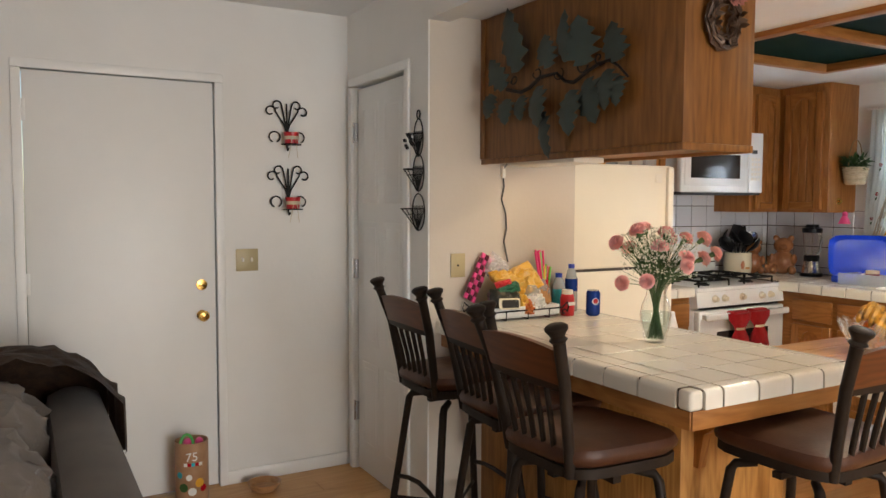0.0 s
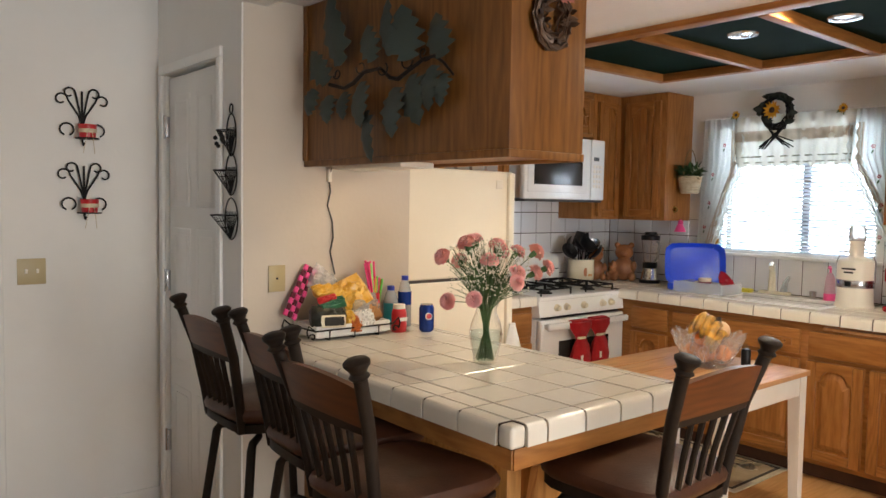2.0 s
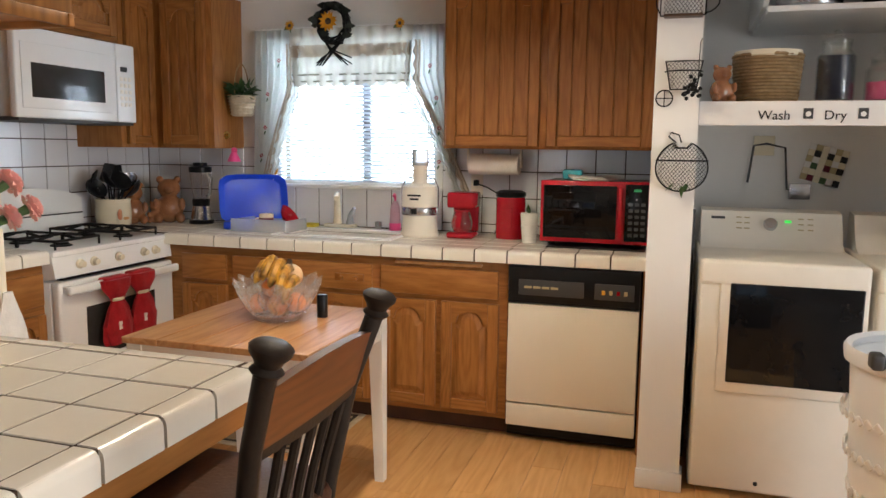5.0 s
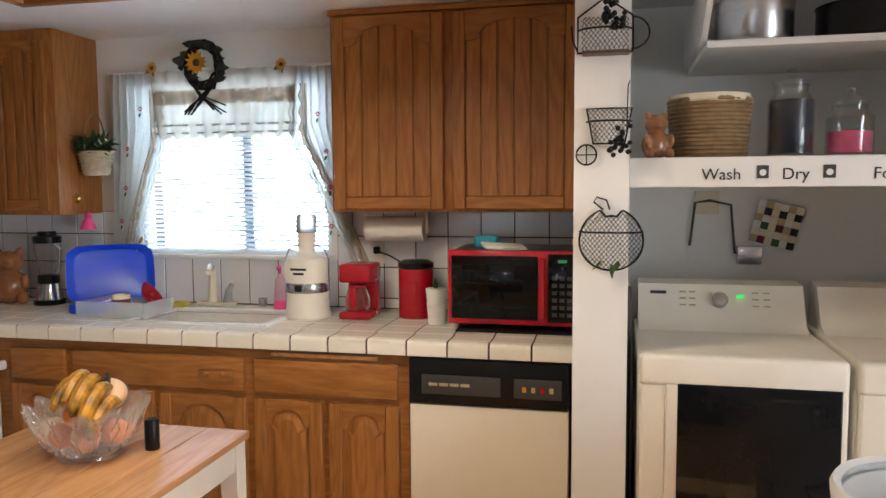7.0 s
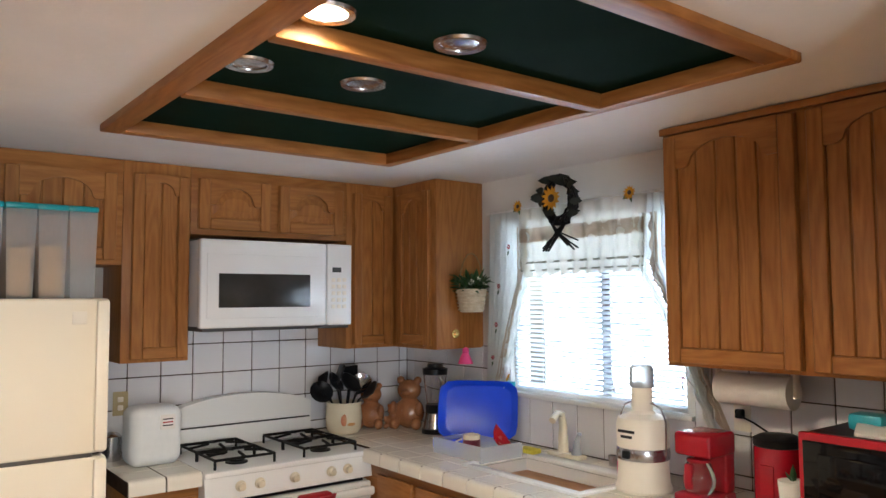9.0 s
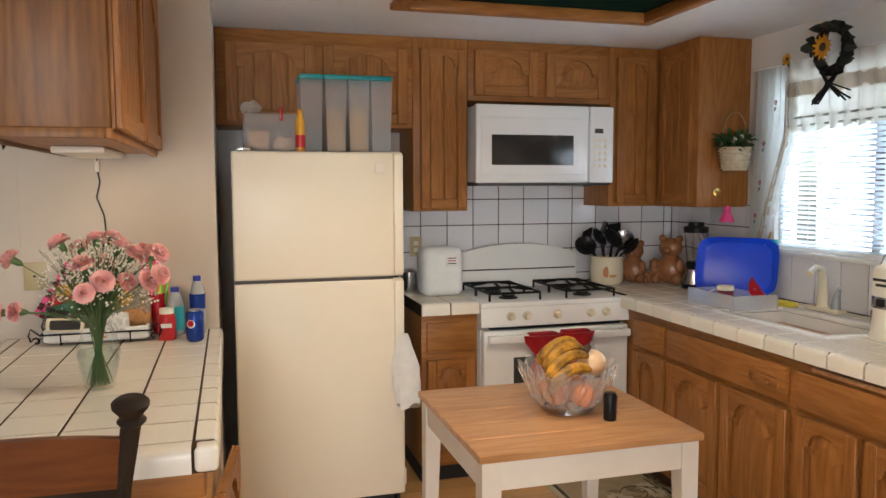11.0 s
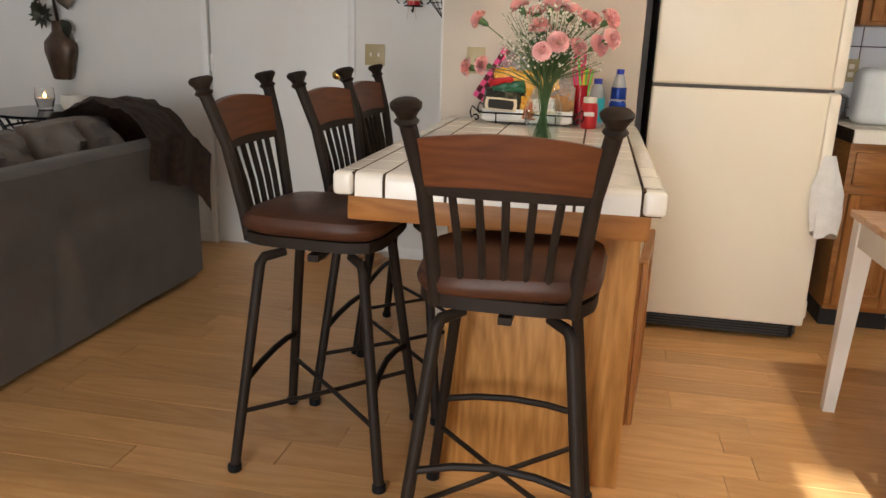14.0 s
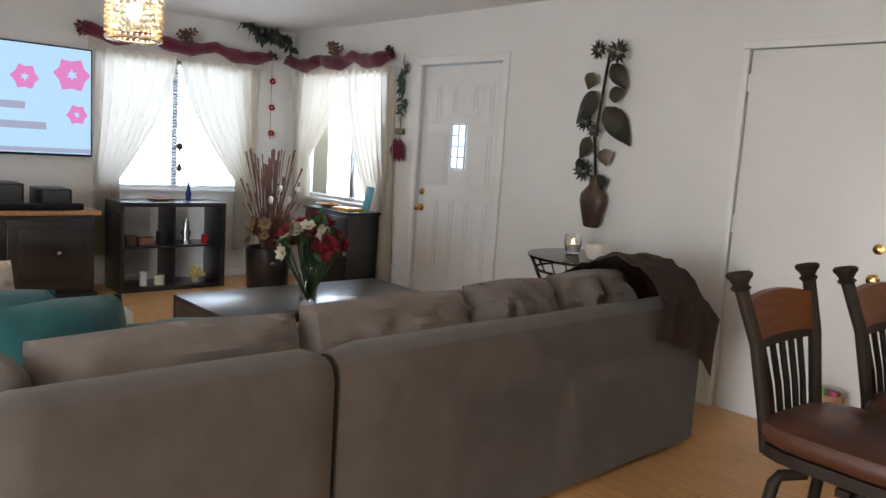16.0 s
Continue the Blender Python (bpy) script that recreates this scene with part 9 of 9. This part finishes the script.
CANDLE = [(0.032, 0), (0.032, 0.12), (0.026, 0.122), (0.004, 0.12), (0.003, 0.135)]
ornament("candle", -2.76, 3.72, 0.0405, CANDLE, M_PAPER, "white pillar candle in the cube shelf", "candle")
ornament("candle", -2.76, 3.86, 0.0405, [(0.045, 0), (0.045, 0.09), (0.04, 0.09)], M_CERAM, "short cream candle in the cube shelf", "candle")
ornament("lantern", -2.76, 4.10, 0.4025, [(0.05, 0), (0.03, 0.05), (0.045, 0.10), (0.025, 0.15), (0.03, 0.19), (0.008, 0.24)], M_STEEL, "layered metal figurine in the cube shelf", "figurine")
ornament("red_candle", -2.76, 4.28, 0.4025, [(0.03, 0), (0.03, 0.08), (0.02, 0.085)], M_RED, "red candle in the cube shelf", "candle")
fp = thing("flower_pot", (-2.76, 4.20, 0.0405), "small pot of yellow flowers in the cube shelf", "flower pot")
part("pot", lathe(bmesh.new(), [(0.03, 0), (0.04, 0.06)], (-2.76, 4.20, 0.0405), 16), M_WICKERW, fp)
bm = bmesh.new()
for k in range(14):
    petals(bm, (-2.76 + random.uniform(-0.05, 0.05), 4.20 + random.uniform(-0.06, 0.06), 0.13 + random.uniform(-0.03, 0.04)), (1, 0, 0.5), 0.03, 6, 0.3, 0.6)
part("blossoms", bm, mat("pale_yellow_petal", (0.6, 0.45, 0.12), 0.8), fp)
for n, (y, w, h, mm) in enumerate(((3.60, 0.10, 0.09, M_TERRA), (3.74, 0.13, 0.07, M_DRY), (3.88, 0.07, 0.12, M_INK))):
    single("ornament_box", boxm(-2.82, -2.72, y - w / 2, y + w / 2, 0.4025, 0.4025 + h, 0.01), mm, "small dark ornament in the cube shelf", "ornament")
pl = thing("ornament_plate", (-2.86, 3.97, 0.79), "pale dish with a blue bottle on the cube shelf", "ornament")
part("dish", lathe(bmesh.new(), [(0.06, 0), (0.12, 0.02), (0.115, 0.024), (0.05, 0.008)], (-2.86, 3.9, 0.7905), 24), M_BREAD, pl)
part("bottle", lathe(bmesh.new(), [(0.02, 0), (0.028, 0.06), (0.012, 0.13), (0.012, 0.17)], (-2.86, 4.16, 0.7905), 16), M_BLUECAN, pl)
hg = thing("hanging_ornament", (W + 0.12, 4.14, 1.25), "string ornament hanging in the window", "ornament")
part("string", tube(bmesh.new(), [(W + 0.12, 4.14, 2.08), (W + 0.12, 4.14, 1.10)], 0.002, 4), M_INK, hg)
part("charm", mold(lambda b: ball(b, (W + 0.12, 4.14, 1.28), 0.03, (0.5, 1, 1.2)), lambda b: ball(b, (W + 0.12, 4.14, 1.08), 0.025, (0.5, 1, 1.5))), M_TERRA, hg)

# corner: pots with dried flowers, dark cabinet under the north window
cb = thing("storage_cabinet", (-2.0, 4.95, 0), "black-brown storage cabinet under the window", "cabinet")
part("carcass", boxm(-2.10, -1.42, 4.95, 5.28, 0.0, 0.80, 0.004), M_BLACKWOOD, cb)
part("top_board", boxm(-2.12, -1.40, 4.93, 5.29, 0.80, 0.825, 0.004), M_BLACKWOOD, cb)
for x0, x1 in ((-2.08, -1.77), (-1.75, -1.44)):
    d = part("door", boxm(x0, x1, 4.932, 4.95, 0.03, 0.78, 0.004), M_BLACKWOOD, cb)
    part("pull", boxm(x0 + 0.12, x0 + 0.20, 4.920, 4.932, 0.40, 0.412, 0.003), M_STEEL, d)
single("folded_cloth", boxm(-1.72, -1.47, 4.97, 5.15, 0.8255, 0.855, 0.012, 3), M_YELLOW, "folded yellow cloth on the cabinet", "cloth")
single("picture_frame", turned(boxm(-0.075, 0.075, -0.008, 0.008, 0, 0.22, 0.004), pose(-1.55, 5.22, 0.826, -12, 0, -15)), M_AQUA, "small pale picture frame on the cabinet", "picture frame")
single("display_dish", lathe(bmesh.new(), [(0.05, 0), (0.12, 0.03), (0.115, 0.034), (0.04, 0.008)], (-1.92, 5.08, 0.8255), 24), M_BREAD, "brown dish with trinkets on the cabinet", "dish")
ptd = thing("dried_arrangement", (-2.35, 4.72, 0), "tall dried flowers and reeds in a dark basket", "dried flowers")
part("basket", lathe(bmesh.new(), [(0.17, 0), (0.19, 0.03), (0.21, 0.40), (0.19, 0.41), (0.17, 0.05)], (-2.35, 4.72, 0), 24), M_BLACKWOOD, ptd)
part("handle_plate", boxm(-2.15, -2.135, 4.62, 4.74, 0.27, 0.30, 0.003), M_STEEL, ptd)
bm = bmesh.new()
for k in range(120):
    a, sp = random.uniform(0, math.tau), random.uniform(0.02, 0.30)
    h = random.uniform(0.7, 1.32)
    b = Vector((-2.35 + 0.05 * math.cos(a), 4.72 + 0.05 * math.sin(a), 0.35))
    t_ = Vector((-2.35 + sp * math.cos(a) * 0.8, 4.72 + sp * math.sin(a), h))
    tube(bm, [b, b.lerp(t_, 0.6) + Vector((0, 0, 0.05)), t_], [0.003, 0.0025, 0.005 if k % 3 else 0.010], 4)
part("reeds", bm, M_DRY, ptd, "brown dried reeds")
bm = bmesh.new()
for k in range(26):
    a = random.uniform(0, math.tau)
    petals(petals(bm, (-2.29 + 0.17 * math.cos(a), 4.70 + 0.19 * math.sin(a), random.uniform(0.42, 0.66)), (math.cos(a), math.sin(a), 0.4), 0.075, 7, 0.4, 0.6), (-2.29 + 0.17 * math.cos(a), 4.70 + 0.19 * math.sin(a), random.uniform(0.42, 0.66)), (math.cos(a), math.sin(a), 0.4), 0.05, 6, 0.8, 0.6)
part("dried_blossoms", bm, M_WICKER, ptd, "tan dried blossoms")
for k in range(4):
    part("seed_pod", ball(bmesh.new(), (-2.21, 4.65 + 0.09 * k, 0.86 + 0.10 * (k % 2)), 0.022, (1, 1, 1.6)), M_PAPER, ptd, "pale seed pod")
gar = thing("leaf_garland", (W + 0.25, 5.05, LIV - 0.1), "leafy green garland hung in the ceiling corner", "garland")
bm = bmesh.new()
for k in range(90):
    u = random.random()
    c = Vector((W + 0.10 + 0.05 * math.sin(u * 9), 4.72 + 0.58 * u, LIV - 0.02 - 0.13 * u + 0.03 * math.sin(u * 12)))
    leaf(bm, Matrix.Translation(c) @ pose(0, 0, 0, random.uniform(0, 360), random.uniform(0, 360), random.uniform(0, 360)), random.uniform(0.07, 0.12), 0.055)
part("leaves", bm, M_DULLLEAF, gar)
part("vine", tube(bmesh.new(), [(W + 0.10 + 0.05 * math.sin(u * 0.9), 4.72 + 0.058 * u, LIV - 0.02 - 0.013 * u + 0.03 * math.sin(u * 1.2)) for u in range(11)], 0.005, 5), M_STEM, gar)

# north wall: metal plant, iron table
mp = thing("metal_plant_decor", (0.84, N - 0.03, 0.97), "tall bronze metal vase with leaves mounted on the wall", "wall decor")
part("vase", turned(lathe(bmesh.new(), [(0.05, 0), (0.062, 0.01), (0.105, 0.17), (0.10, 0.22), (0.045, 0.28), (0.04, 0.33), (0.052, 0.345)], (0, 0, 0), 24), Matrix.Translation((0.835, N - 0.055, 0.965)) @ Matrix.Diagonal((1, 0.5, 1, 1))), M_TERRA, mp)
part("stalk", tube(bmesh.new(), [(0.835, N - 0.05, 1.29), (0.81, N - 0.06, 1.55), (0.84, N - 0.06, 1.85), (0.86, N - 0.05, 2.10)], 0.010, 7), M_IRON, mp)
for x, z, L, w, ang in ((0.90, 2.03, 0.20, 0.12, -55), (0.80, 1.86, 0.28, 0.15, 232), (0.88, 1.76, 0.32, 0.16, -52), (0.76, 1.98, 0.12, 0.10, 250), (0.90, 1.82, 0.12, 0.11, 20), (0.78, 1.56, 0.18, 0.11, 240), (0.90, 1.49, 0.12, 0.11, -80), (0.88, 1.32, 0.12, 0.11, -80), (0.75, 1.40, 0.10, 0.09, 220)):
    m = Matrix.Translation((x, N - 0.075, z)) @ Matrix(((1, 0, 0, 0), (0, 0, -1, 0), (0, 1, 0, 0), (0, 0, 0, 1))) @ pose(0, 0, 0, 0, 0, ang) @ pose(0, 0, 0, random.uniform(-20, 20), 6, 0)
    part("leaf", leaf(bmesh.new(), m, L, w), M_BRONZELEAF, mp)
for x, z, r in ((0.80, 2.12, 0.07), (0.95, 2.10, 0.09), (0.74, 1.66, 0.075), (0.76, 1.34, 0.085), (0.82, 1.60, 0.06)):
    part("metal_flower", petals(petals(bmesh.new(), (x, N - 0.085, z), (0, -1, 0), r, 12, 0.2, 0.3), (x, N - 0.09, z), (0, -1, 0), r * 0.6, 9, 0.5, 0.3), M_BRONZELEAF, mp)
et = thing("iron_table", (1.11, 4.995, 0), "round black iron side table with scroll legs", "side table")
ETZ = 0.82
part("table_top", lathe(bmesh.new(), [(0.37, -0.02), (0.385, -0.014), (0.385, 0.0), (0.0, 0.002)], (1.11, 4.995, ETZ), 40), M_BLACKG, et)
part("ring", tube(bmesh.new(), [(1.11 + 0.33 * math.cos(a), 4.995 + 0.33 * math.sin(a), ETZ - 0.09) for a in [i * math.tau / 32 for i in range(33)]], 0.008, 6), M_BLACKIRON, et)
for k in range(24):
    a = k * math.tau / 24
    part("gallery_bar", tube(bmesh.new(), [(1.11 + 0.37 * math.cos(a), 4.995 + 0.37 * math.sin(a), ETZ - 0.015), (1.11 + 0.33 * math.cos(a), 4.995 + 0.33 * math.sin(a), ETZ - 0.09)], 0.005, 5), M_BLACKIRON, et)
for k in range(4):
    a = radians(45 + 90 * k)
    c, s = math.cos(a), math.sin(a)
    part("leg", tube(bmesh.new(), [(1.11 + r * c, 4.995 + r * s, z) for r, z in ((0.33, ETZ - 0.09), (0.24, 0.55), (0.16, 0.38), (0.20, 0.18), (0.27, 0.02), (0.29, 0.008))], 0.010, 6), M_BLACKIRON, et)
for x, y, r, h, mm, lab in ((0.97, 4.99, 0.055, 0.12, M_GLASS, "lit glass candle holder"), (1.19, 4.95, 0.075, 0.09, M_WPLAST, "white candle bowl with a dark rim")):
    cnd = thing("candle_holder", (x, y, ETZ + 0.003), lab + " on the iron table", "candle", "candles on the iron table")
    part("holder", lathe(bmesh.new(), [(r * 0.7, 0), (r, h * 0.5), (r * 0.9, h), (r * 0.84, h), (r * 0.92, h * 0.5), (r * 0.6, 0.01)], (x, y, ETZ + 0.003), 24), mm, cnd)
    part("wax", lathe(bmesh.new(), [(r * 0.62, 0.012), (r * 0.8, h * 0.5), (0, h * 0.52)], (x, y, ETZ + 0.003), 20), M_PAPER, cnd)
    if mm == M_GLASS:
        part("flame", ball(bmesh.new(), (x, y, ETZ + 0.003 + h * 0.62), 0.008, (1, 1, 2.2)), mat("candle_flame", (1, 0.6, 0.2), 0.5, glow=(1.0, 0.45, 0.10, 20.0)), cnd, "small flame")

# pendant lamp
pd = thing("pendant_lamp", (-0.1, 2.66, LIV), "crystal drum pendant lamp, switched on", "pendant lamp")
part("canopy", lathe(bmesh.new(), [(0.06, -0.02), (0.06, 0)], (-0.1, 2.66, LIV), 20), M_STEEL, pd)
part("cord", tube(bmesh.new(), [(-0.1, 2.66, LIV - 0.02), (-0.1, 2.66, 2.13)], 0.004, 6), M_STEEL, pd)
for z in (2.12, 1.86):
    part("hoop", tube(bmesh.new(), [(-0.1 + 0.13 * math.cos(a), 2.66 + 0.13 * math.sin(a), z) for a in [i * math.tau / 28 for i in range(29)]], 0.006, 6), M_STEEL, pd)
bead = ball(bmesh.new(), (0, 0, 0), 0.012, (1, 1, 1), 1)
bead_me = bpy.data.meshes.new("crystal")
bead.to_mesh(bead_me)
bead.free()
bead_me.materials.append(mat("amber_crystal", (0.85, 0.62, 0.35), 0.15, (0.9, 0.75, 0.5), 20, trans=0.6))
for k in range(28):
    for j in range(9):
        a = k * math.tau / 28
        lay("crystal", bead_me, pd, pose(-0.1 + 0.13 * math.cos(a), 2.66 + 0.13 * math.sin(a), 1.87 + j * 0.03))
part("bulb", ball(bmesh.new(), (-0.1, 2.66, 2.0), 0.035, (1, 1, 1.3)), M_LIT, pd)
part("rod", tube(bmesh.new(), [(-0.1, 2.66, 2.14), (-0.1, 2.66, 2.03)], 0.008, 6), M_STEEL, pd)

# near the garage door
sw = thing("light_switch", (2.80, N, 1.18), "ivory double light switch plate", "light switch")
part("plate", boxm(2.742, 2.858, N - 0.006, N - 0.0005, 1.122, 1.238, 0.002), M_IVORY, sw)
for x in (2.777, 2.823):
    part("toggle", boxm(x - 0.005, x + 0.005, N - 0.016, N - 0.005, 1.172, 1.192, 0.002), M_WPLAST, sw)


def sconce(x, z):
    t = thing("candle_sconce", (x, N, z), "black scrolled iron sconce with a red candle cup", "sconce", "wall sconces")
    y = N - 0.02
    for s in (-1, 1):
        for spread, top, curl, r in ((0.130, 0.075, 0.030, 1), (0.058, 0.115, 0.028, 1)):
            pts = [(x, y, z - 0.06), (x + s * spread * 0.12, y, z - 0.01), (x + s * spread * 0.45, y, z + top * 0.75)]
            cx, cz = x + s * (spread * 0.45 + curl), z + top * 0.78
            pts += [(cx - s * (curl - 0.0015 * k) * math.cos(k * 0.55), y, cz + (curl - 0.0015 * k) * math.sin(k * 0.55)) for k in range(1, 11)]
            part("scroll", tube(bmesh.new(), pts, 0.0042, 6), M_BLACKIRON, t)
        part("lower_scroll", tube(bmesh.new(), [(x + s * (0.066 + 0.030 * math.cos(a)), y, z - 0.075 + 0.028 * math.sin(a)) for a in [i * 0.55 - 1.2 for i in range(11)]], 0.004, 6), M_BLACKIRON, t)
    part("centre_stem", tube(bmesh.new(), [(x, y, z + 0.10), (x, y, z - 0.13), (x, y - 0.015, z - 0.145), (x, y - 0.03, z - 0.135)], 0.0045, 6), M_BLACKIRON, t)
    part("plate", lathe(bmesh.new(), [(0.05, 0), (0.054, 0.004), (0.05, 0.006)], (x + 0.012, N - 0.06, z - 0.118), 20), M_BLACKIRON, t)
    c = part("candle_cup", lathe(bmesh.new(), [(0.034, 0), (0.040, 0.06), (0.036, 0.06), (0.030, 0.005)], (x + 0.012, N - 0.06, z - 0.112), 20), M_REDLAB, t, "red glass candle cup")
    part("twine", lathe(bmesh.new(), [(0.0375, 0.022), (0.040, 0.03), (0.0395, 0.04)], (x + 0.012, N - 0.06, z - 0.112), 20, False), M_WICKERW, c, "twine wrap")
    for s in (-0.018, 0.015):
        part("twine_end", tube(bmesh.new(), [(x + 0.012 + s * 0.6, N - 0.10, z - 0.085), (x + 0.012 + s, N - 0.10, z - 0.13), (x + 0.012 + s * 1.5, N - 0.09, z - 0.185)], 0.0016, 4), M_WICKERW, c)


sconce(3.015, 1.90)
sconce(3.02, 1.56)
hbk = thing("tiered_wire_basket", (3.35, 4.53, 1.6), "black wire hanging basket with three tiers", "wall basket")
for n, z in enumerate((1.76, 1.60, 1.42)):
    y0 = 4.535
    half = 0.045 + 0.008 * n
    part("back_outline", tube(bmesh.new(), [(3.365, y0 + half * math.sin(a) * (1 if a < math.pi else 1), z + 0.085 * math.cos(a) + 0.02) for a in [i * math.tau / 20 for i in range(21)]], 0.003, 5), M_BLACKIRON, hbk)
    part("front_hoop", tube(bmesh.new(), [(3.365 - (0.06 + 0.012 * n) * math.sin(a), y0 + half * math.cos(a), z + 0.035) for a in [i * math.pi / 12 for i in range(13)]], 0.003, 5), M_BLACKIRON, hbk)
    bm = bmesh.new()
    for k in range(9):
        a = k * math.pi / 8
        tube(bm, [(3.365 - (0.06 + 0.012 * n) * math.sin(a), y0 + half * math.cos(a), z + 0.035), (3.363, y0, z - 0.065)], 0.0014, 4)
        tube(bm, [(3.364, y0 - half + 2 * half * k / 8, z + 0.05), (3.363, y0, z - 0.065)], 0.0014, 4)
    for f in (0.25, 0.5, 0.75):
        tube(bm, [(3.365 - (0.06 + 0.012 * n) * (1 - f) * math.sin(a), y0 + half * (1 - f) * math.cos(a), z + 0.035 - 0.1 * f) for a in [i * math.pi / 10 for i in range(11)]], 0.0013, 4)
    part("net", bm, M_BLACKIRON, hbk)
part("top_hook", tube(bmesh.new(), [(3.365, 4.535 + 0.015 * math.cos(a), 1.885 + 0.02 * math.sin(a)) for a in [i * math.tau / 12 for i in range(13)]], 0.003, 5), M_BLACKIRON, hbk)
part("berries", mold(*[lambda b, k=k: ball(b, (3.31 + 0.012 * (k % 3), 4.545 + 0.012 * (k % 4 - 1.5), 1.79 - 0.008 * k), 0.010, (1, 1, 1), 1) for k in range(8)]), M_BLACKIRON, hbk)
cn = thing("cookie_tub", (2.475, 5.24, 0), "round cardboard tub with a green handle by the door", "tub")
part("tub", lathe(bmesh.new(), [(0.076, 0), (0.079, 0.004), (0.079, 0.315), (0.075, 0.315), (0.074, 0.29), (0.0, 0.288)], (2.475, 5.24, 0), 28), mat("kraft_print", (0.32, 0.17, 0.09), 0.5, (0.42, 0.24, 0.13), 12), cn)
for k, (a, z, r, mm) in enumerate(((230, 0.10, 0.022, M_LEAF), (260, 0.08, 0.020, M_PAPER), (285, 0.12, 0.022, M_YELLOW), (300, 0.09, 0.018, M_RED), (215, 0.16, 0.016, M_AQUA), (250, 0.15, 0.015, M_PAPER))):
    part("printed_blob", turned(lathe(bmesh.new(), [(r, 0), (r, 0.001)], (0, 0, 0), 14), pose(2.475 + 0.079 * math.cos(radians(a)), 5.24 + 0.079 * math.sin(radians(a)), z, 90, 0, a + 90)), mm, cn)
for k in range(5):
    part("printed_letter", turned(boxm(-0.008, 0.008, -0.001, 0.001, 0, 0.016), pose(2.475 + 0.0795 * math.cos(radians(238 + k * 13)), 5.24 + 0.0795 * math.sin(radians(238 + k * 13)), 0.205, 0, 0, 238 + k * 13 + 90)), (M_PAPER, M_RED, M_AQUA, M_RED, M_PAPER)[k], cn)
cu75 = bpy.data.curves.new("text", "FONT")
cu75.body, cu75.size, cu75.extrude = "75", 0.06, 0.001
tmp75 = bpy.data.objects.new("text", cu75)
me75 = bpy.data.meshes.new_from_object(tmp75)
bpy.data.objects.remove(tmp75)
me75.materials.append(M_PAPER)
ob75 = new("lettering", me75)
ob75.parent = cn
ob75.matrix_basis = pose(-0.045, -0.0805, 0.232, 90)
tagged(ob75, "pale number 75")
part("handle", tube(bmesh.new(), [(2.445 + 0.03 * math.cos(a), 5.20, 0.30 + 0.055 * math.sin(a)) for a in [i * math.pi / 8 for i in range(9)]], 0.007, 6), mat("green_handle", (0.10, 0.45, 0.10), 0.4), cn)
part("toy", mold(lambda b: ball(b, (2.455, 5.22, 0.305), 0.025), lambda b: ball(b, (2.51, 5.23, 0.305), 0.02)), M_PINKP, cn)
lid_ = single("wooden_bowl", lathe(bmesh.new(), [(0.05, 0), (0.075, 0.02), (0.085, 0.045), (0.08, 0.046), (0.06, 0.02)], (2.83, 5.22, 0.0005), 24), M_PINE, "small brown wooden bowl on the floor", "bowl")

# ---- floor planks ----
PL, PW = 1.21, 0.142
plank_mesh = {}


def plank(length):
    key = round(length, 2)
    if key not in plank_mesh:
        bm = boxm(0.0008, key - 0.0008, 0.0006, PW - 0.0006, -0.012, 0.0, 0.0012, 1)
        me = bpy.data.meshes.new("plank")
        bm.to_mesh(me)
        bm.free()
        me.materials.append(M_FLOOR)
        plank_mesh[key] = me
    return plank_mesh[key]


floor = thing("floor", (0, 0, 0), "light honey oak laminate plank floor", "floor", kind="structure")
part("underlay", boxm(W - 0.14, E + 0.14, S - 0.14, 5.6, -0.1, -0.0125), M_GROUT, floor)
rest = bmesh.new()
count, row, y = 0, 0, S - 0.1
while y < 5.5:
    x, first = W - 0.1, 0.25 + random.random() * (PL - 0.25)
    while x < E + 0.05:
        length = min(first or PL, E + 0.1 - x)
        first = 0
        near = 1.9 < x + PL / 2 < 7.2 and 0.9 < y < 4.9
        if near and count < 300:
            ob = new("plank", plank(length))
            ob.location, ob.parent = (x, y, 0), floor
            count += 1
        else:
            box(rest, x + 0.0008, x + length - 0.0008, y + 0.0006, y + PW - 0.0006, -0.012, 0.0)
        x += length
    y += PW
far = link("floor_rest", rest, M_FLOOR)
far.parent = floor
tagged(far, kind="stuff")
